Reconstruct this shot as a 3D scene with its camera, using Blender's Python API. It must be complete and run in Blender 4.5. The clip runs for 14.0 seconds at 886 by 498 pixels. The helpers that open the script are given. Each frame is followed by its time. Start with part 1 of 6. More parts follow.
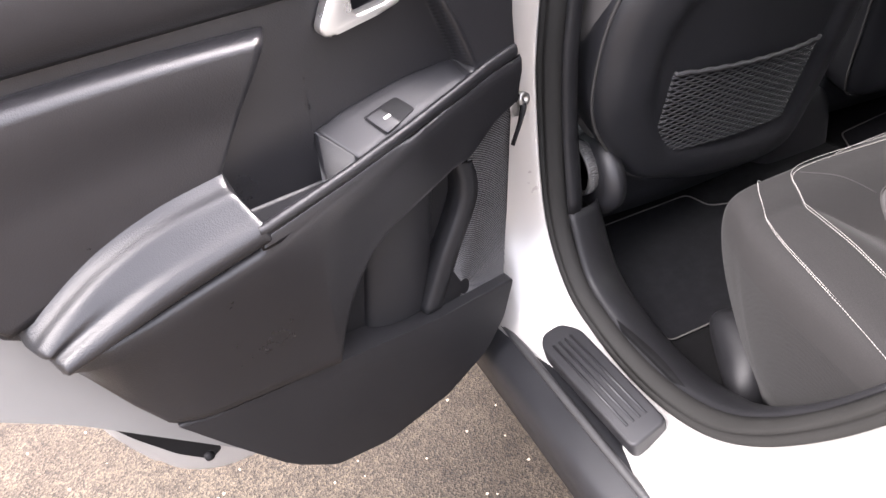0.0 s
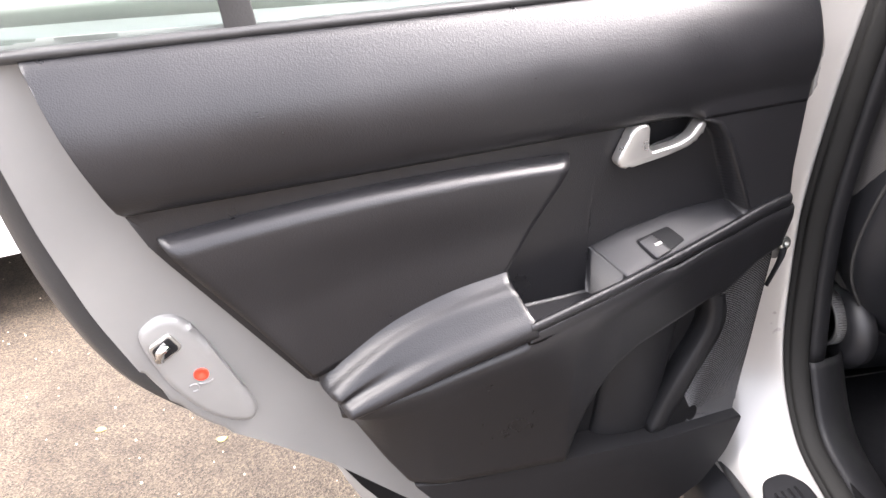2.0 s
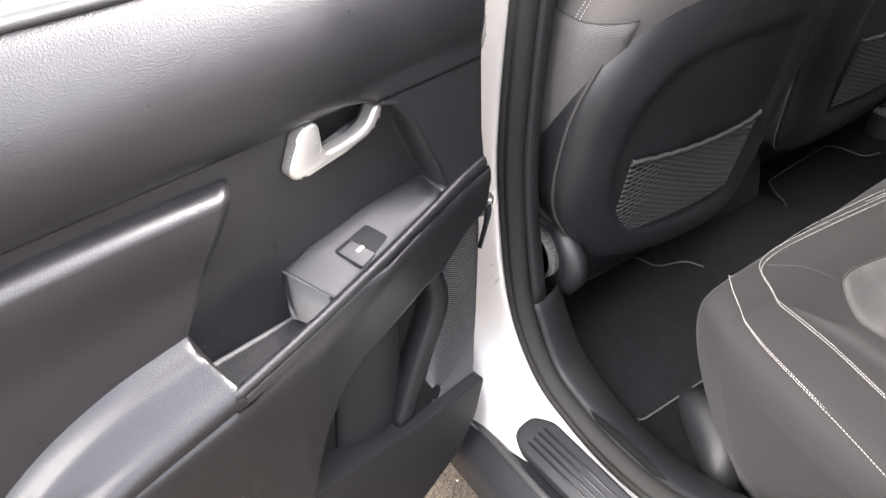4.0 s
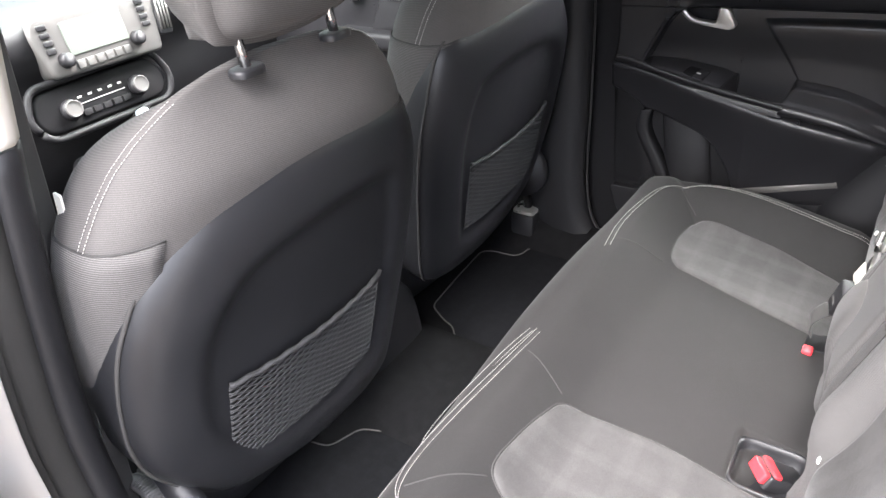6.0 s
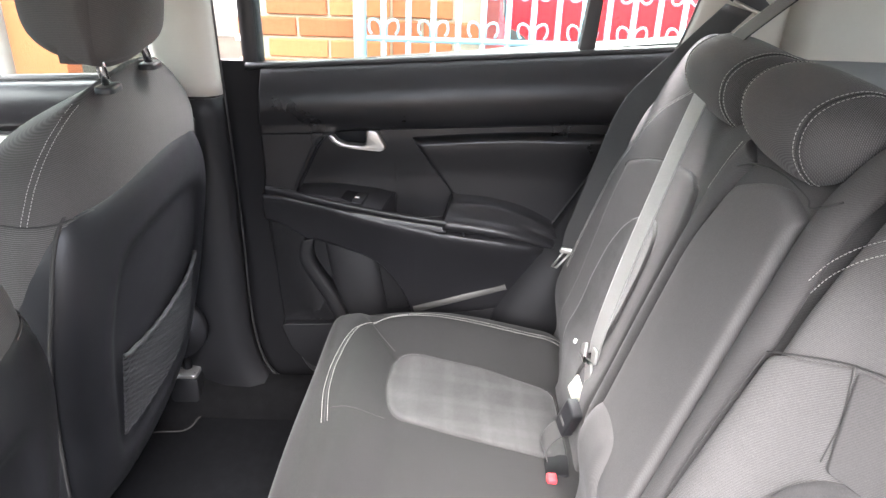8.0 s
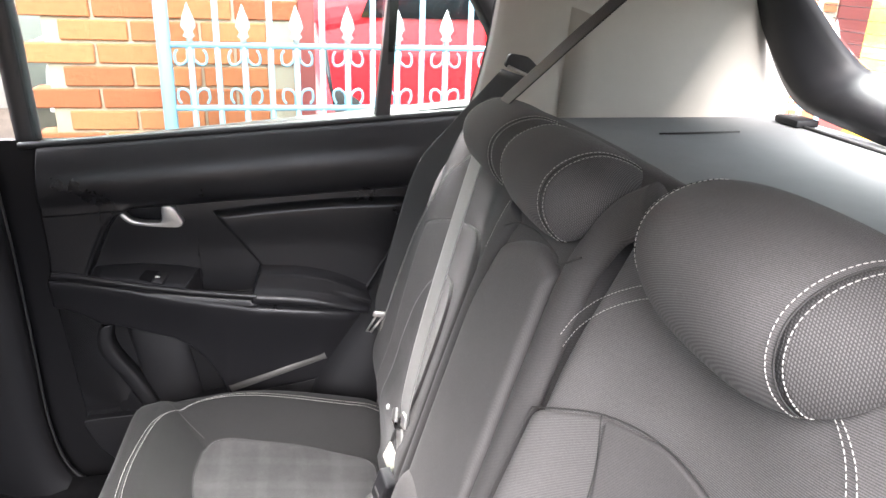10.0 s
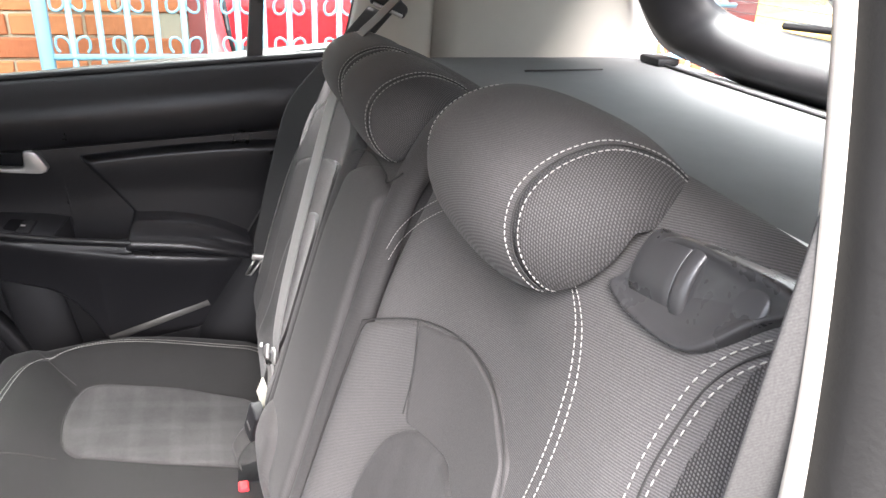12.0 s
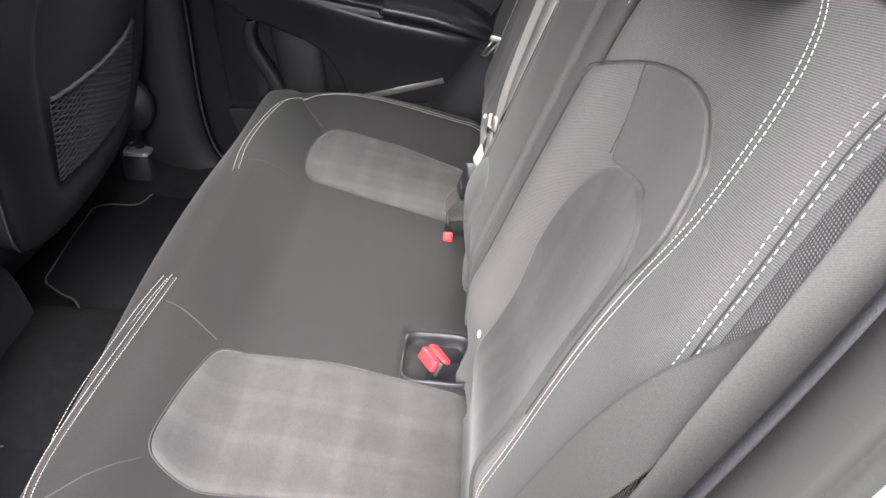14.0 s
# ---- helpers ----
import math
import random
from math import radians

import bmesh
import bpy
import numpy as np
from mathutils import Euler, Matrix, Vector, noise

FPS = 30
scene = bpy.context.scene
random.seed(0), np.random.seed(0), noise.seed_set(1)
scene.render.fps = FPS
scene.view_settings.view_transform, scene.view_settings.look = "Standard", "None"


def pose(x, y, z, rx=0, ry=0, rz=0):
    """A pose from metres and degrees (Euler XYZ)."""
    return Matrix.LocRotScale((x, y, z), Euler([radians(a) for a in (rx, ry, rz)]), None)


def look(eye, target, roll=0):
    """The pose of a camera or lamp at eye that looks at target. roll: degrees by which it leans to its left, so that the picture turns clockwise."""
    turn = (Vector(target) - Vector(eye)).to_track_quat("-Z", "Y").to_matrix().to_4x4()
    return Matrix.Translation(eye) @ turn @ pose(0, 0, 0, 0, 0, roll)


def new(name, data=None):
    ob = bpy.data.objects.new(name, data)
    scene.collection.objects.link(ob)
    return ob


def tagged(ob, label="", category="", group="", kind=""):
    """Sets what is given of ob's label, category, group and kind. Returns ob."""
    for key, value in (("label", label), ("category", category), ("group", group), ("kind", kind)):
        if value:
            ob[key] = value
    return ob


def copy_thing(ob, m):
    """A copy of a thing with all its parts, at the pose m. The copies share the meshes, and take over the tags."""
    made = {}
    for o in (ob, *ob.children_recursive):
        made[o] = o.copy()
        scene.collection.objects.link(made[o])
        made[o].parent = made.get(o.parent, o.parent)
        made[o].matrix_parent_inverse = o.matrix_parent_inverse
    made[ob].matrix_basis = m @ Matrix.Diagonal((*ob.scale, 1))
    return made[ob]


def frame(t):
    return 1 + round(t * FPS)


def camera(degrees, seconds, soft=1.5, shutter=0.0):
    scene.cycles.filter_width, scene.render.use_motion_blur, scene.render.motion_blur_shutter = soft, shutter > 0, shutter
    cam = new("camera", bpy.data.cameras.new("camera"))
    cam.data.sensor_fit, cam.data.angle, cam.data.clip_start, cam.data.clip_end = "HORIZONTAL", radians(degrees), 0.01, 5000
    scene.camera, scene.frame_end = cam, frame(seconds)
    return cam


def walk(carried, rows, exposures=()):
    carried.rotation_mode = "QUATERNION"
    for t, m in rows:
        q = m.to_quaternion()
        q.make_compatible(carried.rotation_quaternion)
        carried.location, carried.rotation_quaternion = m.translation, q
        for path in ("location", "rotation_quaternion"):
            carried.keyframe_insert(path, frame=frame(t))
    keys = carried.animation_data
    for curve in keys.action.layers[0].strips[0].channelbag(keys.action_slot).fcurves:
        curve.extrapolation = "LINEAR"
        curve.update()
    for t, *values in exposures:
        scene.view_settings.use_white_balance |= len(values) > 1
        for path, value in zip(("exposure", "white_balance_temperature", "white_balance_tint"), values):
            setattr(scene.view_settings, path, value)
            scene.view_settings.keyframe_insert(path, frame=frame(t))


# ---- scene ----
from mathutils.bvhtree import BVHTree

cam = camera(63.0, 14.0)
PATH = [
    (0, (-1.308, -0.113, 1.4), (-0.71, 1.347, 0.171), -5.6),
    (0.5, (-1.383, -0.123, 1.445), (-0.973, 1.487, 0.332), -4.6),
    (1, (-1.431, -0.142, 1.477), (-1.154, 1.549, 0.444), -3.9),
    (1.5, (-1.44, -0.143, 1.478), (-1.222, 1.579, 0.483), -3.7),
    (2, (-1.437, -0.141, 1.475), (-1.238, 1.588, 0.489), -4.0),
    (2.2, (-1.434, -0.136, 1.474), (-1.233, 1.588, 0.481), -4.2),
    (4.3, (-1.26, 0.073, 1.497), (-0.321, 1.34, 0.267), -3.4),
    (4.5, (-1.216, 0.086, 1.489), (-0.202, 1.31, 0.275), -3.4),
    (5, (-1.078, 0.103, 1.515), (0.05, 1.287, 0.363), -4.4),
    (5.5, (-0.982, 0.099, 1.51), (0.255, 1.209, 0.398), -4.4),
    (6, (-0.947, 0.111, 1.509), (0.458, 1.05, 0.439), -2.9),
    (6.5, (-0.883, 0.21, 1.499), (0.687, 0.897, 0.467), -1.3),
    (7, (-0.826, 0.301, 1.506), (0.864, 0.714, 0.519), 0.1),
    (7.5, (-0.777, 0.325, 1.514), (0.987, 0.484, 0.585), 1.6),
    (8, (-0.742, 0.308, 1.527), (1.056, 0.297, 0.651), 2.0),
    (8.5, (-0.729, 0.288, 1.533), (1.091, 0.152, 0.715), 2.1),
    (8.7, (-0.727, 0.28, 1.537), (1.096, 0.104, 0.735), 2.0),
    (10.8, (-0.747, 0.155, 1.541), (1.056, -0.339, 0.83), 2.3),
    (11, (-0.753, 0.14, 1.538), (1.041, -0.373, 0.82), 2.3),
    (11.5, (-0.77, 0.118, 1.523), (0.997, -0.442, 0.771), 2.7),
    (12, (-0.791, 0.121, 1.511), (0.945, -0.458, 0.704), 3.0),
    (12.5, (-0.812, 0.128, 1.495), (0.896, -0.429, 0.616), 3.6),
    (13, (-0.832, 0.136, 1.481), (0.857, -0.321, 0.511), 4.4),
    (13.5, (-0.851, 0.132, 1.449), (0.808, -0.134, 0.365), 5.2),
    (14, (-0.875, 0.124, 1.427), (0.73, 0.128, 0.233), 4.9),
]
SKY, SUN = 0.15, 1.3
walk(cam, [(t, look(eye, target, roll)) for t, eye, target, roll in PATH], exposures=[(0, 3.9, 6450, 19.5), (0.5, 3.85, 6450, 18.5), (1, 3.7, 6500, 17.5), (1.5, 3.55, 6500, 16.5), (2.2, 3.5, 6500, 16.5), (4.5, 4.38, 6500, 14.5), (5, 4.65, 6500, 14.5), (6, 4.65, 6300, 14.5), (7, 4.95, 6350, 15), (8, 5.2, 6300, 15), (8.7, 5.1, 6300, 15.5), (11, 4.6, 6350, 16.5), (12.5, 4.5, 6350, 16.5), (14, 4.4, 6350, 16)])

# ---------------------------------------------------------------- light
world = bpy.data.worlds.new("sky")
scene.world = world
world.use_nodes = True
wn = world.node_tree.nodes
wl = world.node_tree.links
sky = wn.new("ShaderNodeTexSky")
sky.sky_type = 'NISHITA'
sky.sun_disc = False
sky.sun_elevation = radians(47)
sky.sun_rotation = radians(92)
sky.air_density = 1.0
sky.dust_density = 9.0
sky.ozone_density = 1.0
haze = wn.new("ShaderNodeHueSaturation")
haze.inputs["Saturation"].default_value = 0.3
wl.new(sky.outputs[0], haze.inputs["Color"])
wl.new(haze.outputs[0], wn["Background"].inputs["Color"])
wn["Background"].inputs["Strength"].default_value = SKY

sun_data = bpy.data.lights.new("sun", 'SUN')
sun_data.energy = SUN
sun_data.angle = radians(55)
sun_data.color = (1.0, 0.96, 0.9)
sun = new("sun", sun_data)
sun.matrix_world = look((-3.2, 0.35, 4.0), (0, 0, 0.5))

# ---------------------------------------------------------------- materials
def nodes_of(name):
    m = bpy.data.materials.new(name)
    m.use_nodes = True
    nt = m.node_tree
    return m, nt, nt.nodes["Principled BSDF"]


def add(nt, kind, **kw):
    n = nt.nodes.new(kind)
    for k, v in kw.items():
        n.inputs[k.replace("_", " ")].default_value = v
    return n


def coords(nt, scale=(1, 1, 1), rot=(0, 0, 0)):
    tc = nt.nodes.new("ShaderNodeTexCoord")
    mp = nt.nodes.new("ShaderNodeMapping")
    mp.inputs["Scale"].default_value = scale
    mp.inputs["Rotation"].default_value = [radians(a) for a in rot]
    nt.links.new(tc.outputs["Object"], mp.inputs[0])
    return mp.outputs[0]


def ramp(nt, fac, c0, c1, p0=0.3, p1=0.7):
    r = nt.nodes.new("ShaderNodeValToRGB")
    r.color_ramp.elements[0].position, r.color_ramp.elements[1].position = p0, p1
    r.color_ramp.elements[0].color, r.color_ramp.elements[1].color = (*c0, 1), (*c1, 1)
    nt.links.new(fac, r.inputs[0])
    return r.outputs[0]


def tint(c, k):
    return tuple(min(1.0, v * k) for v in c)


def mixed(nt, a, b, fac, mode='MULTIPLY'):
    mx = nt.nodes.new("ShaderNodeMix")
    mx.data_type, mx.blend_type = 'RGBA', mode
    mx.inputs[0].default_value = fac
    nt.links.new(a, mx.inputs[6])
    nt.links.new(b, mx.inputs[7])
    return mx.outputs[2]


def bumped(nt, bsdf, height, strength, distance):
    b = nt.nodes.new("ShaderNodeBump")
    b.inputs["Strength"].default_value = strength
    b.inputs["Distance"].default_value = distance
    nt.links.new(height, b.inputs["Height"])
    nt.links.new(b.outputs[0], bsdf.inputs["Normal"])


def grained(name, col, rough=0.45, grain=900, bump=0.25, spec=0.5, wear=0.12, dist=0.0006):
    """Moulded plastic or vinyl: leather grain, broad wear, uneven gloss."""
    m, nt, p = nodes_of(name)
    v = coords(nt)
    vor = add(nt, "ShaderNodeTexVoronoi", Scale=grain)
    vor.feature = 'F1'
    nt.links.new(v, vor.inputs["Vector"])
    big = add(nt, "ShaderNodeTexNoise", Scale=6.0, Detail=6.0, Roughness=0.65)
    nt.links.new(v, big.inputs["Vector"])
    nt.links.new(ramp(nt, big.outputs[0], tint(col, 1 - wear), tint(col, 1 + wear)), p.inputs["Base Color"])
    r = ramp(nt, big.outputs[0], (rough - 0.06,) * 3, (rough + 0.08,) * 3)
    nt.links.new(r, p.inputs["Roughness"])
    p.inputs["Specular IOR Level"].default_value = spec
    bumped(nt, p, vor.outputs[0], bump, dist)
    return m


def stripes(nt, rib, along):
    """Fine ribs that follow one another in the given direction."""
    tc = nt.nodes.new("ShaderNodeTexCoord")
    dot = nt.nodes.new("ShaderNodeVectorMath")
    dot.operation = 'DOT_PRODUCT'
    dot.inputs[1].default_value = Vector(along).normalized()
    nt.links.new(tc.outputs["Object"], dot.inputs[0])
    pos = nt.nodes.new("ShaderNodeCombineXYZ")
    nt.links.new(dot.outputs["Value"], pos.inputs[0])
    wave = add(nt, "ShaderNodeTexWave", Scale=0.314 / rib, Distortion=0.2, Detail=1.0)
    nt.links.new(pos.outputs[0], wave.inputs["Vector"])
    return wave.outputs[1]


def woven(name, col, rib=0.002, along=(0.6, -0.8, 0.05), across=None, rough=0.9, bump=0.5, contrast=0.25, sheen=0.06, wear=0.12):
    """Woven cloth: fine ribs, crossed by a second set where given, fuzz and soft mottling."""
    m, nt, p = nodes_of(name)
    height = stripes(nt, rib, along)
    if across:
        height = mixed(nt, height, stripes(nt, rib, across), 1.0)
    v2 = coords(nt)
    fuzz = add(nt, "ShaderNodeTexNoise", Scale=1100.0, Detail=2.0)
    nt.links.new(v2, fuzz.inputs["Vector"])
    big = add(nt, "ShaderNodeTexNoise", Scale=7.0, Detail=6.0, Roughness=0.6)
    nt.links.new(v2, big.inputs["Vector"])
    a = ramp(nt, height, tint(col, 1 - contrast), tint(col, 1 + contrast), 0.0 if across else 0.2, 0.6 if across else 0.8)
    b = ramp(nt, fuzz.outputs[0], (0.72,) * 3, (1.0,) * 3)
    c = ramp(nt, big.outputs[0], (1 - wear,) * 3, (1.0,) * 3)
    nt.links.new(mixed(nt, mixed(nt, a, b, 1.0), c, 1.0), p.inputs["Base Color"])
    p.inputs["Roughness"].default_value = rough
    p.inputs["Specular IOR Level"].default_value = 0.2
    p.inputs["Sheen Weight"].default_value = sheen
    p.inputs["Sheen Roughness"].default_value = 0.4
    bumped(nt, p, height, bump, 0.0006)
    return m


def velour(name, col, check=0.0):
    """Brushed pile cloth, with a faint check of darker bands where given."""
    m, nt, p = nodes_of(name)
    v2 = coords(nt)
    fuzz = add(nt, "ShaderNodeTexNoise", Scale=700.0, Detail=3.0)
    nt.links.new(v2, fuzz.inputs["Vector"])
    big = add(nt, "ShaderNodeTexNoise", Scale=9.0, Detail=8.0, Roughness=0.7)
    nt.links.new(v2, big.inputs["Vector"])
    out = mixed(nt, ramp(nt, big.outputs[0], tint(col, 0.70), tint(col, 1.22)), ramp(nt, fuzz.outputs[0], (0.75,) * 3, (1.0,) * 3), 1.0)
    if check:
        for rot in (0, 90):
            w = add(nt, "ShaderNodeTexWave", Scale=5.0, Distortion=0.6, Detail=2.0)
            nt.links.new(coords(nt, (1, 1, 1), (0, 0, rot)), w.inputs["Vector"])
            out = mixed(nt, out, ramp(nt, w.outputs[1], (1 - check,) * 3, (1.0,) * 3, 0.70, 0.92), 1.0)
    nt.links.new(out, p.inputs["Base Color"])
    p.inputs["Roughness"].default_value = 0.95
    p.inputs["Sheen Weight"].default_value = 0.12
    p.inputs["Sheen Roughness"].default_value = 0.35
    bumped(nt, p, fuzz.outputs[0], 0.4, 0.0008)
    return m


def plain(name, col, rough=0.5, metal=0.0, coat=0.0, vary=0.08, scale=14.0, spec=0.5, bump=0.0, bscale=300.0):
    m, nt, p = nodes_of(name)
    v = coords(nt)
    big = add(nt, "ShaderNodeTexNoise", Scale=scale, Detail=7.0, Roughness=0.65)
    nt.links.new(v, big.inputs["Vector"])
    nt.links.new(ramp(nt, big.outputs[0], tint(col, 1 - vary), tint(col, 1 + vary)), p.inputs["Base Color"])
    nt.links.new(ramp(nt, big.outputs[0], (max(0.02, rough - 0.05),) * 3, (rough + 0.06,) * 3), p.inputs["Roughness"])
    p.inputs["Metallic"].default_value = metal
    p.inputs["Coat Weight"].default_value = coat
    p.inputs["Coat Roughness"].default_value = 0.06
    p.inputs["Specular IOR Level"].default_value = spec
    if bump:
        f = add(nt, "ShaderNodeTexNoise", Scale=bscale, Detail=3.0)
        nt.links.new(v, f.inputs["Vector"])
        bumped(nt, p, f.outputs[0], bump, 0.001)
    return m


def tarmac(name):
    m, nt, p = nodes_of(name)
    v = coords(nt)
    vor = add(nt, "ShaderNodeTexVoronoi", Scale=240.0)
    nt.links.new(v, vor.inputs["Vector"])
    big = add(nt, "ShaderNodeTexNoise", Scale=1.6, Detail=8.0, Roughness=0.65)
    nt.links.new(v, big.inputs["Vector"])
    mid = add(nt, "ShaderNodeTexNoise", Scale=14.0, Detail=6.0, Roughness=0.7)
    nt.links.new(v, mid.inputs["Vector"])
    stone = ramp(nt, vor.outputs["Color"], (0.026, 0.021, 0.016), (0.12, 0.097, 0.072), 0.15, 0.85)
    base = mixed(nt, stone, ramp(nt, mid.outputs[0], (0.62, 0.58, 0.55), (1.0, 0.98, 0.94)), 1.0)
    base = mixed(nt, base, ramp(nt, big.outputs[0], (0.6, 0.57, 0.54), (1.0, 1.0, 1.0), 0.38, 0.58), 1.0)
    nt.links.new(base, p.inputs["Base Color"])
    p.inputs["Roughness"].default_value = 0.9
    bumped(nt, p, vor.outputs[0], 0.7, 0.004)
    return m


def bricky(name, c0, c1):
    m, nt, p = nodes_of(name)
    v = coords(nt)
    oi = nt.nodes.new("ShaderNodeObjectInfo")
    f = add(nt, "ShaderNodeTexNoise", Scale=60.0, Detail=5.0, Roughness=0.7)
    nt.links.new(v, f.inputs["Vector"])
    a = ramp(nt, oi.outputs["Random"], c0, c1, 0.0, 1.0)
    b = ramp(nt, f.outputs[0], (0.7,) * 3, (1.0,) * 3)
    nt.links.new(mixed(nt, a, b, 1.0), p.inputs["Base Color"])
    p.inputs["Roughness"].default_value = 0.9
    bumped(nt, p, f.outputs[0], 0.8, 0.006)
    return m


def pane_mat(name, col=(0.9, 0.95, 0.93), gloss=0.9):
    """Thin car glass: clear, with a weak mirror at grazing angles."""
    m = bpy.data.materials.new(name)
    m.use_nodes = True
    nt = m.node_tree
    nt.nodes.remove(nt.nodes["Principled BSDF"])
    t = nt.nodes.new("ShaderNodeBsdfTransparent")
    t.inputs[0].default_value = (*col, 1)
    g = nt.nodes.new("ShaderNodeBsdfGlossy")
    g.inputs["Roughness"].default_value = 0.02
    fr = nt.nodes.new("ShaderNodeFresnel")
    fr.inputs[0].default_value = 1.16
    mx = nt.nodes.new("ShaderNodeMixShader")
    low = nt.nodes.new("ShaderNodeMath")
    low.operation = 'MULTIPLY'
    low.inputs[1].default_value = 0.4
    nt.links.new(fr.outputs[0], low.inputs[0])
    nt.links.new(low.outputs[0], mx.inputs[0])
    nt.links.new(t.outputs[0], mx.inputs[1])
    nt.links.new(g.outputs[0], mx.inputs[2])
    nt.links.new(mx.outputs[0], nt.nodes["Material Output"].inputs["Surface"])
    return m


M_TRIM = grained("grained_black_vinyl", (0.013, 0.0129, 0.0145), rough=0.32, grain=560, bump=0.28, dist=0.0007, spec=0.5)
M_TRIM2 = grained("fine_black_plastic", (0.0115, 0.0115, 0.013), rough=0.5, grain=1000, bump=0.25, spec=0.35)
M_SHELL = grained("seat_shell_plastic", (0.016, 0.0164, 0.0185), rough=0.38, grain=1000, bump=0.2, spec=0.4)
M_GLOSSY = grained("smooth_black_plastic", (0.016, 0.016, 0.018), rough=0.45, grain=1600, bump=0.08)
# Black parts; in slots, gaps and hollows it stands in for their shade.
M_DARK = plain("black_and_recess_shade", (0.008, 0.008, 0.009), rough=0.6, spec=0.2)
# Paler than the trim: the light the ribs catch is in the colour.
M_GRILLE = grained("lit_grille_plastic", (0.1, 0.1, 0.104), rough=0.5, grain=1500, bump=0.05)
M_BELT_D = woven("dark_and_shaded_webbing", (0.06, 0.06, 0.06), rib=0.0014, along=(0.4, 0.3, 0.86), contrast=0.06, bump=0.1, rough=0.6)
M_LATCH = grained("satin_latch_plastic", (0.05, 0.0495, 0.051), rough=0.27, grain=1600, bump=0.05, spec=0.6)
M_SEAL = plain("grey_black_seal", (0.022, 0.0215, 0.0205), rough=0.7, spec=0.2, bump=0.3)
M_RUBBER = plain("black_rubber", (0.036, 0.036, 0.037), rough=0.42, bump=0.3)
M_CARPET = plain("dark_carpet", (0.0075, 0.0074, 0.0079), rough=1.0, vary=0.3, scale=40, spec=0.1, bump=0.9, bscale=450)
M_MAT = plain("mat_pile", (0.0085, 0.0086, 0.0098), rough=1.0, vary=0.25, scale=50, spec=0.1, bump=0.9, bscale=500)
# One upholstery cloth: bench tone darkened for shade, backs, heads and front seats paler.
M_BENCH_SHADED = woven("seat_cloth", (0.0275, 0.0263, 0.026), rib=0.0013, along=(0.6, -0.8, 0.05), contrast=0.12, bump=0.15)
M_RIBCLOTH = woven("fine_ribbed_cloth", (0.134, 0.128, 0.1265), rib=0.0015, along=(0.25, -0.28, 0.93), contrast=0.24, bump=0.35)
M_FRONTCLOTH = woven("smooth_seat_cloth", (0.1, 0.0957, 0.0945), rib=0.0012, along=(0.6, -0.8, 0.05), contrast=0.07, bump=0.1)
M_RIBSIDE = woven("coarse_ribbed_cloth", (0.10, 0.096, 0.094), rib=0.0026, along=(0.12, -0.1, 0.98), contrast=0.35, bump=0.5)
M_HEAD = woven("headrest_cloth", (0.105, 0.1005, 0.0992), rib=0.0013, along=(0.3, -0.6, 0.74), contrast=0.22, bump=0.3)
# Armrest rolls, and the far backrest's cloth with its weaker light put in.
M_BAND = woven("roll_and_shaded_back_cloth", (0.082, 0.0785, 0.0775), rib=0.0014, along=(0.6, -0.23, 0.77), contrast=0.18, bump=0.25)
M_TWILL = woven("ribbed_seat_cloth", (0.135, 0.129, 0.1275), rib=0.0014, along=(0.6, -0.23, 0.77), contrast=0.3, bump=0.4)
M_MESHCLOTH = woven("mesh_seat_cloth", (0.125, 0.1196, 0.1181), rib=0.0017, along=(0.0, 0.7, -0.7), across=(0.75, 0.66, 0.0), contrast=0.6, bump=0.6)
M_VELOUR = velour("light_velour", (0.066, 0.0632, 0.0624), check=0.11)
# Bench cloth again, darker: the shade on the cushion's upright sides.
M_SIDECLOTH = woven("shaded_side_cloth", (0.023, 0.0222, 0.022), rib=0.0013, along=(0.6, -0.8, 0.05), contrast=0.12, bump=0.5)
M_THREAD = plain("white_thread", (0.46, 0.445, 0.42), rough=0.8)
M_THREAD_D = plain("grey_thread", (0.075, 0.072, 0.068), rough=0.8)
M_SEAM = plain("dark_seam", (0.035, 0.034, 0.033), rough=0.9)
M_PAINT = plain("silver_paint", (0.42, 0.409, 0.392), rough=0.32, metal=0.25, coat=0.6, vary=0.03, scale=5)
M_PAINT_IN = plain("inner_door_paint", (0.235, 0.235, 0.233), rough=0.4, metal=0.2, coat=0.3, vary=0.04, scale=6)
M_SILVER = plain("satin_silver", (0.52, 0.51, 0.49), rough=0.3, metal=0.75, vary=0.03)
M_CHROME = plain("chrome", (0.8, 0.8, 0.8), rough=0.12, metal=1.0, vary=0.02)
M_STEEL = plain("dull_steel", (0.45, 0.44, 0.42), rough=0.4, metal=0.9, vary=0.15, scale=60)
M_BEIGE = plain("beige_headliner", (0.53, 0.5, 0.447), rough=0.9, vary=0.04, spec=0.2, bump=0.3, bscale=700)
M_BEIGE_P = plain("beige_pillar_plastic", (0.5, 0.474, 0.422), rough=0.55, vary=0.03, spec=0.3)
# Same webbing as M_BELT_P, darkened against the strong light on the near straps.
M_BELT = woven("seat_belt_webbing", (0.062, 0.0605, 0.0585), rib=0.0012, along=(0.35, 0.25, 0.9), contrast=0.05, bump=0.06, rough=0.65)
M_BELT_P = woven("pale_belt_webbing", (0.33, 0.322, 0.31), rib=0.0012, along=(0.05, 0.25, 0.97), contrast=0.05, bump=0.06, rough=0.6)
M_HEADSIDE = woven("headrest_side_cloth", (0.105, 0.1005, 0.0992), rib=0.0017, along=(0.0, 0.7, -0.7), across=(0.75, 0.66, 0.0), contrast=0.42, bump=0.45)
M_SEATCLOTH = woven("front_seat_cloth", (0.095, 0.09, 0.0875), rib=0.0022, along=(0.15, 0.1, 0.98), contrast=0.16, bump=0.25)
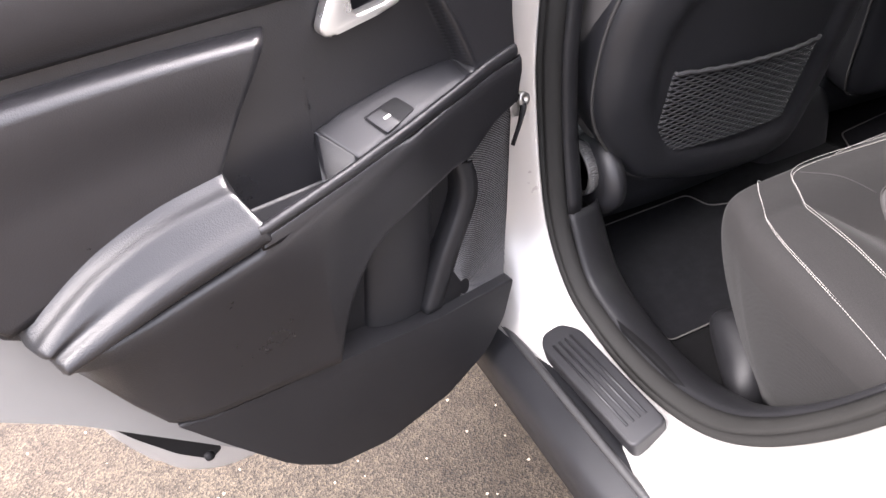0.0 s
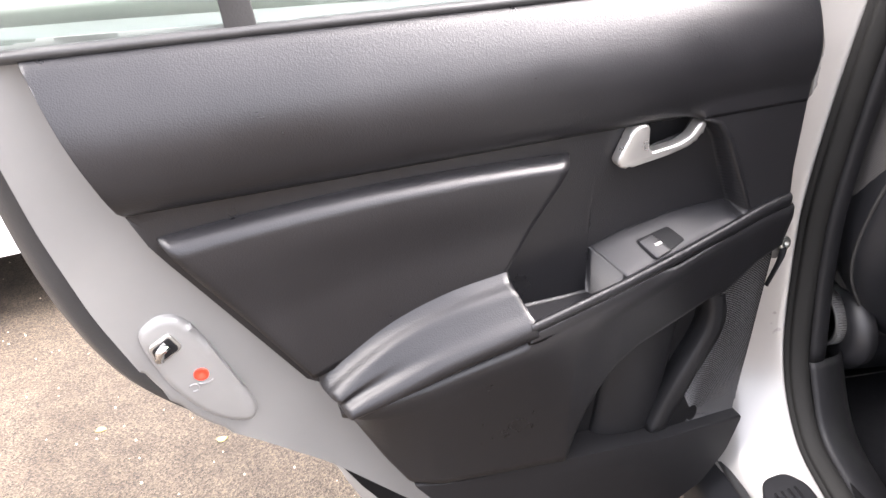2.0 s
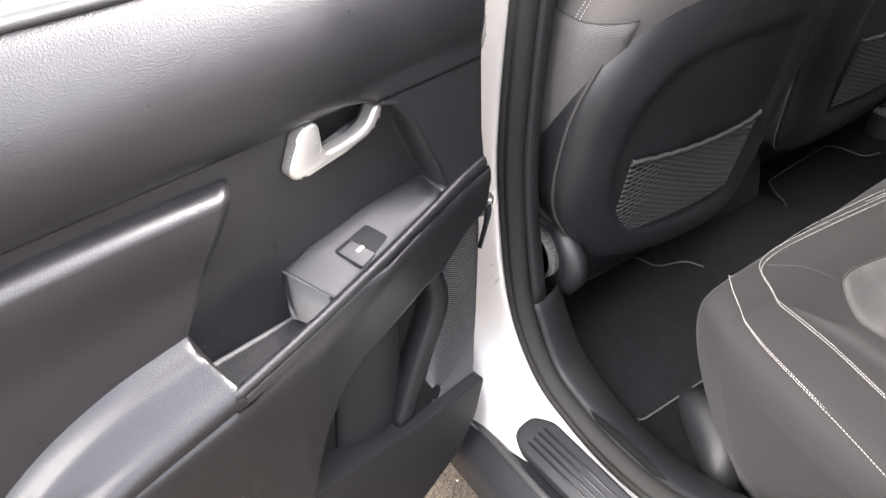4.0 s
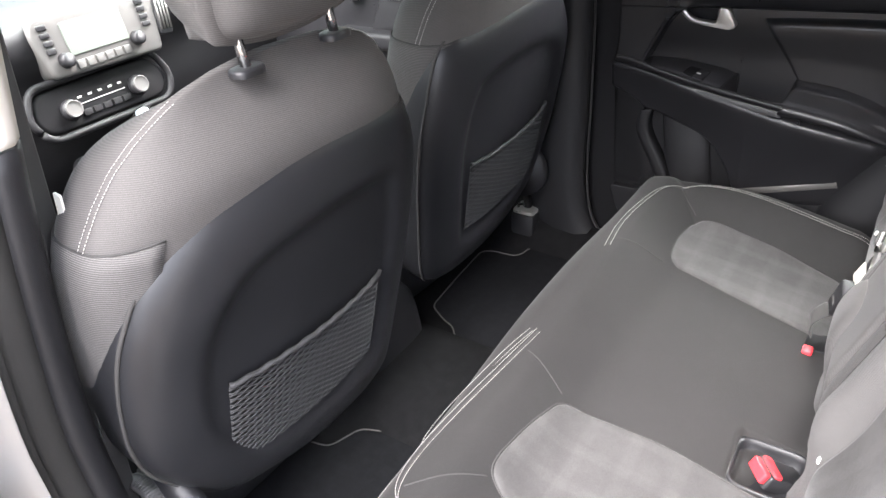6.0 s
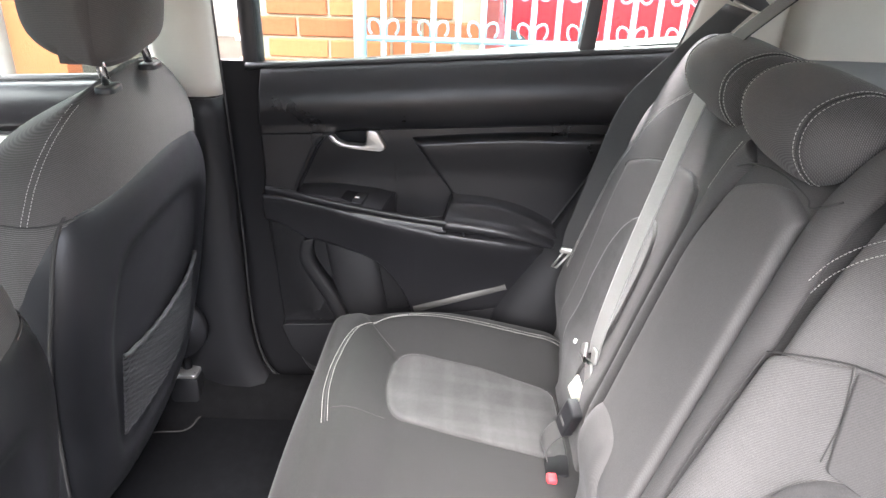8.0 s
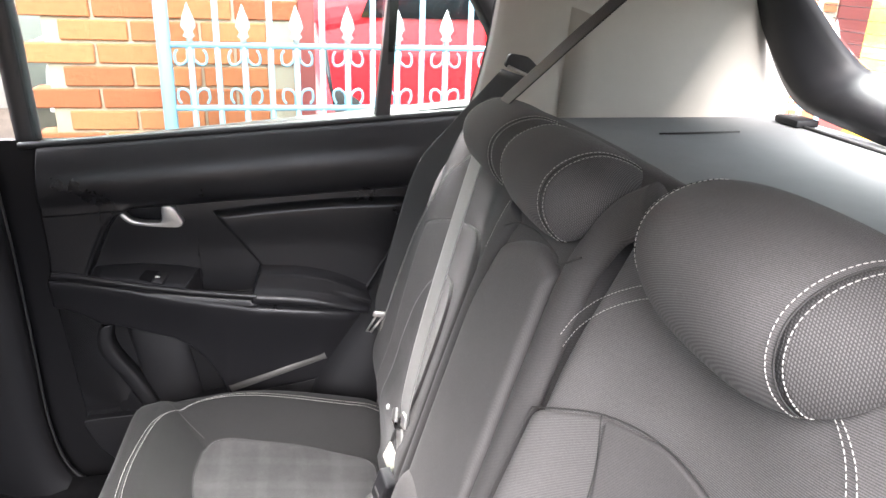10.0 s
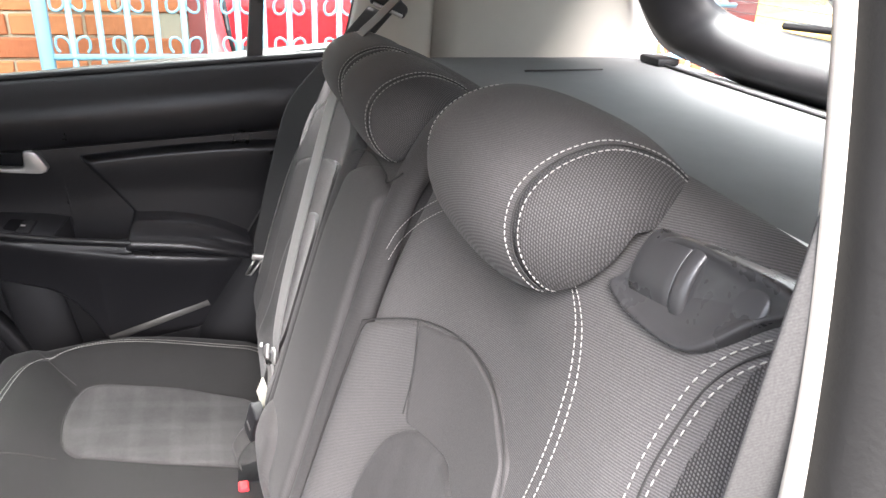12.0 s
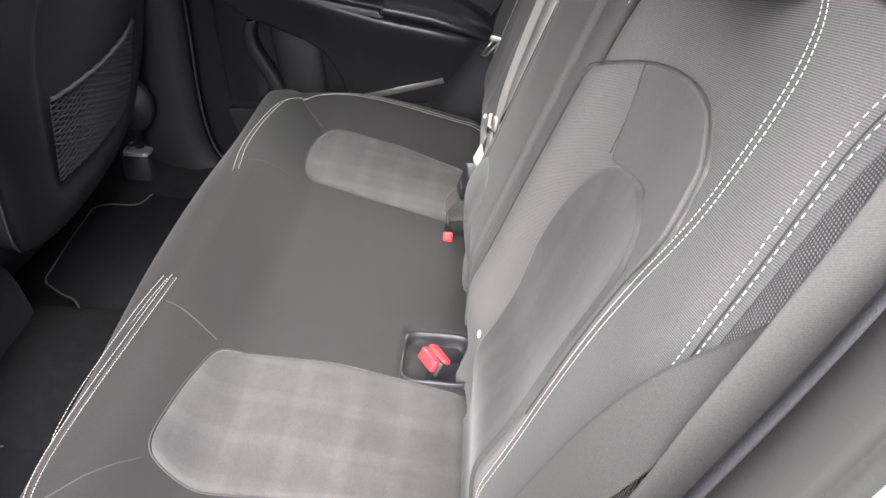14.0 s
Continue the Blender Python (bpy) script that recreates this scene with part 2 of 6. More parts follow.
M_NET = plain("black_elastic", (0.028, 0.028, 0.03), rough=0.7)
M_RED = plain("red_button", (0.75, 0.04, 0.05), rough=0.35, vary=0.03)
M_ORANGE = plain("orange_plug", (0.85, 0.045, 0.02), rough=0.4, vary=0.05)
M_WHITE = plain("white_plastic", (0.75, 0.74, 0.7), rough=0.4, vary=0.03)
M_LABEL = plain("cream_label", (0.72, 0.7, 0.58), rough=0.6, vary=0.05)
M_SHELF = plain("parcel_shelf_cloth", (0.19, 0.194, 0.194), rough=0.95, vary=0.06, spec=0.2, bump=0.3, bscale=900)
M_TAILPANE = pane_mat("tail_window_pane", (0.46, 0.50, 0.485))
M_PANE = pane_mat("window_pane", (0.60, 0.65, 0.63))
M_TARMAC = tarmac("worn_tarmac")
M_BRICK = bricky("red_brick", (0.34, 0.095, 0.038), (0.48, 0.18, 0.072))
M_MORTAR = plain("mortar", (0.5, 0.42, 0.32), rough=0.95, vary=0.1, scale=30)
M_GATE = plain("pale_blue_gate_paint", (0.20, 0.37, 0.48), rough=0.45, vary=0.06, scale=20)
M_FINIAL = plain("white_gate_paint", (0.5, 0.52, 0.52), rough=0.5, vary=0.06, scale=20)
M_REDCAR = plain("red_car_paint", (0.62, 0.012, 0.02), rough=0.3, coat=0.8, vary=0.04)
M_YELLOW = plain("yellow_car_paint", (0.75, 0.42, 0.02), rough=0.35, coat=0.6, vary=0.05)
M_WHITECAR = plain("white_car_paint", (0.6, 0.6, 0.59), rough=0.3, coat=0.6, vary=0.02)
M_TYRE = plain("tyre_rubber", (0.03, 0.03, 0.03), rough=0.85)
M_TINT = plain("dark_glass", (0.02, 0.025, 0.03), rough=0.05, vary=0.1)
M_MAROON = plain("maroon_paint", (0.2, 0.04, 0.035), rough=0.5)
M_PLATE = plain("yellow_plate", (0.75, 0.6, 0.05), rough=0.5)
M_RADIO = plain("radio_silver", (0.14, 0.137, 0.132), rough=0.4, metal=0.3, vary=0.05)
M_SCREEN = plain("radio_display", (0.2, 0.23, 0.2), rough=0.2, vary=0.05)
M_LEAF = plain("yellow_leaf", (0.34, 0.26, 0.1), rough=0.8, vary=0.2, scale=60)
M_RENDERWALL = plain("pale_render", (0.55, 0.56, 0.52), rough=0.9, vary=0.15, scale=4)

# ---------------------------------------------------------------- mesh helpers
def link_mesh(name, verts, faces, mat, parent=None, label="", smooth=True):
    me = bpy.data.meshes.new(name)
    me.from_pydata([tuple(map(float, v)) for v in verts], [], faces)
    bm = bmesh.new()
    bm.from_mesh(me)
    bmesh.ops.recalc_face_normals(bm, faces=bm.faces[:])
    bm.to_mesh(me)
    bm.free()
    return link_data(name, me, mat, parent, label, smooth)


def link_data(name, me, mat, parent=None, label="", smooth=True):
    me.materials.append(mat)
    if smooth:
        me.polygons.foreach_set("use_smooth", [True] * len(me.polygons))
    ob = new(name, me)
    if parent is not None:
        ob.parent = parent
    if label:
        ob["label"] = label
    return ob


def part(name, bm, mat, parent=None, label="", smooth=True, sharp=40):
    me = bpy.data.meshes.new(name)
    bmesh.ops.recalc_face_normals(bm, faces=bm.faces[:])
    if smooth:
        lim = math.cos(radians(sharp))
        for e in bm.edges:
            if len(e.link_faces) == 2 and e.link_faces[0].normal.dot(e.link_faces[1].normal) < lim:
                e.smooth = False
    bm.to_mesh(me)
    bm.free()
    return link_data(name, me, mat, parent, label, smooth)


def thing(name, label, category, group="", kind="", at=(0, 0, 0)):
    """A thing of several parts: an Empty at the origin of the car that carries them."""
    return tagged(new(name), label, category, group, kind)


def frame_map(o, u, v, n):
    o, u, v, n = (np.array(a, float) for a in (o, u, v, n))
    return lambda a, b, c: o + u * a + v * b + n * c


XYZ = frame_map((0, 0, 0), (1, 0, 0), (0, 1, 0), (0, 0, 1))


def spline(pts, k=8, closed=False):
    """A smooth line through the points (Catmull-Rom)."""
    p = np.array(pts, float)
    if closed:
        p = np.vstack([p[-1], p, p[0], p[1]])
    else:
        p = np.vstack([2 * p[0] - p[1], p, 2 * p[-1] - p[-2]])
    out = []
    for i in range(1, len(p) - 2):
        for s in np.arange(k) / k:
            a, b, c, d = p[i - 1:i + 3]
            out.append(0.5 * (2 * b + (c - a) * s + (2 * a - 5 * b + 4 * c - d) * s * s + (3 * b - a - 3 * c + d) * s ** 3))
    if not closed:
        out.append(p[-2])
    return np.array(out)


def rounded(pts, r=0.02, k=5):
    """A closed outline with its corners rounded to about r."""
    p = np.array(pts, float)
    out = []
    for i in range(len(p)):
        a, b, c = p[i - 1], p[i], p[(i + 1) % len(p)]
        la, lc = np.linalg.norm(a - b), np.linalg.norm(c - b)
        q0, q1 = b + (a - b) * min(0.45, r / max(la, 1e-6)), b + (c - b) * min(0.45, r / max(lc, 1e-6))
        for s in np.linspace(0, 1, k):
            out.append((1 - s) ** 2 * q0 + 2 * s * (1 - s) * b + s * s * q1)
    return np.array(out)


def slab(name, outline, m, n0, n1, mat, parent=None, label="", bevel=0.006, seg=3, both=False, sharp=40):
    """An outline given depth from n0 to n1, its front edge rounded."""
    bm = bmesh.new()
    vs = [bm.verts.new(m(u, v, n0)) for u, v in outline]
    f = bm.faces.new(vs)
    g = bmesh.ops.extrude_face_region(bm, geom=[f])
    top = [v for v in g["geom"] if isinstance(v, bmesh.types.BMVert)]
    shift = np.array(m(0, 0, n1)) - np.array(m(0, 0, n0))
    for v in top:
        v.co += Vector(shift)
    if bevel:
        tops = set(top)
        ed = [e for e in bm.edges if e.verts[0] in tops and e.verts[1] in tops]
        if both:
            ed = [e for e in bm.edges if (e.verts[0] in tops) == (e.verts[1] in tops)]
        bmesh.ops.bevel(bm, geom=ed, offset=bevel, segments=seg, profile=0.5, affect='EDGES', clamp_overlap=True)
    return part(name, bm, mat, parent, label, sharp=sharp)


def grid(name, P, mat, parent=None, label="", thick=0.0, loop_u=False, loop_v=False, caps=False):
    """A sheet through rows of points; with thick it gets depth."""
    P = np.array(P, float)
    nu, nv = P.shape[:2]
    faces = []
    for i in range(nu if loop_u else nu - 1):
        for j in range(nv if loop_v else nv - 1):
            faces.append((i * nv + j, ((i + 1) % nu) * nv + j, ((i + 1) % nu) * nv + (j + 1) % nv, i * nv + (j + 1) % nv))
    if caps:
        faces.append(tuple(range(nv)))
        faces.append(tuple((nu - 1) * nv + j for j in range(nv)))
    ob = link_mesh(name, P.reshape(-1, 3), faces, mat, parent, label)
    if caps:
        for p in ob.data.polygons[-2:]:
            p.use_smooth = False
    if thick:
        s = ob.modifiers.new("depth", 'SOLIDIFY')
        s.thickness, s.offset = thick, 0
    return ob


def tube_data(pts, r, sides=8, flat=1.0, up=None):
    """Vertices and faces of a rod along the points. flat below 1 squashes it along its normal."""
    p = np.array(pts, float)
    tan = np.gradient(p, axis=0)
    tan /= np.linalg.norm(tan, axis=1)[:, None] + 1e-12
    ref = np.array(up if up is not None else (0.13, 0.21, 0.97), float)
    verts, faces = [], []
    n = len(p)
    rr = r if np.ndim(r) else np.full(n, r)
    for i in range(n):
        a = np.cross(tan[i], ref)
        if np.linalg.norm(a) < 1e-4:
            a = np.cross(tan[i], (1.0, 0.1, 0))
        a /= np.linalg.norm(a)
        b = np.cross(a, tan[i])
        for k in range(sides):
            w = 2 * math.pi * k / sides
            verts.append(p[i] + rr[i] * (math.cos(w) * a + flat * math.sin(w) * b))
    for i in range(n - 1):
        for k in range(sides):
            faces.append((i * sides + k, i * sides + (k + 1) % sides, (i + 1) * sides + (k + 1) % sides, (i + 1) * sides + k))
    faces.append(tuple(range(sides)))
    faces.append(tuple((n - 1) * sides + k for k in range(sides)))
    return verts, faces


def tube(name, pts, r, mat, parent=None, label="", sides=8, flat=1.0, up=None):
    v, f = tube_data(pts, r, sides, flat, up)
    return link_mesh(name, v, f, mat, parent, label)


def many(name, pieces, mat, parent=None, label="", smooth=True):
    """Several (vertices, faces) as one mesh."""
    V, F = [], []
    for v, f in pieces:
        o = len(V)
        V += list(v)
        F += [tuple(i + o for i in t) for t in f]
    return link_mesh(name, V, F, mat, parent, label, smooth)


def stitch(name, pts, mat, parent, label="", length=0.0031, gap=0.0014, r=0.00044, lines=(0.0,), side=None):
    """Rows of sewn stitches along a line on a surface."""
    p = np.array(pts, float)
    pieces = []
    for off in lines:
        q = p + (np.array(side) * off if side is not None else 0)
        d = np.concatenate([[0], np.cumsum(np.linalg.norm(np.diff(q, axis=0), axis=1))])
        s = 0.0
        while s + length < d[-1]:
            ends = [np.array([np.interp(x, d, q[:, k]) for k in range(3)]) for x in (s, s + length * 0.5, s + length)]
            pieces.append(tube_data(ends, np.array([r * 0.7, r, r * 0.7]), 5))
            s += length + gap
    return many(name, pieces, mat, parent, label)


def ribbon(name, pts, width, side, mat, parent=None, label="", thick=0.0016):
    """A flat strap along the points; side is the way across it (one, or one a point)."""
    p = np.array(pts, float)
    s = np.array(side, float)
    if s.ndim == 1:
        s = np.tile(s, (len(p), 1))
    s /= np.linalg.norm(s, axis=1)[:, None]
    return grid(name, [[a + b * width * t for t in (-0.5, -0.44, 0.0, 0.44, 0.5)] for a, b in zip(p, s)], mat, parent, label, thick)


def sstep(a, b, x):
    t = np.clip((x - a) / (b - a), 0, 1)
    return t * t * (3 - 2 * t)


def pillow(name, m, a0, a1, b0, b1, back, top, mat, parent=None, label="", corner=0.5, p=10, q=10, wfun=None, zfun=None, nx=44, ny=36, root=0.5, tuck=0.0, border=None):
    """An upholstered pad on the patch a0..a1, b0..b1: it swells from back at its rim to top, with rounded corners."""
    s = np.sin(np.linspace(-math.pi / 2, math.pi / 2, nx))
    t = np.sin(np.linspace(-math.pi / 2, math.pi / 2, ny))
    P, E = np.zeros((nx, ny, 3)), np.zeros((nx, ny))
    for i in range(nx):
        for j in range(ny):
            sx, ty = s[i] * math.sqrt(1 - corner * t[j] ** 2 / 2), t[j] * math.sqrt(1 - corner * s[i] ** 2 / 2)
            u, v = (a0 + a1) / 2 + (a1 - a0) / 2 * sx, (b0 + b1) / 2 + (b1 - b0) / 2 * ty
            if wfun:
                u, v = wfun(u, v)
            e = ((1 - abs(s[i]) ** p) * (1 - abs(t[j]) ** q)) ** root
            h = top + (zfun(u, v) if zfun else 0.0)
            E[i, j] = e
            if tuck:
                k = tuck * max(0.0, 1 - e / 0.95) ** 1.2
                u, v = u - k * s[i], v - k * t[j]
            P[i, j] = m(u, v, back + (h - back) * e)
    verts = P.reshape(-1, 3)
    faces = [(i * ny + j, (i + 1) * ny + j, (i + 1) * ny + j + 1, i * ny + j + 1) for i in range(nx - 1) for j in range(ny - 1)]
    rim = [i * ny for i in range(nx)] + [(nx - 1) * ny + j for j in range(1, ny)] + [i * ny + ny - 1 for i in range(nx - 2, -1, -1)] + [j for j in range(ny - 2, 0, -1)]
    faces.append(tuple(rim))
    if border:
        # the upright sides below a given share of the height are a part of their own
        cut, side_name, side_mat, side_label = border
        E = E.reshape(-1)
        low = [f for f in faces if max(E[i] for i in f) < cut]
        faces = [f for f in faces if max(E[i] for i in f) >= cut]
        link_mesh(side_name, verts, low, side_mat, parent, side_label)
    return link_mesh(name, verts, faces, mat, parent, label)


def box(name, lo, hi, mat, parent=None, label="", bevel=0.004, seg=2):
    bm = bmesh.new()
    bmesh.ops.create_cube(bm, size=1.0)
    for v in bm.verts:
        v.co = [(l + h) / 2 + c * (h - l) for l, h, c in zip(lo, hi, v.co)]
    if bevel:
        bmesh.ops.bevel(bm, geom=bm.edges[:], offset=bevel, segments=seg, profile=0.5, affect='EDGES', clamp_overlap=True)
    return part(name, bm, mat, parent, label)


def lathe(name, profile, at, axis, mat, parent=None, label="", sides=24):
    """A turned form: (radius, height) pairs round an axis."""
    ax = np.array(axis, float)
    ax /= np.linalg.norm(ax)
    a = np.cross(ax, (0.3, 0.5, 0.8))
    a /= np.linalg.norm(a)
    b = np.cross(ax, a)
    P = [[np.array(at) + ax * h + r * (math.cos(w) * a + math.sin(w) * b) for w in 2 * math.pi * np.arange(sides) / sides] for r, h in profile]
    return grid(name, P, mat, parent, label, loop_v=True, caps=True)


def tree_of(ob):
    """A search tree over a mesh, to lay seams on its skin."""
    return BVHTree.FromPolygons([v.co for v in ob.data.vertices], [tuple(p.vertices) for p in ob.data.polygons])


# ---------------------------------------------------------------- ground and car shell
tagged(link_mesh("ground", [(-80, -80, 0), (80, -80, 0), (80, 80, 0), (-80, 80, 0)], [(0, 1, 2, 3)], M_TARMAC, smooth=False), "worn grey-brown tarmac with loose grit", "ground", kind="structure")

# floor pan with its tunnel
fx = np.array([-0.70, -0.66, -0.60, -0.3, -0.17, -0.13, -0.09, 0.0, 0.09, 0.13, 0.17, 0.3, 0.58, 0.62, 0.66])
fz = np.array([0.50, 0.47, 0.42, 0.415, 0.42, 0.455, 0.475, 0.48, 0.475, 0.455, 0.42, 0.415, 0.42, 0.47, 0.50])
tagged(grid("floor", [[(x, y, z) for x, z in zip(fx, fz)] for y in np.linspace(-0.2, 2.2, 9)], M_CARPET, thick=0.01), "black carpeted car floor with a low central tunnel", "car floor", kind="structure")


def opening(name, x_of, pts, sect, mat, label, k=8, thick=0.0, cat="car body", smooth=1.0):
    """A shaped frame that follows a door opening: sect gives offsets outwards from the opening and along x."""
    line = spline(pts, k)
    tan = np.gradient(line, axis=0)
    tan /= np.linalg.norm(tan, axis=1)[:, None]
    rows = []
    for (y, z), (ty, tz) in zip(line, tan):
        rows.append([(x_of(y, z) + dx, y - tz * d, z + ty * d) for d, dx in sect])
    return tagged(grid(name, rows, mat, thick=thick), label, cat, kind="structure")


def near_x(y, z):
    return -0.735 + 0.16 * max(0.0, z - 0.9) ** 1.3


OPEN = [(0.80, 1.60), (0.80, 1.45), (0.80, 1.30), (0.80, 1.05), (0.792, 0.82), (0.765, 0.64), (0.70, 0.535), (0.62, 0.50), (0.53, 0.487), (0.44, 0.497), (0.36, 0.53), (0.29, 0.59), (0.22, 0.68), (0.16, 0.78), (0.105, 0.90), (0.05, 1.03), (0.008, 1.13), (-0.030, 1.22), (-0.057, 1.30), (-0.062, 1.38), (-0.058, 1.48), (-0.044, 1.60)]
opening("door_seal", near_x, OPEN, [(0.0, 0.034), (0.002, 0.020), (0.006, 0.008), (0.011, 0.005), (0.0145, 0.013), (0.018, 0.005), (0.023, 0.001), (0.028, 0.004), (0.030, 0.016)], M_SEAL, "black ribbed rubber seal round the door opening", thick=0.003, cat="door seal")
opening("body_side", near_x, OPEN, [(0.026, 0.02), (0.030, 0.0), (0.035, -0.012), (0.046, -0.03), (0.060, -0.055), (0.068, -0.078), (0.085, -0.096), (0.115, -0.108), (0.16, -0.116), (0.24, -0.12)], M_PAINT, "silver painted body side round the open rear doorway", thick=0.004)
opening("sill_trim", near_x, OPEN[5:14], [(-0.001, 0.032), (-0.005, 0.042), (-0.003, 0.06), (0.008, 0.085), (0.028, 0.11), (0.055, 0.13)], M_TRIM2, "black plastic sill trim inside the doorway", thick=0.004, cat="car trim")
NARROW = [(-0.001, 0.032), (-0.006, 0.040), (-0.004, 0.056), (0.012, 0.070), (0.10, 0.074)]
SLIM = [(-0.001, 0.032), (-0.002, 0.037), (0.004, 0.044), (0.02, 0.050), (0.10, 0.054)]
opening("pillar_trim_front", near_x, OPEN[0:3] + [(0.80, 1.245)], NARROW, M_BEIGE_P, "beige upper middle-pillar trim", thick=0.004, cat="car trim")
opening("pillar_trim_low", near_x, [(0.80, 1.242), (0.80, 1.05), (0.792, 0.82), (0.765, 0.64)], NARROW, M_TRIM2, "black lower middle-pillar trim", thick=0.004, cat="car trim")
opening("pillar_trim_rear", near_x, [(-0.056, 1.285)] + OPEN[19:], SLIM, M_BEIGE_P, "beige rear-pillar trim ending in a point", thick=0.004, cat="car trim")
opening("rear_trim_low", near_x, [(0.16, 0.78), (0.105, 0.90), (0.05, 1.03), (0.008, 1.13), (-0.030, 1.22), (-0.055, 1.283)], SLIM, M_TRIM2, "black lower rear-pillar trim", thick=0.004, cat="car trim")

# tread plate, step cladding
sill = thing("tread_plate", "black ribbed plastic tread plate on the silver sill", "tread plate")
tp = frame_map((-0.789, 0.535, 0.470), (0.97, 0.03, 0.24), (-0.03, 1, 0.0), (-0.24, 0, 0.97))
slab("plate", rounded([(-0.036, -0.135), (0.036, -0.13), (0.04, 0.10), (0.02, 0.135), (-0.02, 0.135), (-0.036, 0.11)], 0.014), tp, -0.02, 0.012, M_GLOSSY, sill, bevel=0.005)
for k in range(4):
    tube("rib", [tp(-0.018 + 0.012 * k, v, 0.012) for v in (-0.10, 0.0, 0.10)], 0.0026, M_GLOSSY, sill, "raised rib", sides=6)
clad = [[(x, y, z) for x, z in ((-0.80, 0.43), (-0.835, 0.428), (-0.875, 0.405), (-0.885, 0.38), (-0.88, 0.31), (-0.84, 0.27), (-0.80, 0.26))] for y in np.linspace(0.12, 2.0, 12)]
tagged(grid("sill_cladding", clad, M_SHELL, thick=0.004), "dark grey plastic sill cladding below the doorway", "car body", kind="structure")
tagged(tube("sill_strip", [(-0.838, y, 0.432) for y in np.linspace(0.12, 0.9, 8)], 0.008, M_RUBBER), "black rubber strip along the sill", "car trim", kind="structure")

# striker on the middle pillar
st = thing("door_striker", "small steel door check bracket on the middle pillar", "bracket")
box("plate", (-0.80, 0.793, 0.845), (-0.775, 0.80, 0.88), M_STEEL, st, "steel plate", bevel=0.003)
tube("arm", spline([(-0.779, 0.796, 0.874), (-0.782, 0.782, 0.868), (-0.793, 0.772, 0.850), (-0.812, 0.765, 0.815)], 5), 0.0055, M_DARK, st, "dark steel arm", flat=0.5)
lathe("eye", [(0.004, -0.004), (0.011, -0.004), (0.012, 0.0), (0.011, 0.005), (0.005, 0.006), (0.004, 0.0)], (-0.778, 0.790, 0.876), (0.3, -1, 0.2), M_STEEL, st, "steel eye of the check arm", sides=16)
lathe("bolt", [(0.0, 0.0), (0.008, 0.0), (0.007, 0.006), (0.0, 0.007)], (-0.79, 0.793, 0.882), (0, -1, 0), M_DARK, st, "dark bolt", sides=10)
hg = thing("pillar_hinge", "silver painted door hinge on the middle pillar", "hinge")
hinge_map = frame_map((-0.786, 0.799, 1.165), (1, 0, 0), (0, 0, 1), (0, -1, 0))
slab("leaf", rounded([(-0.014, 0.055), (0.000, 0.052), (0.008, 0.030), (0.005, 0.006), (0.007, -0.014), (0.002, -0.044), (-0.012, -0.050), (-0.020, -0.02), (-0.010, 0.005), (-0.016, 0.03)], 0.012), hinge_map, -0.004, 0.020, M_PAINT, hg, "thick painted hinge leaf", bevel=0.008)
tube("pin", [hinge_map(-0.016, -0.036, 0.022), hinge_map(-0.016, 0.040, 0.022)], 0.011, M_PAINT, hg, "hinge pin", sides=14)

# outer side further forward: front door skin and its window
fd = thing("front_door", "silver closed front car door beside the middle pillar", "car door")
slab("skin", rounded([(0.86, 0.45), (0.86, 1.22), (1.9, 1.18), (2.0, 0.45)], 0.03), frame_map((-0.80, 0, 0), (0, 1, 0), (0, 0, 1), (-1, 0, 0)), -0.05, 0.055, M_PAINT, fd, "silver door skin", bevel=0.02)
slab("inner_trim", rounded([(0.90, 0.50), (0.90, 1.2), (1.9, 1.16), (1.95, 0.50)], 0.03), frame_map((-0.745, 0, 0), (0, 1, 0), (0, 0, 1), (1, 0, 0)), 0.0, 0.05, M_TRIM, fd, "black inner trim", bevel=0.02)
tube("window_frame", spline([(-0.80, 0.87, 1.22), (-0.735, 0.87, 1.42), (-0.68, 0.89, 1.56), (-0.66, 1.1, 1.585), (-0.68, 1.5, 1.5), (-0.75, 1.85, 1.25)], 6), 0.022, M_PAINT, fd, "silver window frame")
g = grid("window_pane", [[(-0.79, 0.88, 1.2), (-0.70, 0.9, 1.55)], [(-0.79, 1.4, 1.2), (-0.70, 1.35, 1.52)], [(-0.79, 1.85, 1.2), (-0.76, 1.75, 1.28)]], M_PANE, fd, "clear door glass", thick=0.004)
g.visible_shadow = False

# roof with its lining
rx = np.linspace(-0.60, 0.60, 13)
rows = [[(x, y, 1.62 - 0.05 * (x / 0.6) ** 2 - 0.07 * max(0, y - 1.0) ** 2 - 0.1 * max(0, -0.4 - y) ** 2) for x in rx] for y in np.linspace(-0.68, 1.35, 14)]
tagged(grid("ceiling", rows, M_BEIGE, thick=0.008), "beige cloth roof lining", "ceiling", kind="structure")
tagged(grid("roof", [[(x * 1.03, y, z + 0.025) for x, y, z in r] for r in rows], M_PAINT, thick=0.006), "silver painted roof skin", "car roof", kind="structure")

# far side: pillars, sill, upper door surround
def far_x(y, z):
    return 0.70 - 0.14 * max(0.0, z - 1.0) ** 1.3


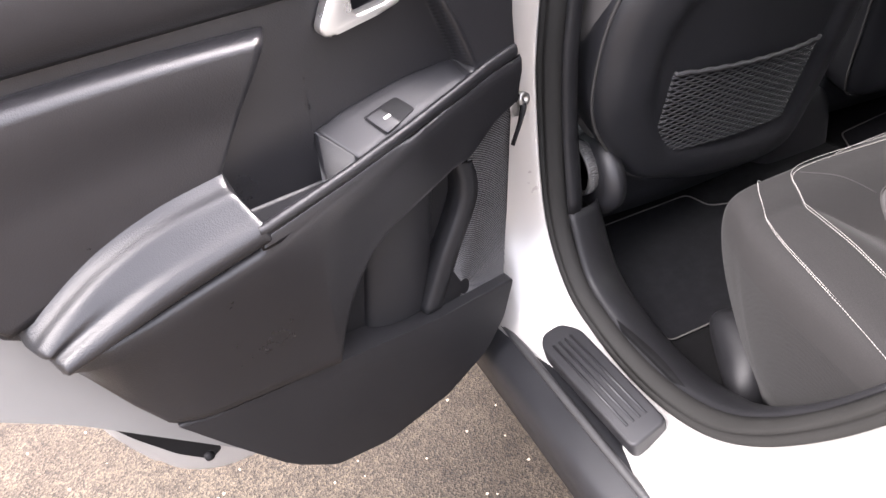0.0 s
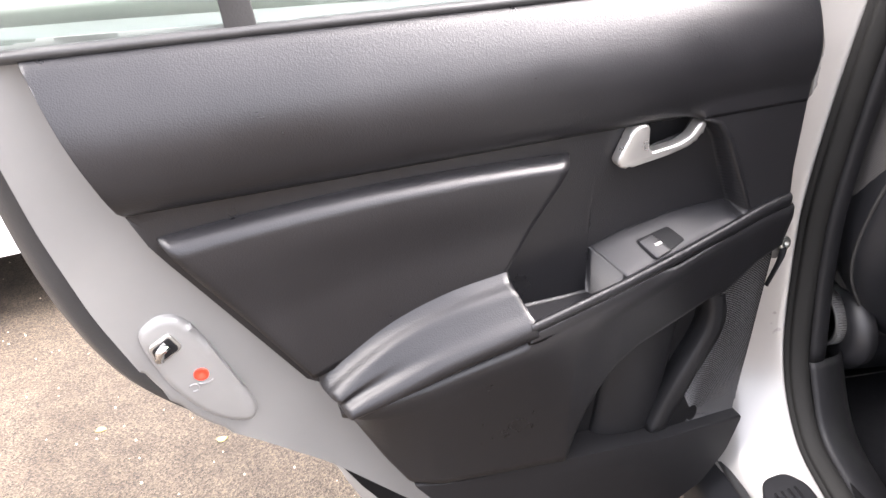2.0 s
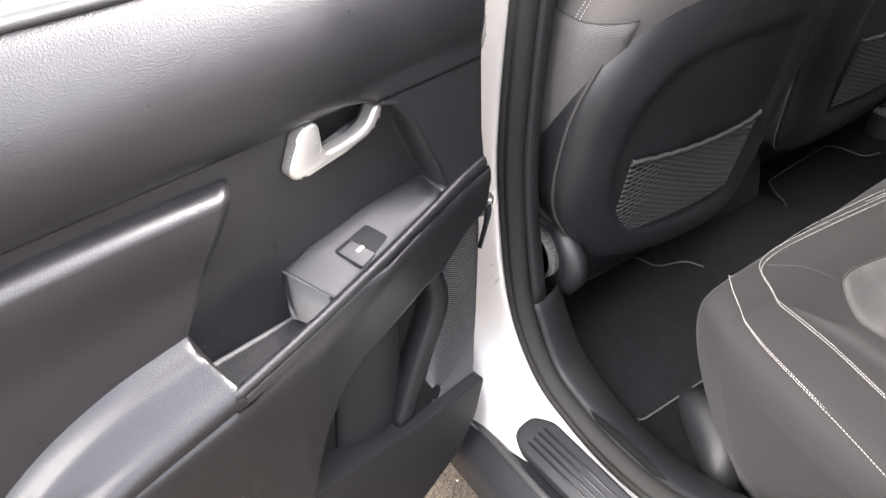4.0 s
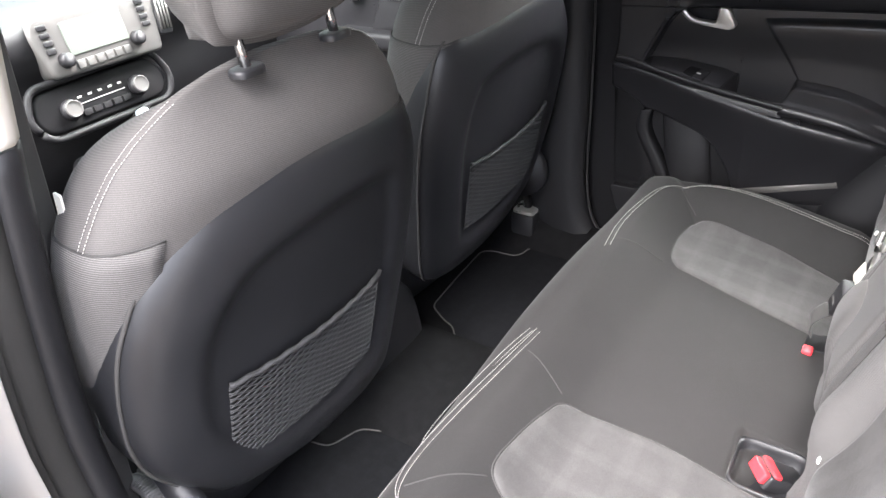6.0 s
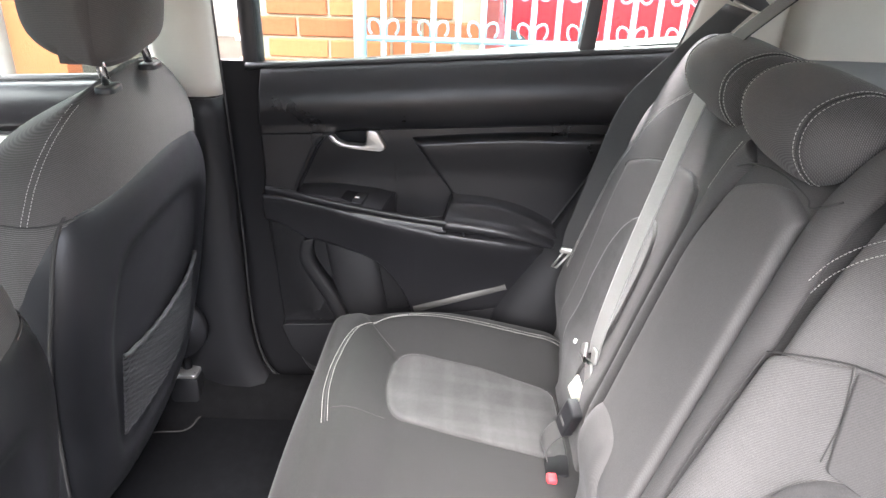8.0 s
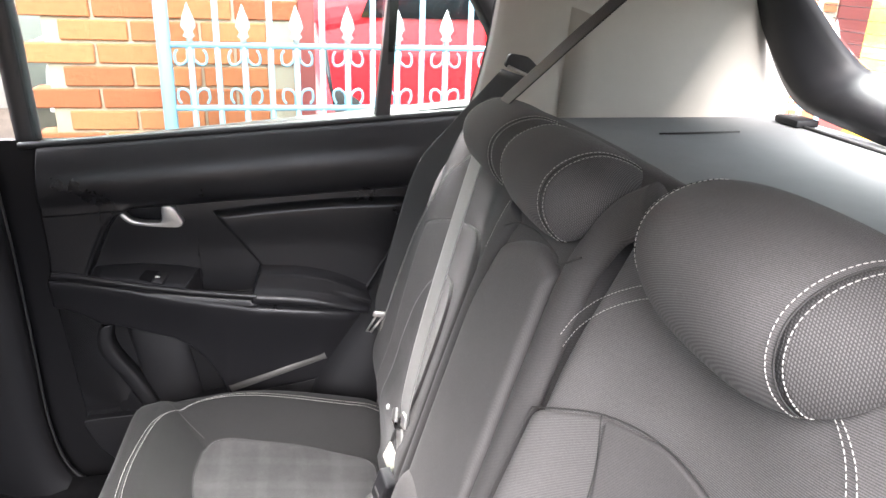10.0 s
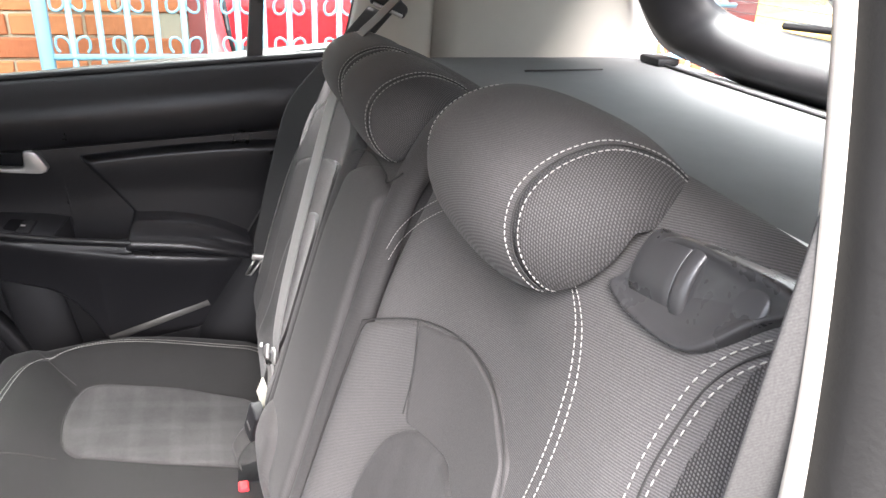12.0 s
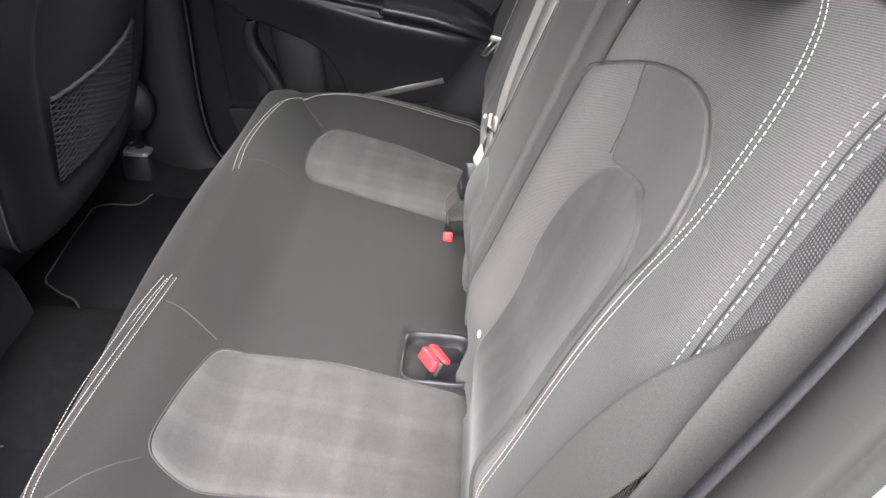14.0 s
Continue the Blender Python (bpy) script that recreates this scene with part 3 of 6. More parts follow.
FAR = [(0.735, 1.60), (0.735, 1.35), (0.735, 1.15), (0.73, 0.85), (0.725, 0.62), (0.69, 0.50), (0.60, 0.455), (0.45, 0.44), (0.30, 0.47), (0.20, 0.58), (0.19, 0.70), (0.10, 0.86), (0.0, 1.03), (-0.06, 1.16), (-0.115, 1.26), (-0.15, 1.40), (-0.17, 1.60)]
opening("far_door_seal", far_x, FAR, [(0.0, -0.034), (0.004, -0.02), (0.010, -0.01), (0.018, -0.012), (0.024, -0.004), (0.03, 0.01), (0.034, 0.03)], M_RUBBER, "black seal round the far doorway", thick=0.003, cat="door seal")
opening("far_pillar_low", far_x, [(0.735, 1.165)] + FAR[3:9], [(0.004, -0.034), (0.008, -0.045), (0.02, -0.06), (0.05, -0.068), (0.10, -0.066), (0.16, -0.05), (0.2, 0.0)], M_TRIM2, "black lower middle-pillar trim", thick=0.004, cat="car trim")
opening("far_pillar_high", far_x, FAR[0:2] + [(0.735, 1.168)], [(0.004, -0.034), (0.012, -0.046), (0.03, -0.058), (0.07, -0.06), (0.11, -0.05), (0.14, -0.01)], M_BEIGE_P, "beige upper middle-pillar trim", thick=0.004, cat="car trim")
opening("far_rear_trim", far_x, FAR[9:15], [(0.004, -0.034), (0.012, -0.05), (0.04, -0.075), (0.10, -0.09), (0.2, -0.09), (0.3, -0.08)], M_TRIM2, "black lower rear-pillar trim", thick=0.004, cat="car trim")
opening("far_rear_pillar", far_x, FAR[13:], [(0.004, -0.034), (0.010, -0.042), (0.03, -0.05), (0.10, -0.055), (0.2, -0.055)], M_BEIGE_P, "beige upper rear-pillar trim", thick=0.004, cat="car trim")
tagged(grid("wall_far_rear", [[(0.615 - 0.10 * max(0.0, z - 1.25), y, z) for z in np.linspace(0.6, 1.62, 10)] for y in np.linspace(-0.30, -0.80, 10)], M_BEIGE_P, thick=0.01), "beige trim wall beside the load space", "car trim", kind="structure")
tagged(grid("wall_near_rear", [[(-0.615 + 0.10 * max(0.0, z - 1.25), y, z) for z in np.linspace(0.6, 1.62, 10)] for y in np.linspace(-0.16, -0.80, 10)], M_BEIGE_P, thick=0.01), "beige trim wall beside the load space", "car trim", kind="structure")
tagged(grid("body_far_side", [[(0.80 - 0.03 * (z < 0.6), y, z) for z in (0.28, 0.5, 0.8, 1.05, 1.12)] for y in np.linspace(-1.2, 2.2, 12)], M_PAINT, thick=0.006), "silver outer side of the car", "car body", kind="structure")
tagged(grid("body_near_rear", [[(-0.83 + 0.12 * sstep(0.9, 1.6, z), y, z) for z in (0.45, 0.7, 0.95, 1.15, 1.35, 1.6)] for y in np.linspace(-0.27, -1.1, 8)], M_PAINT, thick=0.006), "silver rear quarter of the car", "car body", kind="structure")

# rear end: black tailgate trim round the rear window
tg = thing("tailgate", "black trimmed tailgate with rear window, closed", "tailgate")


def tail_y(z):
    return -0.82 + 0.95 * (z - 1.39)


win = rounded([(-0.44, 1.385), (-0.25, 1.372), (0.25, 1.372), (0.44, 1.385), (0.475, 1.43), (0.49, 1.56), (-0.49, 1.56), (-0.475, 1.43)], 0.045, 6)
c = np.array((0.0, 1.46))
rings = []
for kx, kz, dy in ((1.0, 1.0, -0.02), (1.012, 1.03, 0.0), (1.04, 1.10, 0.02), (1.12, 1.35, 0.05), (1.20, 1.7, 0.065), (1.24, 2.0, 0.05)):
    rings.append([(x * kx, tail_y(z) + dy - 0.5 * max(0.0, (z - c[1]) * (kz - 1)), c[1] + (z - c[1]) * kz) for x, z in win])
grid("trim", rings, M_TRIM2, tg, "black moulded tailgate trim", loop_v=True, thick=0.004)
g = grid("window_pane", [[(x * 0.999 * k, tail_y(z) - 0.022, c[1] + (z - c[1]) * k) for x, z in win] for k in (1.0, 0.5, 0.02)], M_TAILPANE, tg, "clear rear glass", loop_v=True)
g.visible_shadow = False
for k in range(7):
    z = 1.375 + 0.022 * k
    tube("heater_line", [(x, tail_y(z) - 0.019, z) for x in (-0.46, 0.0, 0.46)], 0.0007, M_DARK, tg, "thin heater line", sides=4)
box("lower_panel", (-0.62, -1.0, 0.55), (0.62, -0.94, 1.22), M_TRIM2, tg, "black lower panel", bevel=0.02)
tube("wiper", [(0.30, -0.86, 1.385), (0.10, -0.87, 1.395), (-0.2, -0.87, 1.392)], 0.008, M_DARK, tg, "black rear wiper")

# parcel shelf
shelf = thing("parcel_shelf", "grey cloth parcel shelf behind the rear seat", "parcel shelf")
slab("board", rounded([(-0.58, -0.27), (0.585, -0.27), (0.585, -0.72), (0.50, -0.80), (-0.50, -0.80), (-0.58, -0.72)], 0.03), frame_map((0, 0, 1.28), (1, 0, 0), (0, 1, 0.0), (0, 0, 1)), -0.015, 0.004, M_SHELF, shelf, "grey covered board", bevel=0.006)
tube("front_edge", [(x, -0.278, 1.307) for x in np.linspace(-0.57, -0.30, 8)], 0.012, M_WHITE, shelf, "pale front edge strip", flat=0.7)
tube("hem", [(x, -0.735 - 0.02 * abs(x) ** 2, 1.287) for x in np.linspace(-0.5, 0.5, 12)], 0.003, M_SEAM, shelf, "dark hem")
for k in range(3):
    tube("crease", [(0.42, -0.42 - 0.016 * k, 1.2865), (0.43, -0.55 - 0.016 * k, 1.2865)], 0.0016, M_THREAD_D, shelf, "pale crease", sides=6)
box("clip", (0.46, -0.77, 1.285), (0.53, -0.72, 1.30), M_TRIM2, shelf, "black corner clip", bevel=0.005)

# front: bulkhead, windscreen surround
tagged(grid("bulkhead", [[(x, 2.05, z) for z in (0.4, 0.8, 1.12)] for x in (-0.75, 0, 0.75)], M_DARK, thick=0.02), "black bulkhead below the windscreen", "bulkhead", kind="structure")
ws = grid("windscreen", [[(x, 2.2 - 0.25 * (x / 0.7) ** 2 - 0.9 * t, 1.13 + 0.42 * t) for t in (0, 0.5, 1)] for x in np.linspace(-0.7, 0.7, 9)], M_PANE, thick=0.005)
ws.visible_shadow = False
tagged(ws, "clear windscreen", "windscreen", kind="structure")
for s in (-1, 1):
    tagged(tube("front_pillar", spline([(s * 0.74, 1.95, 1.15), (s * 0.67, 1.6, 1.38), (s * 0.61, 1.3, 1.56)], 6), 0.03, M_BEIGE_P), "beige front pillar trim", "car trim", kind="structure")
# far front door
ff = thing("front_door", "closed far front door with black inner trim and window", "car door")
fm = frame_map((0.70, 0, 0), (0, 1, 0), (0, 0, 1), (-1, 0, 0))
slab("trim", rounded([(0.84, 0.48), (0.84, 1.18), (1.9, 1.13), (1.95, 0.48)], 0.03), fm, -0.02, 0.02, M_TRIM, ff, "black inner trim", bevel=0.012)
slab("insert", rounded([(0.9, 0.98), (0.9, 1.075), (1.35, 1.06), (1.40, 0.94)], 0.02), fm, 0.01, 0.034, M_TRIM2, ff, "black insert", bevel=0.01)
rows = [[fm(y, z - 0.05 * max(0, y - 0.84), n) for z, n in ((1.09, 0.02), (1.11, 0.04), (1.15, 0.05), (1.18, 0.04), (1.19, 0.0))] for y in np.linspace(0.84, 1.85, 8)]
grid("upper_trim", rows, M_TRIM, ff, "grained black upper roll", thick=0.005)
slab("handle", rounded([(1.15, 1.045), (1.33, 1.04), (1.33, 1.062), (1.15, 1.065)], 0.008), fm, 0.02, 0.042, M_SILVER, ff, "satin silver trim strip", bevel=0.004)
slab("grab", rounded([(1.42, 1.03), (1.47, 1.03), (1.46, 1.09), (1.43, 1.09)], 0.008), fm, 0.02, 0.05, M_SILVER, ff, "satin silver door handle", bevel=0.006)
slab("armrest", rounded([(0.9, 0.93), (0.9, 0.97), (1.5, 0.95), (1.5, 0.90)], 0.015), fm, 0.01, 0.08, M_TRIM2, ff, "black armrest", bevel=0.012)
g = grid("window_pane", [[fm(y, 1.17 - 0.05 * (y - 0.84), 0.0), fm(y, 1.56 - 0.25 * max(0, y - 1.2), 0.075)] for y in np.linspace(0.84, 1.85, 5)], M_PANE, ff, "clear door glass", thick=0.004)
g.visible_shadow = False
tube("window_seal", [fm(y, 1.19 - 0.05 * (y - 0.84), 0.005) for y in np.linspace(0.84, 1.85, 6)], 0.009, M_RUBBER, ff, "black window seal")

# ---------------------------------------------------------------- rear doors
C9, S9 = math.cos(radians(9)), math.sin(radians(9))
near_door_map = frame_map((-0.80, 0.7615, 0), (-C9, -S9, 0), (0, 0, 1), (S9, -C9, 0))


def far_door_map(u, v, n):
    return np.array((0.685 - 0.9 * n, 0.70 - 0.89 * u, 0.97 + 0.80 * (v - 0.97 + 0.065 * (u - 0.38))))


def rear_door(m, name, label, shell_mat, skin_mat, grille_mat, top):
    d = thing(name, label, "car door")
    # painted shell behind the trim
    shell = [(0.06, 0.50), (0.07, 0.43), (0.10, 0.365), (0.22, 0.33), (0.37, 0.335), (0.47, 0.37), (0.56, 0.47), (0.65, 0.57), (0.74, 0.67), (0.84, 0.755), (0.90, 0.80), (0.945, 0.88), (0.985, 1.0), (1.01, 1.12), (1.025, 1.24), (1.03, 1.33), (0.9, 1.325), (0.03, 1.285), (0.02, 1.0), (0.045, 0.62)]
    slab("inner_shell", rounded(shell, 0.03), m, -0.10, -0.025, shell_mat, d, "painted inner door shell", bevel=0.012)
    outer = [(0.0, 0.40), (0.15, 0.30), (0.40, 0.30), (0.55, 0.315), (0.60, 0.33), (0.655, 0.375), (0.695, 0.465), (0.73, 0.56), (0.79, 0.655), (0.88, 0.72), (0.965, 0.80), (1.02, 0.93), (1.055, 1.08), (1.075, 1.2), (1.08, top), (0.0, top - 0.03)]
    slab("outer_skin", rounded(outer, 0.04), m, -0.16, -0.125, skin_mat, d, "painted outer door skin", bevel=0.01, both=True)
    # rubber seal along the rear edge
    edge = spline([(1.04, 1.33), (1.035, 1.2), (1.018, 1.05), (0.985, 0.93), (0.94, 0.85), (0.86, 0.775), (0.74, 0.69), (0.62, 0.56), (0.50, 0.41), (0.38, 0.345), (0.22, 0.335)], 6)
    tube("edge_seal", [m(u, v, -0.085) for u, v in edge], 0.034, M_RUBBER, d, "black rubber edge seal", flat=0.8)
    # the gap's shade, laid in as a thin black slab
    slab("edge_gap", rounded([(0.722, 0.565), (0.665, 0.515), (0.615, 0.45), (0.575, 0.385), (0.60, 0.372), (0.645, 0.425), (0.69, 0.50)], 0.01), m, -0.124, -0.119, M_DARK, d, "black slab for the shade in the gap above the skin's folded edge", bevel=0)
    lathe("stop", [(0.0, 0.0), (0.008, 0.0), (0.009, 0.004), (0.007, 0.010), (0.0, 0.011)], m(0.603, 0.448, -0.066), m(0, -0.3, 1) - m(0, 0, 0), M_DARK, d, "black rubber stop", sides=14)
    # latch recess
    raised = [(0.949, 0.965), (0.917, 0.988), (0.888, 0.982), (0.869, 0.947), (0.847, 0.885), (0.819, 0.812), (0.837, 0.785), (0.885, 0.812), (0.925, 0.875)]
    slab("latch_plate", rounded(raised, 0.03), m, -0.03, -0.015, shell_mat, d, "pressed latch plate", bevel=0.012)
    slab("latch", rounded([(0.934, 0.949), (0.906, 0.965), (0.894, 0.940), (0.928, 0.921)], 0.006), m, -0.02, -0.010, M_STEEL, d, "steel door latch", bevel=0.002)
    slab("latch_slot", rounded([(0.930, 0.946), (0.907, 0.960), (0.898, 0.941), (0.926, 0.926)], 0.004), m, -0.012, -0.008, M_DARK, d, "dark latch slot", bevel=0)
    tube("latch_claw", [m(0.924, 0.932, -0.006), m(0.920, 0.945, -0.003), m(0.910, 0.952, -0.006)], 0.006, M_CHROME, d, "bright latch claw")
    lathe("child_lock", [(0.0, 0.0), (0.0095, 0.0), (0.0095, 0.0016), (0.008, 0.0024), (0.006, 0.0012), (0.0, 0.0012)], m(0.882, 0.891, -0.015), m(0, 0, 1) - m(0, 0, 0), M_ORANGE, d, "orange child-lock plug")
    tube("pressed_mark", [m(0.895 + 0.006 * math.cos(w), 0.872 + 0.006 * math.sin(w), -0.0145) for w in np.linspace(0.5, 5.2, 12)], 0.0011, shell_mat, d, "pressed lock mark", sides=5)
    tube("pressed_mark", [m(0.880 + 0.014 * math.cos(w), 0.889 + 0.014 * math.sin(w), -0.0145) for w in np.linspace(3.9, 5.4, 8)], 0.0011, shell_mat, d, "pressed lock mark", sides=5)
    # upper roll, front corner, handle bay, ledge with its pull cup and lip
    pr = spline([(1.135, 0.0), (1.142, 0.014), (1.160, 0.026), (1.185, 0.033), (1.21, 0.0355), (1.232, 0.032), (1.255, 0.023), (1.275, 0.012), (1.29, 0.001), (1.30, -0.014)], 4)
    LU = (0.0, 0.034, 0.075, 0.113, 0.151, 0.227, 0.319, 0.399, 0.455)
    lip_v = lambda u: float(np.interp(u, LU, (0.999, 0.996, 0.990, 0.982, 0.972, 0.953, 0.934, 0.921, 0.912)))
    lip_n = lambda u: float(np.interp(u, LU, (0.030, 0.033, 0.037, 0.041, 0.045, 0.053, 0.063, 0.072, 0.078)))
    ledge_v = lambda u: float(np.interp(u, (0.0, 0.10, 0.127, 0.20, 0.29, 0.333, 0.36), (0.998, 0.988, 0.989, 0.986, 0.970, 0.956, 0.945)))
    dish = [(0.296, 1.098), (0.288, 1.130), (0.24, 1.137), (0.19, 1.136), (0.176, 1.125), (0.19, 1.104), (0.24, 1.092)]

    def in_poly(poly, x, y):
        c = False
        for i in range(len(poly)):
            (x0, y0), (x1, y1) = poly[i - 1], poly[i]
            if (y0 > y) != (y1 > y) and x < (x1 - x0) * (y - y0) / (y1 - y0) + x0:
                c = not c
        return c

    def base(u, v):
        """Depth of the moulding above the ledge: upper roll, raised front corner, sunk handle bay."""
        n = float(np.interp(v, pr[:, 0], pr[:, 1])) if v > 1.135 else 0.0
        ub = float(np.interp(v, (0.90, 0.985, 1.03, 1.10, 1.128, 1.137, 1.145), (0.09, 0.104, 0.124, 0.155, 0.176, 0.20, 0.22)))
        wd = 0.004 + 0.06 * sstep(1.132, 1.16, v)
        f = (1 - sstep(ub - wd, ub + wd * 0.6, u)) * (1 - sstep(1.185, 1.225, v))
        if v < 1.12:
            n -= 0.012 * sstep(1.12, 0.99, v) * (1 - sstep(0.50, 0.60, u))
        n = n + f * max(0.0, 0.027 - n)
        # thin raised border along the bay's edge
        if v < 1.14:
            n += 0.003 * math.exp(-((u - ub + 0.006) / 0.004) ** 2)
        if 0.16 < u < 0.31 and v > 1.08 and in_poly(dish, u, v):
            n = -0.019
        return n

    front_edge = lambda v: float(np.interp(v, (0.89, 0.985, 1.04, 1.09, 1.18, 1.24), (0.014, 0.014, 0.018, 0.017, 0.015, 0.018)))

    def place(u, v, n):
        u += front_edge(v) * max(0.0, 1 - (u - 0.016) / 0.1)
        return m(u, v + (0.016 * (u / 0.97) * (v - 1.135) / 0.165 if v > 1.135 else 0.0), n)

    def ledge_front(u):
        return lip_v(u) - 0.005, lip_n(u) - 0.009

    rows = []
    for u in np.concatenate([np.linspace(0.016, 0.21, 78), np.linspace(0.214, 0.333, 34), [0.3345], np.linspace(0.338, 0.4525, 26), [0.454, 0.458]]):
        cup = 0.334 < u
        vb = 0.884 if cup else ledge_v(u)
        sec = [(v, base(u, v)) for v in np.concatenate([np.linspace(1.1372, 1.118, 20), np.linspace(1.116, vb, 90)])]
        nb = sec[-1][1]
        lean = 0.03 * (sstep(0.27, 0.333, u) if u < 0.334 else 1 - sstep(0.338, 0.40, u))
        tv, tn = ledge_front(u - lean)
        if cup:
            tv = 0.876
        for k in np.linspace(0, 1, 8)[1:]:
            sec.append((vb + (tv - vb) * k, nb + (tn - nb) * k))
        pts = [place(u - lean * min(1.0, max(0.0, (n + 0.012) / 0.066)) * (v < 1.0), v, n) for v, n in sec]
        lv, ln = lip_v(u), lip_n(u)
        g = 0.005 * sstep(0.10, 0.26, u)
        pts += [place(u, v, n) for v, n in ((lv - 0.0025, ln - 0.0085), (lv, ln - 0.0055), (lv + 0.001, ln - 0.003), (lv, ln), (lv - 0.004, ln + 0.0016), (lv - 0.009, ln + 0.0012), (lv - 0.013, ln - 0.5 * g), (lv - 0.017, ln - g))]
        rows.append(pts)
    low_v = lambda u: float(np.interp(u, (0.45, 0.69, 0.75, 0.83, 0.895, 0.912, 0.965), (0.86, 0.82, 0.855, 0.985, 1.09, 1.137, 1.30)))
    for u in np.linspace(0.462, 0.911, 32):
        lo = low_v(u)
        rows.append([place(u, v, base(u, v)) for v in np.concatenate([1.1372 + (max(1.118, lo) - 1.1372) * np.linspace(0, 1, 20), np.linspace(max(1.118, lo) - 0.002, lo - 0.002, 105)])])
    grid("trim_board", rows, M_TRIM, d, "black moulded trim board with handle bay and pull cup", thick=0.003)
    rows = []
    for u in np.concatenate([np.linspace(0.016, 0.21, 50), np.linspace(0.214, 0.911, 50), np.linspace(0.915, 0.965, 12)]):
        lo = max(1.137, low_v(u))
        rows.append([place(u, v, base(u, v)) for v in (lo + (1.2995 - lo) * (1 - (1 - k) ** 1.5) for k in np.linspace(0, 1, 44))])
    grid("upper_trim", rows, M_TRIM, d, "grained black vinyl upper roll", thick=0.004)
    # padded insert
    head = spline([(0.366, 1.113), (0.50, 1.1185), (0.64, 1.119), (0.78, 1.112), (0.893, 1.102)], 12)
    foot = spline([(0.474, 0.946), (0.545, 0.931), (0.62, 0.908), (0.69, 0.882), (0.748, 0.862)], 12)
    ease = lambda x, r: math.sqrt(max(0.0, 1 - (1 - min(1.0, max(0.0, x) / r)) ** 2))
    rows = []
    for i, (p0, p1) in enumerate(zip(head, foot)):
        k = i / (len(head) - 1)
        row = []
        for t in np.concatenate([np.linspace(0, 0.16, 16), np.linspace(0.18, 1, 22)]):
            q = p0 + (p1 - p0) * t
            along = 0.034 * ease(t * 0.21, 0.020) * (1 - 0.30 * sstep(0.12, 0.6, t)) * ease(k * 0.46, 0.010) * ease((1 - k) * 0.4, 0.012)
            row.append(m(*q, -0.008 + along))
        rows.append(row)
    grid("insert", rows, M_TRIM, d, "padded black vinyl insert", thick=0.002)
    # armrest that swells out of the insert in two rolls and runs out towards the door's rear edge
    rows = []
    top = spline([(0.474, 0.955), (0.553, 0.943), (0.631, 0.917), (0.70, 0.876), (0.737, 0.846)], 24)
    lip = spline([(0.456, 0.914), (0.523, 0.901), (0.602, 0.882), (0.675, 0.852), (0.722, 0.826)], 24)
    low = spline([(0.450, 0.886), (0.56, 0.864), (0.64, 0.843), (0.690, 0.824), (0.714, 0.814)], 24)
    for i, (a, b, c) in enumerate(zip(top, lip, low)):
        k = i / (len(top) - 1)
        w = 0.078 - 0.014 * sstep(0.4, 1, k)
        out = 0.15 + 0.85 * ease(1 - k, 0.10)
        sec = spline([(*(a + (0, 0.018)), 0.010), (*(a + (0, 0.008)), 0.017), (*(a + (0, -0.001)), 0.027), (*(a * 0.80 + b * 0.20), 0.041), (*(a * 0.5 + b * 0.5), 0.052), (*(a * 0.22 + b * 0.78), w - 0.015), (*(b + (0, 0.001)), w - 0.003), (*(b * 0.65 + c * 0.35), w + 0.003), (*(b * 0.2 + c * 0.8), w + 0.001), (*c, w - 0.010), (*(c + (0, -0.003)), 0.025), (*(c + (0, -0.002)), 0.0)], 6)
        rows.append([m(q[0], q[1], q[2] * out) for q in sec])
    # rounded end towards the cup
    first = np.array(rows[0])
    mid = first.mean(0)
    e1 = m(-1, 0, 0) - m(0, 0, 0)
    rows = [list(mid + (first - mid) * 0.90 + e1 * 0.006), list(mid + (first - mid) * 0.965 + e1 * 0.0045)] + rows
    grid("armrest", rows, M_TRIM, d, "padded black armrest", caps=True)
    # smooth panel on the ledge with the window switch
    rows = []
    for k in np.linspace(0, 1, 40):
        ub, uf = 0.331 + (0.113 - 0.331) * k, 0.304 + (0.116 - 0.304) * k
        vb, nb = ledge_v(ub), base(ub, ledge_v(ub))
        tv, tn = ledge_front(uf)
        rim = 0.003 * min(1.0, 12 * (1 - k) + 0.1)
        rows.append([m(ub + (uf - ub) * w, vb + (tv - vb) * w + h, nb + (tn - nb) * w + h * 0.8) for w, h in ((0.0, -0.002), (0.01, rim * 0.6), (0.05, rim), (0.25, rim), (0.5, rim), (0.75, rim), (0.93, rim), (0.985, rim * 0.6), (0.99, -0.002))])
    grid("switch_tray", rows, M_GLOSSY, d, "smooth black switch panel", thick=0.001)

    def on_tray(u, v, n):
        vb, (tv, tn) = ledge_v(u), ledge_front(u - 0.012)
        nb = base(u, vb)
        return m(u, v + n * 0.7, nb + (tn - nb) * (vb - v) / max(0.004, vb - tv) + 0.0028 + n * 0.7)

    sw = slab("window_switch", rounded([(0.272, 0.963), (0.218, 0.974), (0.205, 0.962), (0.258, 0.946)], 0.004), on_tray, -0.004, 0.0030, M_DARK, d, "sunk window switch", bevel=0.0005)
    slab("rocker", rounded([(0.270, 0.962), (0.247, 0.967), (0.232, 0.953), (0.257, 0.947)], 0.003), on_tray, 0.0, 0.0075, M_GLOSSY, sw, "window rocker", bevel=0.003)
    slab("mark", [(0.251, 0.959), (0.241, 0.961), (0.240, 0.959), (0.250, 0.957)], on_tray, 0.007, 0.0085, M_WHITE, sw, "white switch mark", bevel=0)

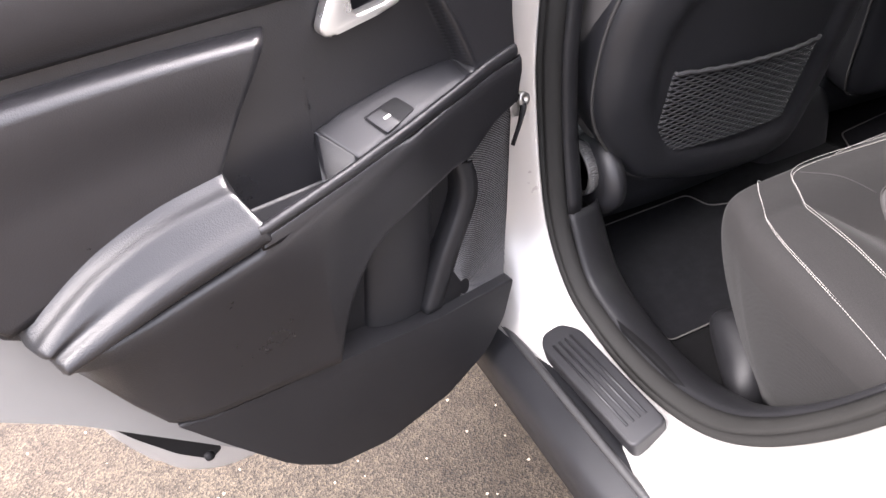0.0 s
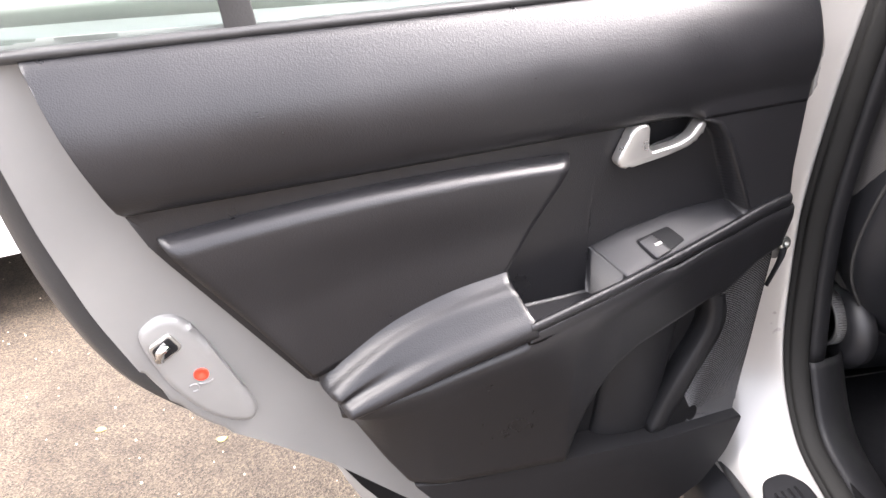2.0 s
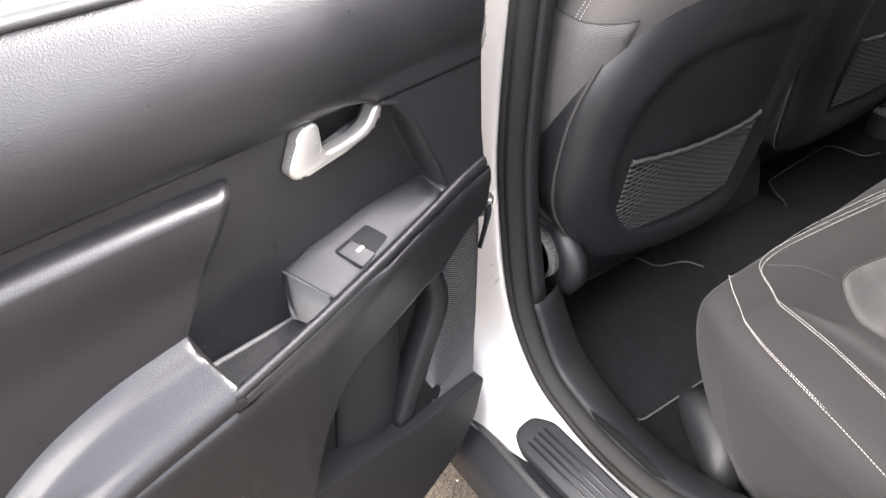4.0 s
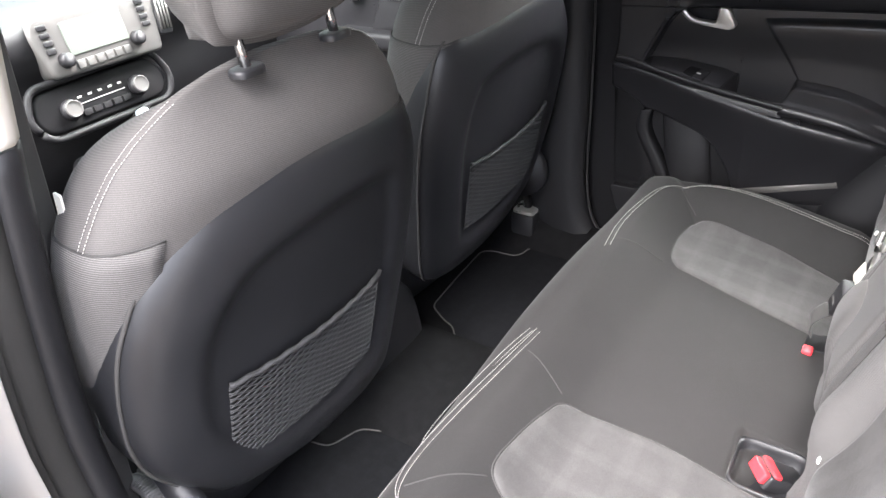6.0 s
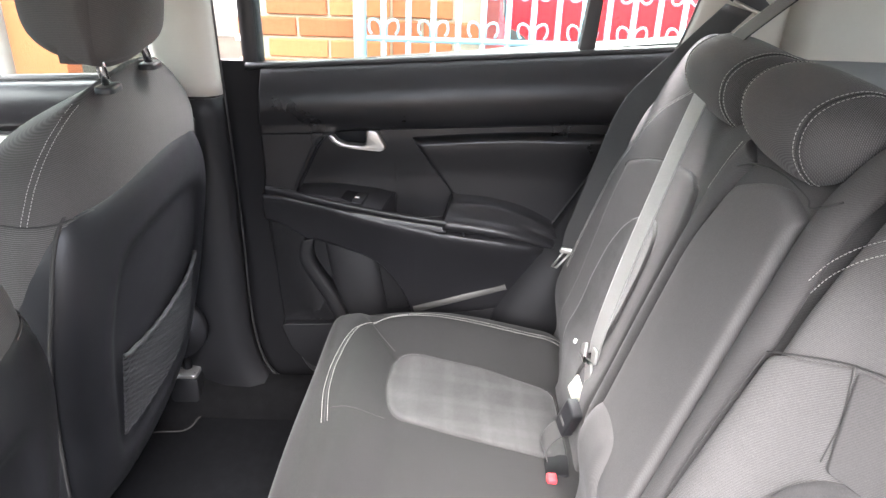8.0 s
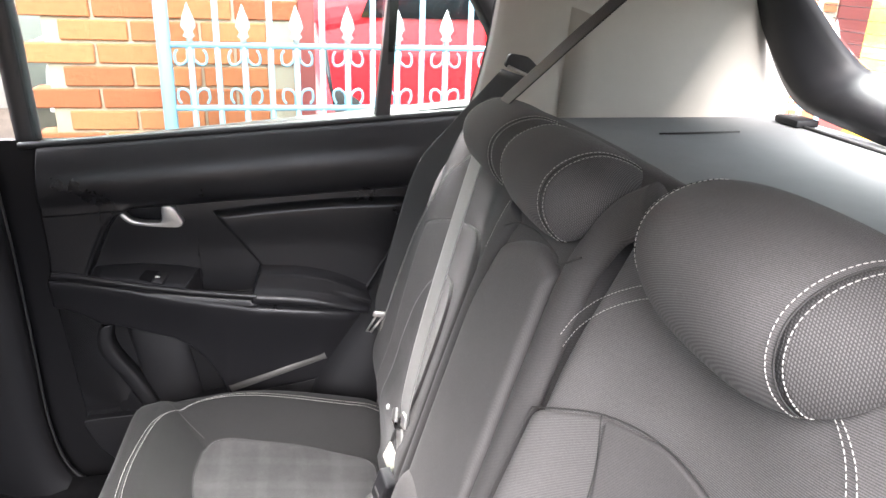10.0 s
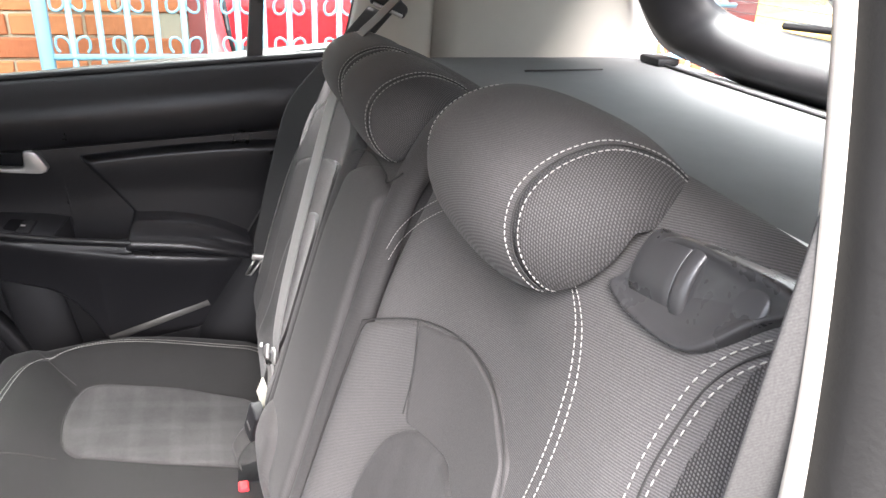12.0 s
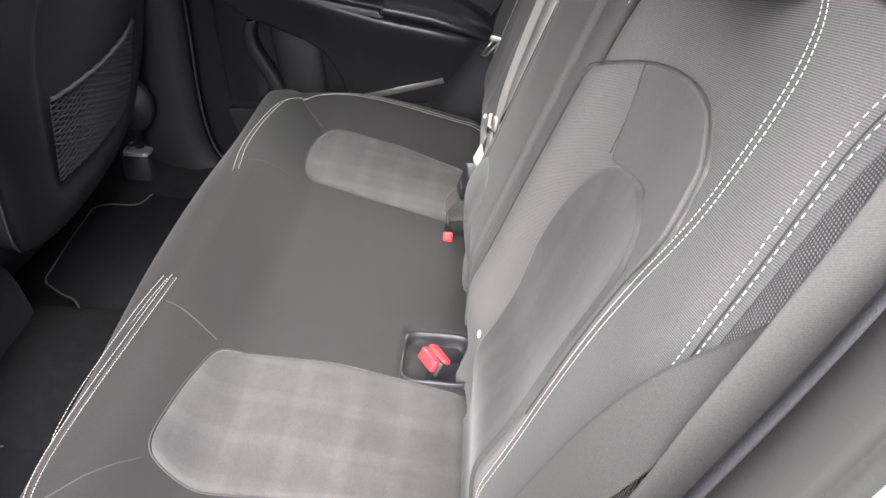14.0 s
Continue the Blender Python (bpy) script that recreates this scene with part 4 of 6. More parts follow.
    # lower trim: it rolls out below the lip and runs down to the pocket and the kick panel
    roll_v = lambda u: float(np.interp(u, (0.0, 0.067, 0.121, 0.206, 0.261, 0.348, 0.457, 0.586, 0.652, 0.70, 0.716), (0.976, 0.972, 0.960, 0.937, 0.918, 0.895, 0.866, 0.838, 0.822, 0.812, 0.808)))
    roll_n = lambda u: float(np.interp(u, (0.0, 0.121, 0.206, 0.348, 0.457, 0.60, 0.66, 0.69, 0.716), (0.032, 0.041, 0.052, 0.064, 0.069, 0.064, 0.056, 0.042, 0.02)))
    foot_v = lambda u: float(np.interp(u, (0.0, 0.06, 0.12, 0.151, 0.213, 0.268, 0.304, 0.330, 0.350, 0.370, 0.384, 0.40, 0.58, 0.632, 0.665, 0.70, 0.716), (0.912, 0.892, 0.854, 0.848, 0.822, 0.798, 0.770, 0.735, 0.700, 0.650, 0.602, 0.606, 0.628, 0.645, 0.705, 0.78, 0.802)))
    foot_n = lambda u: float(np.interp(u, (0.0, 0.12, 0.2, 0.38, 0.60, 0.66, 0.716), (0.022, 0.030, 0.034, 0.037, 0.036, 0.026, 0.012)))
    rows = []
    for u in np.concatenate([np.linspace(0.008, 0.30, 50), np.linspace(0.305, 0.40, 36), np.linspace(0.41, 0.716, 46)]):
        rv, rn, fv, fn = roll_v(u), roll_n(u), foot_v(u), foot_n(u)
        if u < 0.455:
            lv, ln, g = lip_v(u), lip_n(u), 0.005 * sstep(0.10, 0.26, u)
            head = [(lv - 0.0165, ln - g - 0.002), (lv - 0.019, ln - g * 0.6)]
        else:
            head = [(rv + 0.016, rn - 0.035), (rv + 0.012, rn - 0.012)]
        sec = head + [(rv + 0.005, rn - 0.0025), (rv, rn), (rv - 0.008, rn + 0.0002)]
        v0 = rv - 0.016
        for k in np.linspace(0, 1, 16):
            v = v0 + (fv - v0) * k
            sec.append((v, fn + (rn - fn) * (1 - k) ** 1.25))
        sec += [(fv - 0.003, fn - 0.003), (fv - 0.004, fn - 0.012), (fv - 0.004, -0.03)]
        rows.append([place(u, v, n) for v, n in sec])
    grid("lower_trim", rows, M_TRIM, d, "grained black lower trim", thick=0.003)
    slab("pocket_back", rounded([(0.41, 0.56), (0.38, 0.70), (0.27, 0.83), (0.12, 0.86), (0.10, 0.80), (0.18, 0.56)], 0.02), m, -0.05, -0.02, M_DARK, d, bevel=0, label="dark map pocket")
    rows = []
    for ang in np.linspace(-0.2, math.pi + 0.2, 14):
        rows.append([m(0.255 + 0.06 * math.cos(ang) - 0.03 * k, 0.56 + 0.2 * k, -0.022 + 0.024 * max(0.0, math.sin(ang)) * (1 - 0.75 * k * k / 2)) for k in np.linspace(0, 1.4, 10)])
    grid("bottle_holder", rows, M_TRIM2, d, "moulded bottle holder in the pocket", thick=0.004)
    lip_line = spline([(0.126, 0.838), (0.118, 0.80), (0.126, 0.755), (0.168, 0.672), (0.207, 0.582)], 8)
    rows = []
    for (u, v) in lip_line:
        rows.append([m(u + du, v + dv, n) for du, dv, n in ((0.010, 0.002, -0.03), (0.0095, 0.0015, 0.010), (0.007, 0.001, 0.0145), (0.0, 0.0, 0.0158), (-0.010, -0.002, 0.0155), (-0.020, -0.004, 0.0145), (-0.022, -0.004, -0.01))])
    grid("pocket_edge", rows, M_TRIM2, d, "moulded pocket edge", thick=0.002)
    grille = [(0.118, 0.85), (0.10, 0.80), (0.128, 0.71), (0.165, 0.62), (0.19, 0.565), (0.052, 0.565), (0.040, 0.72), (0.028, 0.88), (0.030, 0.915), (0.06, 0.935)]
    sg = slab("speaker_grille", rounded(grille, 0.01), m, -0.03, 0.0125, M_DARK, d, "black ribbed speaker grille", bevel=0.004)
    ribs = []
    poly = np.array(grille)

    inner = poly + 0.02 * (poly.mean(0) - poly)
    inside = lambda x, y: in_poly(inner, x, y)
    for k in range(110):
        r = 0.02 + 0.0042 * k
        run = []
        for ang in np.linspace(-0.25 * math.pi, 1.2 * math.pi, 320):
            u, v = 0.075 - r * 0.55 * math.sin(ang) + 0.06, 0.60 - r * math.cos(ang) * 0.9
            if inside(u, v):
                run.append(m(u, v, 0.0132))
            else:
                if len(run) > 2:
                    ribs.append(tube_data(run[:-1:4] + run[-1:], 0.0009, 4))
                run = []
        if len(run) > 2:
            ribs.append(tube_data(run[:-1:4] + run[-1:], 0.0009, 4))
    tagged(many("grille_ribs", ribs, grille_mat, sg), "fine curved grille ribs", kind="stuff")
    rim = [(0.044, 0.584), (0.21, 0.582), (0.39, 0.60), (0.58, 0.622), (0.632, 0.64), (0.57, 0.545), (0.50, 0.44), (0.43, 0.378), (0.33, 0.362), (0.20, 0.39), (0.11, 0.445), (0.068, 0.505)]
    slab("kick_panel", rounded(rim, 0.014), m, -0.03, 0.034, M_TRIM2, d, "black moulded kick panel", bevel=0.012)
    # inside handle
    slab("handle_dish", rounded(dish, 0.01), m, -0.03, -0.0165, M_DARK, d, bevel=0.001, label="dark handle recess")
    hd = [(0.312, 1.094), (0.306, 1.084), (0.294, 1.084), (0.24, 1.092), (0.205, 1.098), (0.19, 1.110), (0.180, 1.124), (0.184, 1.132), (0.192, 1.130), (0.203, 1.114), (0.222, 1.105), (0.262, 1.100), (0.266, 1.108), (0.266, 1.136), (0.272, 1.141), (0.287, 1.139), (0.294, 1.132)]
    slab("door_handle", rounded(hd, 0.006), m, 0.003, 0.021, M_SILVER, d, "satin silver inside handle", bevel=0.005)
    # window frame, division bar and panes
    bar = slab("window_bar", rounded([(0.731, 1.305), (0.765, 1.308), (0.79, 1.72), (0.77, 1.72)], 0.004), m, -0.035, -0.005, M_RUBBER, d, "black window division bar", bevel=0.004)
    tube("window_seal", [m(u, 1.300 + 0.016 * u, -0.012) for u in np.linspace(0.0, 1.0, 12)], 0.012, M_RUBBER, d, "black window seal", flat=0.6)
    frame_line = spline([(1.0, 1.32), (1.03, 1.40), (0.98, 1.55), (0.84, 1.72), (0.5, 1.78), (0.15, 1.78), (0.03, 1.74), (0.015, 1.5), (0.01, 1.29)], 6)
    tube("window_frame", [m(u, v, -0.045 + 0.16 * max(0, v - 1.3)) for u, v in frame_line], 0.024, M_RUBBER, d, "black door window frame", flat=0.8)
    for lo, hi in ((0.02, 0.745), (0.76, 0.99)):
        g = grid("window_pane", [[m(u, v, -0.03 + 0.16 * max(0, v - 1.3)) for v in (1.30, 1.5, 1.76 if hi < 0.8 else 1.62)] for u in (lo, (lo + hi) / 2, hi)], M_PANE, d, "clear door glass", thick=0.004)
        g.visible_shadow = False
    return d


near_door = rear_door(near_door_map, "open_car_door", "silver rear car door standing wide open, black inner trim", M_PAINT_IN, M_PAINT, M_GRILLE, 1.35)
# far shell and ribs go black: gap shade, and no caught light on the grille
far_door = rear_door(far_door_map, "closed_car_door", "closed rear car door with black vinyl inner trim", M_RUBBER, M_PAINT, M_TRIM2, 1.21)
tube("sill_strip", [(0.652, 0.36, 0.698), (0.650, 0.26, 0.732), (0.648, 0.16, 0.766)], 0.011, M_RADIO, far_door, "pale grey lower edge strip", flat=0.5, up=(1, 0, 0))
# added filler: keeps the lit outer side from showing through the door gap
slab("door_cavity", rounded([(0.05, 0.38), (0.05, 1.22), (0.90, 1.22), (0.90, 0.38)], 0.03), frame_map((0.715, 0, 0), (0, 1, 0), (0, 0, 1), (1, 0, 0)), 0.0, 0.02, M_DARK, far_door, "dark slab added to fill the gap behind the door", bevel=0)

# ---------------------------------------------------------------- rear bench
def cush_z(x, y):
    side = sstep(0.43, 0.56, -x) if x < 0 else sstep(0.36, 0.47, x)
    rise = max(sstep(0.36, 0.465, y), 0.85 * side * sstep(-0.02, 0.1, y))
    z = 0.064 * rise - 0.014 * sstep(0.49, 0.53, y)
    z -= 0.035 * (1 - sstep(0.05, 0.36, y))
    z -= 0.010 * math.exp(-((abs(x + 0.005) - 0.30) / 0.14) ** 2)
    # pit of the buckle well
    z -= 0.024 * sstep(-0.208, -0.198, x) * sstep(-0.108, -0.118, x) * sstep(0.070, 0.080, y) * sstep(0.172, 0.162, y)
    return z


CUSH = 0.742
bench = thing("rear_seat_cushion", "dark grey cloth rear bench cushion with double white stitching", "car seat")
# same cloth as the backrest, its weaker light put into the darker colour
cush = pillow("cushion", XYZ, -0.684, 0.530, -0.07, 0.546, 0.43, CUSH, M_BENCH_SHADED, bench, "dark grey cloth top, shade put into its tone", corner=0.36, p=44, q=40, zfun=cush_z, nx=260, ny=170, tuck=0.085, root=0.24, border=(0.83, "front_border", M_SIDECLOTH, "smooth side border with shade in its colour"))


def top_z(x, y):
    return CUSH + cush_z(x, y)


CUSH_TREE = tree_of(cush)


def on_cushion(pts, lift=0.002, k=10):
    """A line laid on the cushion's skin."""
    out = []
    for x, y in spline(pts, k):
        at, nrm, _, _ = CUSH_TREE.ray_cast(Vector((x, y, 1.2)), Vector((0, 0, -1)))
        if at is not None:
            out.append(tuple(at + nrm * lift))
    return out


PADS = ([(-0.215, 0.40), (-0.30, 0.418), (-0.385, 0.425), (-0.41, 0.415), (-0.425, 0.36), (-0.41, 0.20), (-0.39, 0.07), (-0.22, 0.07), (-0.205, 0.24)],
        [(0.227, 0.385), (0.30, 0.395), (0.385, 0.385), (0.398, 0.36), (0.385, 0.20), (0.36, 0.085), (0.165, 0.085), (0.195, 0.28)])
for pts in PADS:
    outline = rounded(pts, 0.03, 6)
    c = outline.mean(0)
    rings = []
    for k, h in ((1.0, -0.006), (0.985, 0.002), (0.96, 0.005), (0.9, 0.006), (0.8, 0.006), (0.65, 0.006), (0.5, 0.006), (0.3, 0.006), (0.002, 0.006)):
        rings.append([(x, y, top_z(x, y) + h) for x, y in c + (outline - c) * k])
    grid("velour_panel", rings, M_VELOUR, bench, "lighter velour sitting panel", loop_v=True)
    tube("welt", [(x, y, top_z(x, y) + 0.0005) for x, y in np.vstack([outline, outline[:1]])], 0.0011, M_SEAM, bench, "dark seam", sides=6)
# sewn lines along the front roll
near_inner = [(-0.150, 0.476), (-0.25, 0.490), (-0.35, 0.501), (-0.44, 0.503), (-0.50, 0.492), (-0.525, 0.470), (-0.540, 0.43), (-0.558, 0.346), (-0.575, 0.256), (-0.588, 0.14), (-0.593, 0.06)]
far_inner = [(0.128, 0.474), (0.22, 0.484), (0.31, 0.480), (0.40, 0.458), (0.450, 0.415), (0.468, 0.34), (0.466, 0.23), (0.455, 0.10), (0.45, 0.05)]
for line in (near_inner, far_inner):
    stitch("stitching", on_cushion(line), M_THREAD, bench, "double row of white stitching", lines=(-0.005, 0.005), side=(0.6 if line is near_inner else -0.6, 0.8, 0))
    tube("seam", on_cushion(line, 0.0), 0.0011, M_SEAM, bench, "dark seam", sides=6)
near_outer = [(-0.152, 0.487), (-0.24, 0.505), (-0.345, 0.521), (-0.455, 0.527), (-0.528, 0.516), (-0.578, 0.482), (-0.616, 0.415), (-0.639, 0.333), (-0.653, 0.235), (-0.659, 0.15), (-0.661, 0.08)]
stitch("stitching", on_cushion(near_outer, 0.001), M_THREAD, bench, "double row of white stitching", lines=(-0.004, 0.004), side=(0.6, 0.8, 0))
for a, b in (((-0.215, 0.405), (-0.195, 0.47)), ((-0.41, 0.42), (-0.495, 0.487)), ((0.21, 0.39), (0.165, 0.47)), ((0.40, 0.385), (0.46, 0.455))):
    tube("dart", on_cushion([a, ((a[0] + b[0]) / 2, (a[1] + b[1]) / 2), b], 0.0), 0.0009, M_SEAM, bench, "sewn dart", sides=6)

def buckle_well(name, label):
    w = thing(name, label, "seat belt buckle")
    x0, x1, y0, y1 = -0.204, -0.112, 0.074, 0.168
    z = top_z(-0.215, 0.12)
    ol = rounded([(x0, y0), (x1, y0), (x1, y1), (x0, y1)], 0.022, 6)
    c = ol.mean(0)
    rings = [[(px, py, z + h) for px, py in c + (ol - c) * k] for k, h in ((1.10, -0.004), (1.08, 0.0015), (1.03, 0.003), (0.97, 0.001), (0.93, -0.006), (0.90, -0.017), (0.84, -0.0195), (0.5, -0.0195), (0.02, -0.0195))]
    grid("well", rings, M_GLOSSY, w, "black plastic well", loop_v=True)
    m = frame_map((-0.160, 0.118, z - 0.006), (0.82, 0.57, 0), (-0.50, 0.72, 0.48), (0.27, -0.39, 0.88))
    slab("body", rounded([(-0.020, -0.045), (0.020, -0.045), (0.022, 0.018), (-0.022, 0.018)], 0.006), m, -0.010, 0.013, M_GLOSSY, w, bevel=0.004, label="black buckle body")
    slab("button", rounded([(-0.020, 0.000), (0.019, 0.000), (0.020, 0.014), (-0.020, 0.014)], 0.005), m, 0.010, 0.0165, M_RED, w, "red release button", bevel=0.002)
    slab("button_face", rounded([(-0.018, 0.016), (0.018, 0.016), (0.018, 0.027), (-0.018, 0.027)], 0.005), m, -0.004, 0.012, M_RED, w, "red release button", bevel=0.002)
    return w


buckle_well("belt_buckle", "black seat belt buckle with red button, sunk in the cushion")
bk = thing("belt_buckle", "small seat belt buckle with red button, folded into the cushion", "seat belt buckle")
slab("button", rounded([(0.112, 0.112), (0.13, 0.112), (0.13, 0.128), (0.112, 0.128)], 0.004), XYZ, top_z(0.12, 0.12) - 0.004, top_z(0.12, 0.12) + 0.008, M_RED, bk, "red release button", bevel=0.003)
slab("body", rounded([(0.13, 0.09), (0.18, 0.085), (0.18, 0.125), (0.13, 0.13)], 0.008), XYZ, top_z(0.15, 0.1) - 0.01, top_z(0.15, 0.1) + 0.004, M_DARK, bk, "black buckle body", bevel=0.003)

# ---------------------------------------------------------------- rear backrest
BD = np.array((0, -0.2855, 0.9584))
BN = np.array((0, 0.9584, 0.2855))
back_map = frame_map((0, 0.08, 0.83), (1, 0, 0), BD, BN)


def roll_back(v):
    """How far the backrest's shoulders curve away to the rear at height v."""
    return 0.022 * sstep(0.42, 0.60, v)


def shoulder(x, v):
    return x + 1.15 * roll_back(v), v - 0.38 * roll_back(v)


def foot_in(v):
    """How far the foot of the backrest curls in above the bench."""
    return 0.045 * sstep(0.02, -0.11, v)


def back_n(x, v):
    a = abs(x + 0.008)
    n = -0.036 * math.exp(-((a - 0.32) / 0.135) ** 2) * sstep(-0.1, 0.1, v) * (1 - sstep(0.43, 0.54, v))
    n += (0.012 if x < 0 else 0.003) * math.exp(-((a - 0.165) / 0.035) ** 2) * (1 - sstep(0.36, 0.5, v))
    n -= 0.008 * sstep(0.44, 0.6, v) + 0.012 * sstep(0.53, 0.6, a) + roll_back(v)
    if x > 0:
        n -= 0.035 * sstep(0.40, 0.60, x) * sstep(0.25, 0.52, v)
    return n - foot_in(v)


def on_back(pts, lift=0.002, k=10):
    return [back_map(x, v, back_n(x, v) + lift) for x, v in spline(pts, k)]


def back_patch(name, pts, mat, parent, label, lift=0.005, r=0.012):
    corners = rounded(pts, r, 5)
    c = corners.mean(0)
    outline = []
    for a, b in zip(corners, np.roll(corners, -1, axis=0)):
        n = max(1, int(np.hypot(*(b - a)) / 0.010))
        outline += [a + (b - a) * i / n for i in range(n)]
    outline = np.array(outline)
    rings = []
    for k, h in [(1.0, -0.006), (0.99, lift * 0.5), (0.97, lift)] + [(q, lift) for q in np.linspace(0.94, 0.002, 34)]:
        rings.append([back_map(x, v, back_n(x, v) + h) for x, v in c + (outline - c) * k])
    return grid(name, rings, mat, parent, label, loop_v=True)


def near_panels(parent):
    """The sewn panels of the near seat."""
    f = lambda pts: [shoulder(x, v) for x, v in pts]
    pan = [(-0.165, 0.33), (-0.237, 0.375), (-0.31, 0.397), (-0.39, 0.402), (-0.455, 0.388), (-0.475, 0.34), (-0.455, 0.281), (-0.440, 0.20), (-0.434, 0.10), (-0.444, 0.0), (-0.45, -0.15), (-0.15, -0.15), (-0.145, 0.1)]
    back_patch("centre_panel", f(pan), M_TWILL, parent, "ribbed cloth centre panel", lift=0.005)
    wing = [(-0.24, 0.374), (-0.31, 0.396), (-0.39, 0.401), (-0.455, 0.387), (-0.474, 0.34), (-0.458, 0.282), (-0.43, 0.29), (-0.36, 0.315), (-0.268, 0.287)]
    back_patch("wing_panel", f(wing), M_FRONTCLOTH, parent, "smooth cloth wing panel", lift=0.007, r=0.006)
    leaf = [(-0.283, 0.294), (-0.335, 0.311), (-0.385, 0.314), (-0.425, 0.306), (-0.441, 0.288), (-0.434, 0.24), (-0.424, 0.19), (-0.418, 0.10), (-0.428, 0.01), (-0.44, -0.15), (-0.262, -0.15), (-0.254, -0.03), (-0.250, 0.03), (-0.242, 0.10), (-0.232, 0.16), (-0.238, 0.215), (-0.255, 0.262)]
    back_patch("velour_panel", f(leaf), M_VELOUR, parent, "light velour back panel", lift=0.010, r=0.02)
    for line in ([(-0.165, 0.33), (-0.237, 0.375), (-0.31, 0.397), (-0.39, 0.402), (-0.455, 0.388), (-0.475, 0.34), (-0.455, 0.281), (-0.440, 0.20), (-0.434, 0.10)], [(-0.237, 0.375), (-0.255, 0.33), (-0.262, 0.29)], [(-0.165, 0.33), (-0.15, 0.2), (-0.145, 0.05)]):
        tube("seam", on_back(f(line), 0.0052), 0.0008, M_SEAM, parent, "dark seam", sides=6)
    stitch("stitching", on_back(f([(-0.447, 0.52), (-0.464, 0.510), (-0.478, 0.495), (-0.490, 0.468), (-0.495, 0.43), (-0.494, 0.382), (-0.486, 0.345), (-0.468, 0.29), (-0.450, 0.21), (-0.444, 0.10), (-0.456, 0.01), (-0.462, -0.06)])), M_THREAD, parent, "double row of white stitching", lines=(-0.004, 0.004), side=(1, 0, 0))
    outer = f([(-0.606, 0.565), (-0.598, 0.558), (-0.586, 0.543), (-0.577, 0.524), (-0.572, 0.50), (-0.569, 0.476), (-0.569, 0.44), (-0.571, 0.40), (-0.573, 0.346), (-0.575, 0.30), (-0.577, 0.2), (-0.578, 0.05)])
    stitch("stitching", on_back(outer), M_THREAD, parent, "double row of white stitching", lines=(-0.0062, 0.0062), side=(1, 0, 0), length=0.0034, gap=0.0022, r=0.0005)
    tube("seam", on_back(outer, 0.0), 0.0007, M_SEAM, parent, "dark seam", sides=6)
    stitch("stitching", on_back(f([(-0.262, 0.505), (-0.225, 0.487), (-0.19, 0.46), (-0.168, 0.43), (-0.158, 0.40)])), M_THREAD, parent, "double row of white stitching", lines=(-0.006, 0.006), side=(0.7, 0, 0.7))


def far_panels(parent):
    """The sewn panels of the far seat."""
    crown = [(0.462, 0.300), (0.457, 0.312), (0.406, 0.338), (0.351, 0.356), (0.290, 0.367), (0.225, 0.375), (0.165, 0.372)]
    # near panel's cloth, in the darker tone that holds the far seat's shade
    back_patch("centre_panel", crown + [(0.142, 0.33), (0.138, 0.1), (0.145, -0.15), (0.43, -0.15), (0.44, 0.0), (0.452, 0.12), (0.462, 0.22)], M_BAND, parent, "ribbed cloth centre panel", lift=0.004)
    leaf = [(0.352, 0.258), (0.318, 0.272), (0.285, 0.277), (0.255, 0.270), (0.232, 0.245), (0.222, 0.20), (0.225, 0.12), (0.245, 0.03), (0.26, -0.15), (0.37, -0.15), (0.388, 0.03), (0.402, 0.10), (0.396, 0.18), (0.378, 0.228)]
    back_patch("velour_panel", leaf, M_VELOUR, parent, "light velour back panel", lift=0.009, r=0.02)
    for line in (crown, [(0.370, 0.349), (0.364, 0.317), (0.352, 0.262)]):
        tube("seam", on_back(line, 0.0035), 0.0008, M_SEAM, parent, "dark seam", sides=6)
    stitch("stitching", on_back([(0.330, 0.492), (0.391, 0.453), (0.450, 0.399), (0.478, 0.338), (0.493, 0.288), (0.500, 0.233), (0.506, 0.15), (0.505, 0.06)]), M_THREAD, parent, "double row of white stitching", lines=(-0.0035, 0.0035), side=(1, 0, 0))
    stitch("stitching", on_back([(0.107, 0.462), (0.118, 0.425), (0.128, 0.386)]), M_THREAD, parent, "row of white stitching")


near_back = thing("folding_rear_seat", "dark grey cloth rear backrest with velour panel and white stitching", "car seat", group="rear backrests")
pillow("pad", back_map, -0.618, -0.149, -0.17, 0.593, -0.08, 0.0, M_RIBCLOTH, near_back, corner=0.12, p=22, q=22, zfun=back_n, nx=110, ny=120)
side = []
for v in np.linspace(-0.05, 0.56, 26):
    x0 = np.interp(v, (0.05, 0.30, 0.346, 0.40, 0.44, 0.476, 0.50, 0.524, 0.543, 0.558), (-0.578, -0.575, -0.573, -0.571, -0.569, -0.569, -0.572, -0.577, -0.586, -0.598))
    x0 += 1.15 * roll_back(v) - 0.0075
    x1 = min(x0 - 0.012, -0.606)
    side.append([back_map(x, v, n) for x, n in ((x0, back_n(x0, v) - 0.003), ((x0 * 0.75 + x1 * 0.25), back_n((x0 + x1) / 2, v) + 0.0016), ((x0 + x1) / 2, back_n((x0 + x1) / 2, v) + 0.0034), (x1, back_n(-0.612, v) + 0.002), (x1 - 0.012, back_n(-0.62, v) - 0.022), (x1 - 0.016, -0.05), (x1 - 0.014, -0.078))])
grid("side_bolster", side, M_MESHCLOTH, near_back, "ribbed mesh side bolster", thick=0.002)
near_panels(near_back)
far_back = thing("folding_rear_seat", "wide dark grey cloth rear backrest with fold-down armrest", "car seat", group="rear backrests")
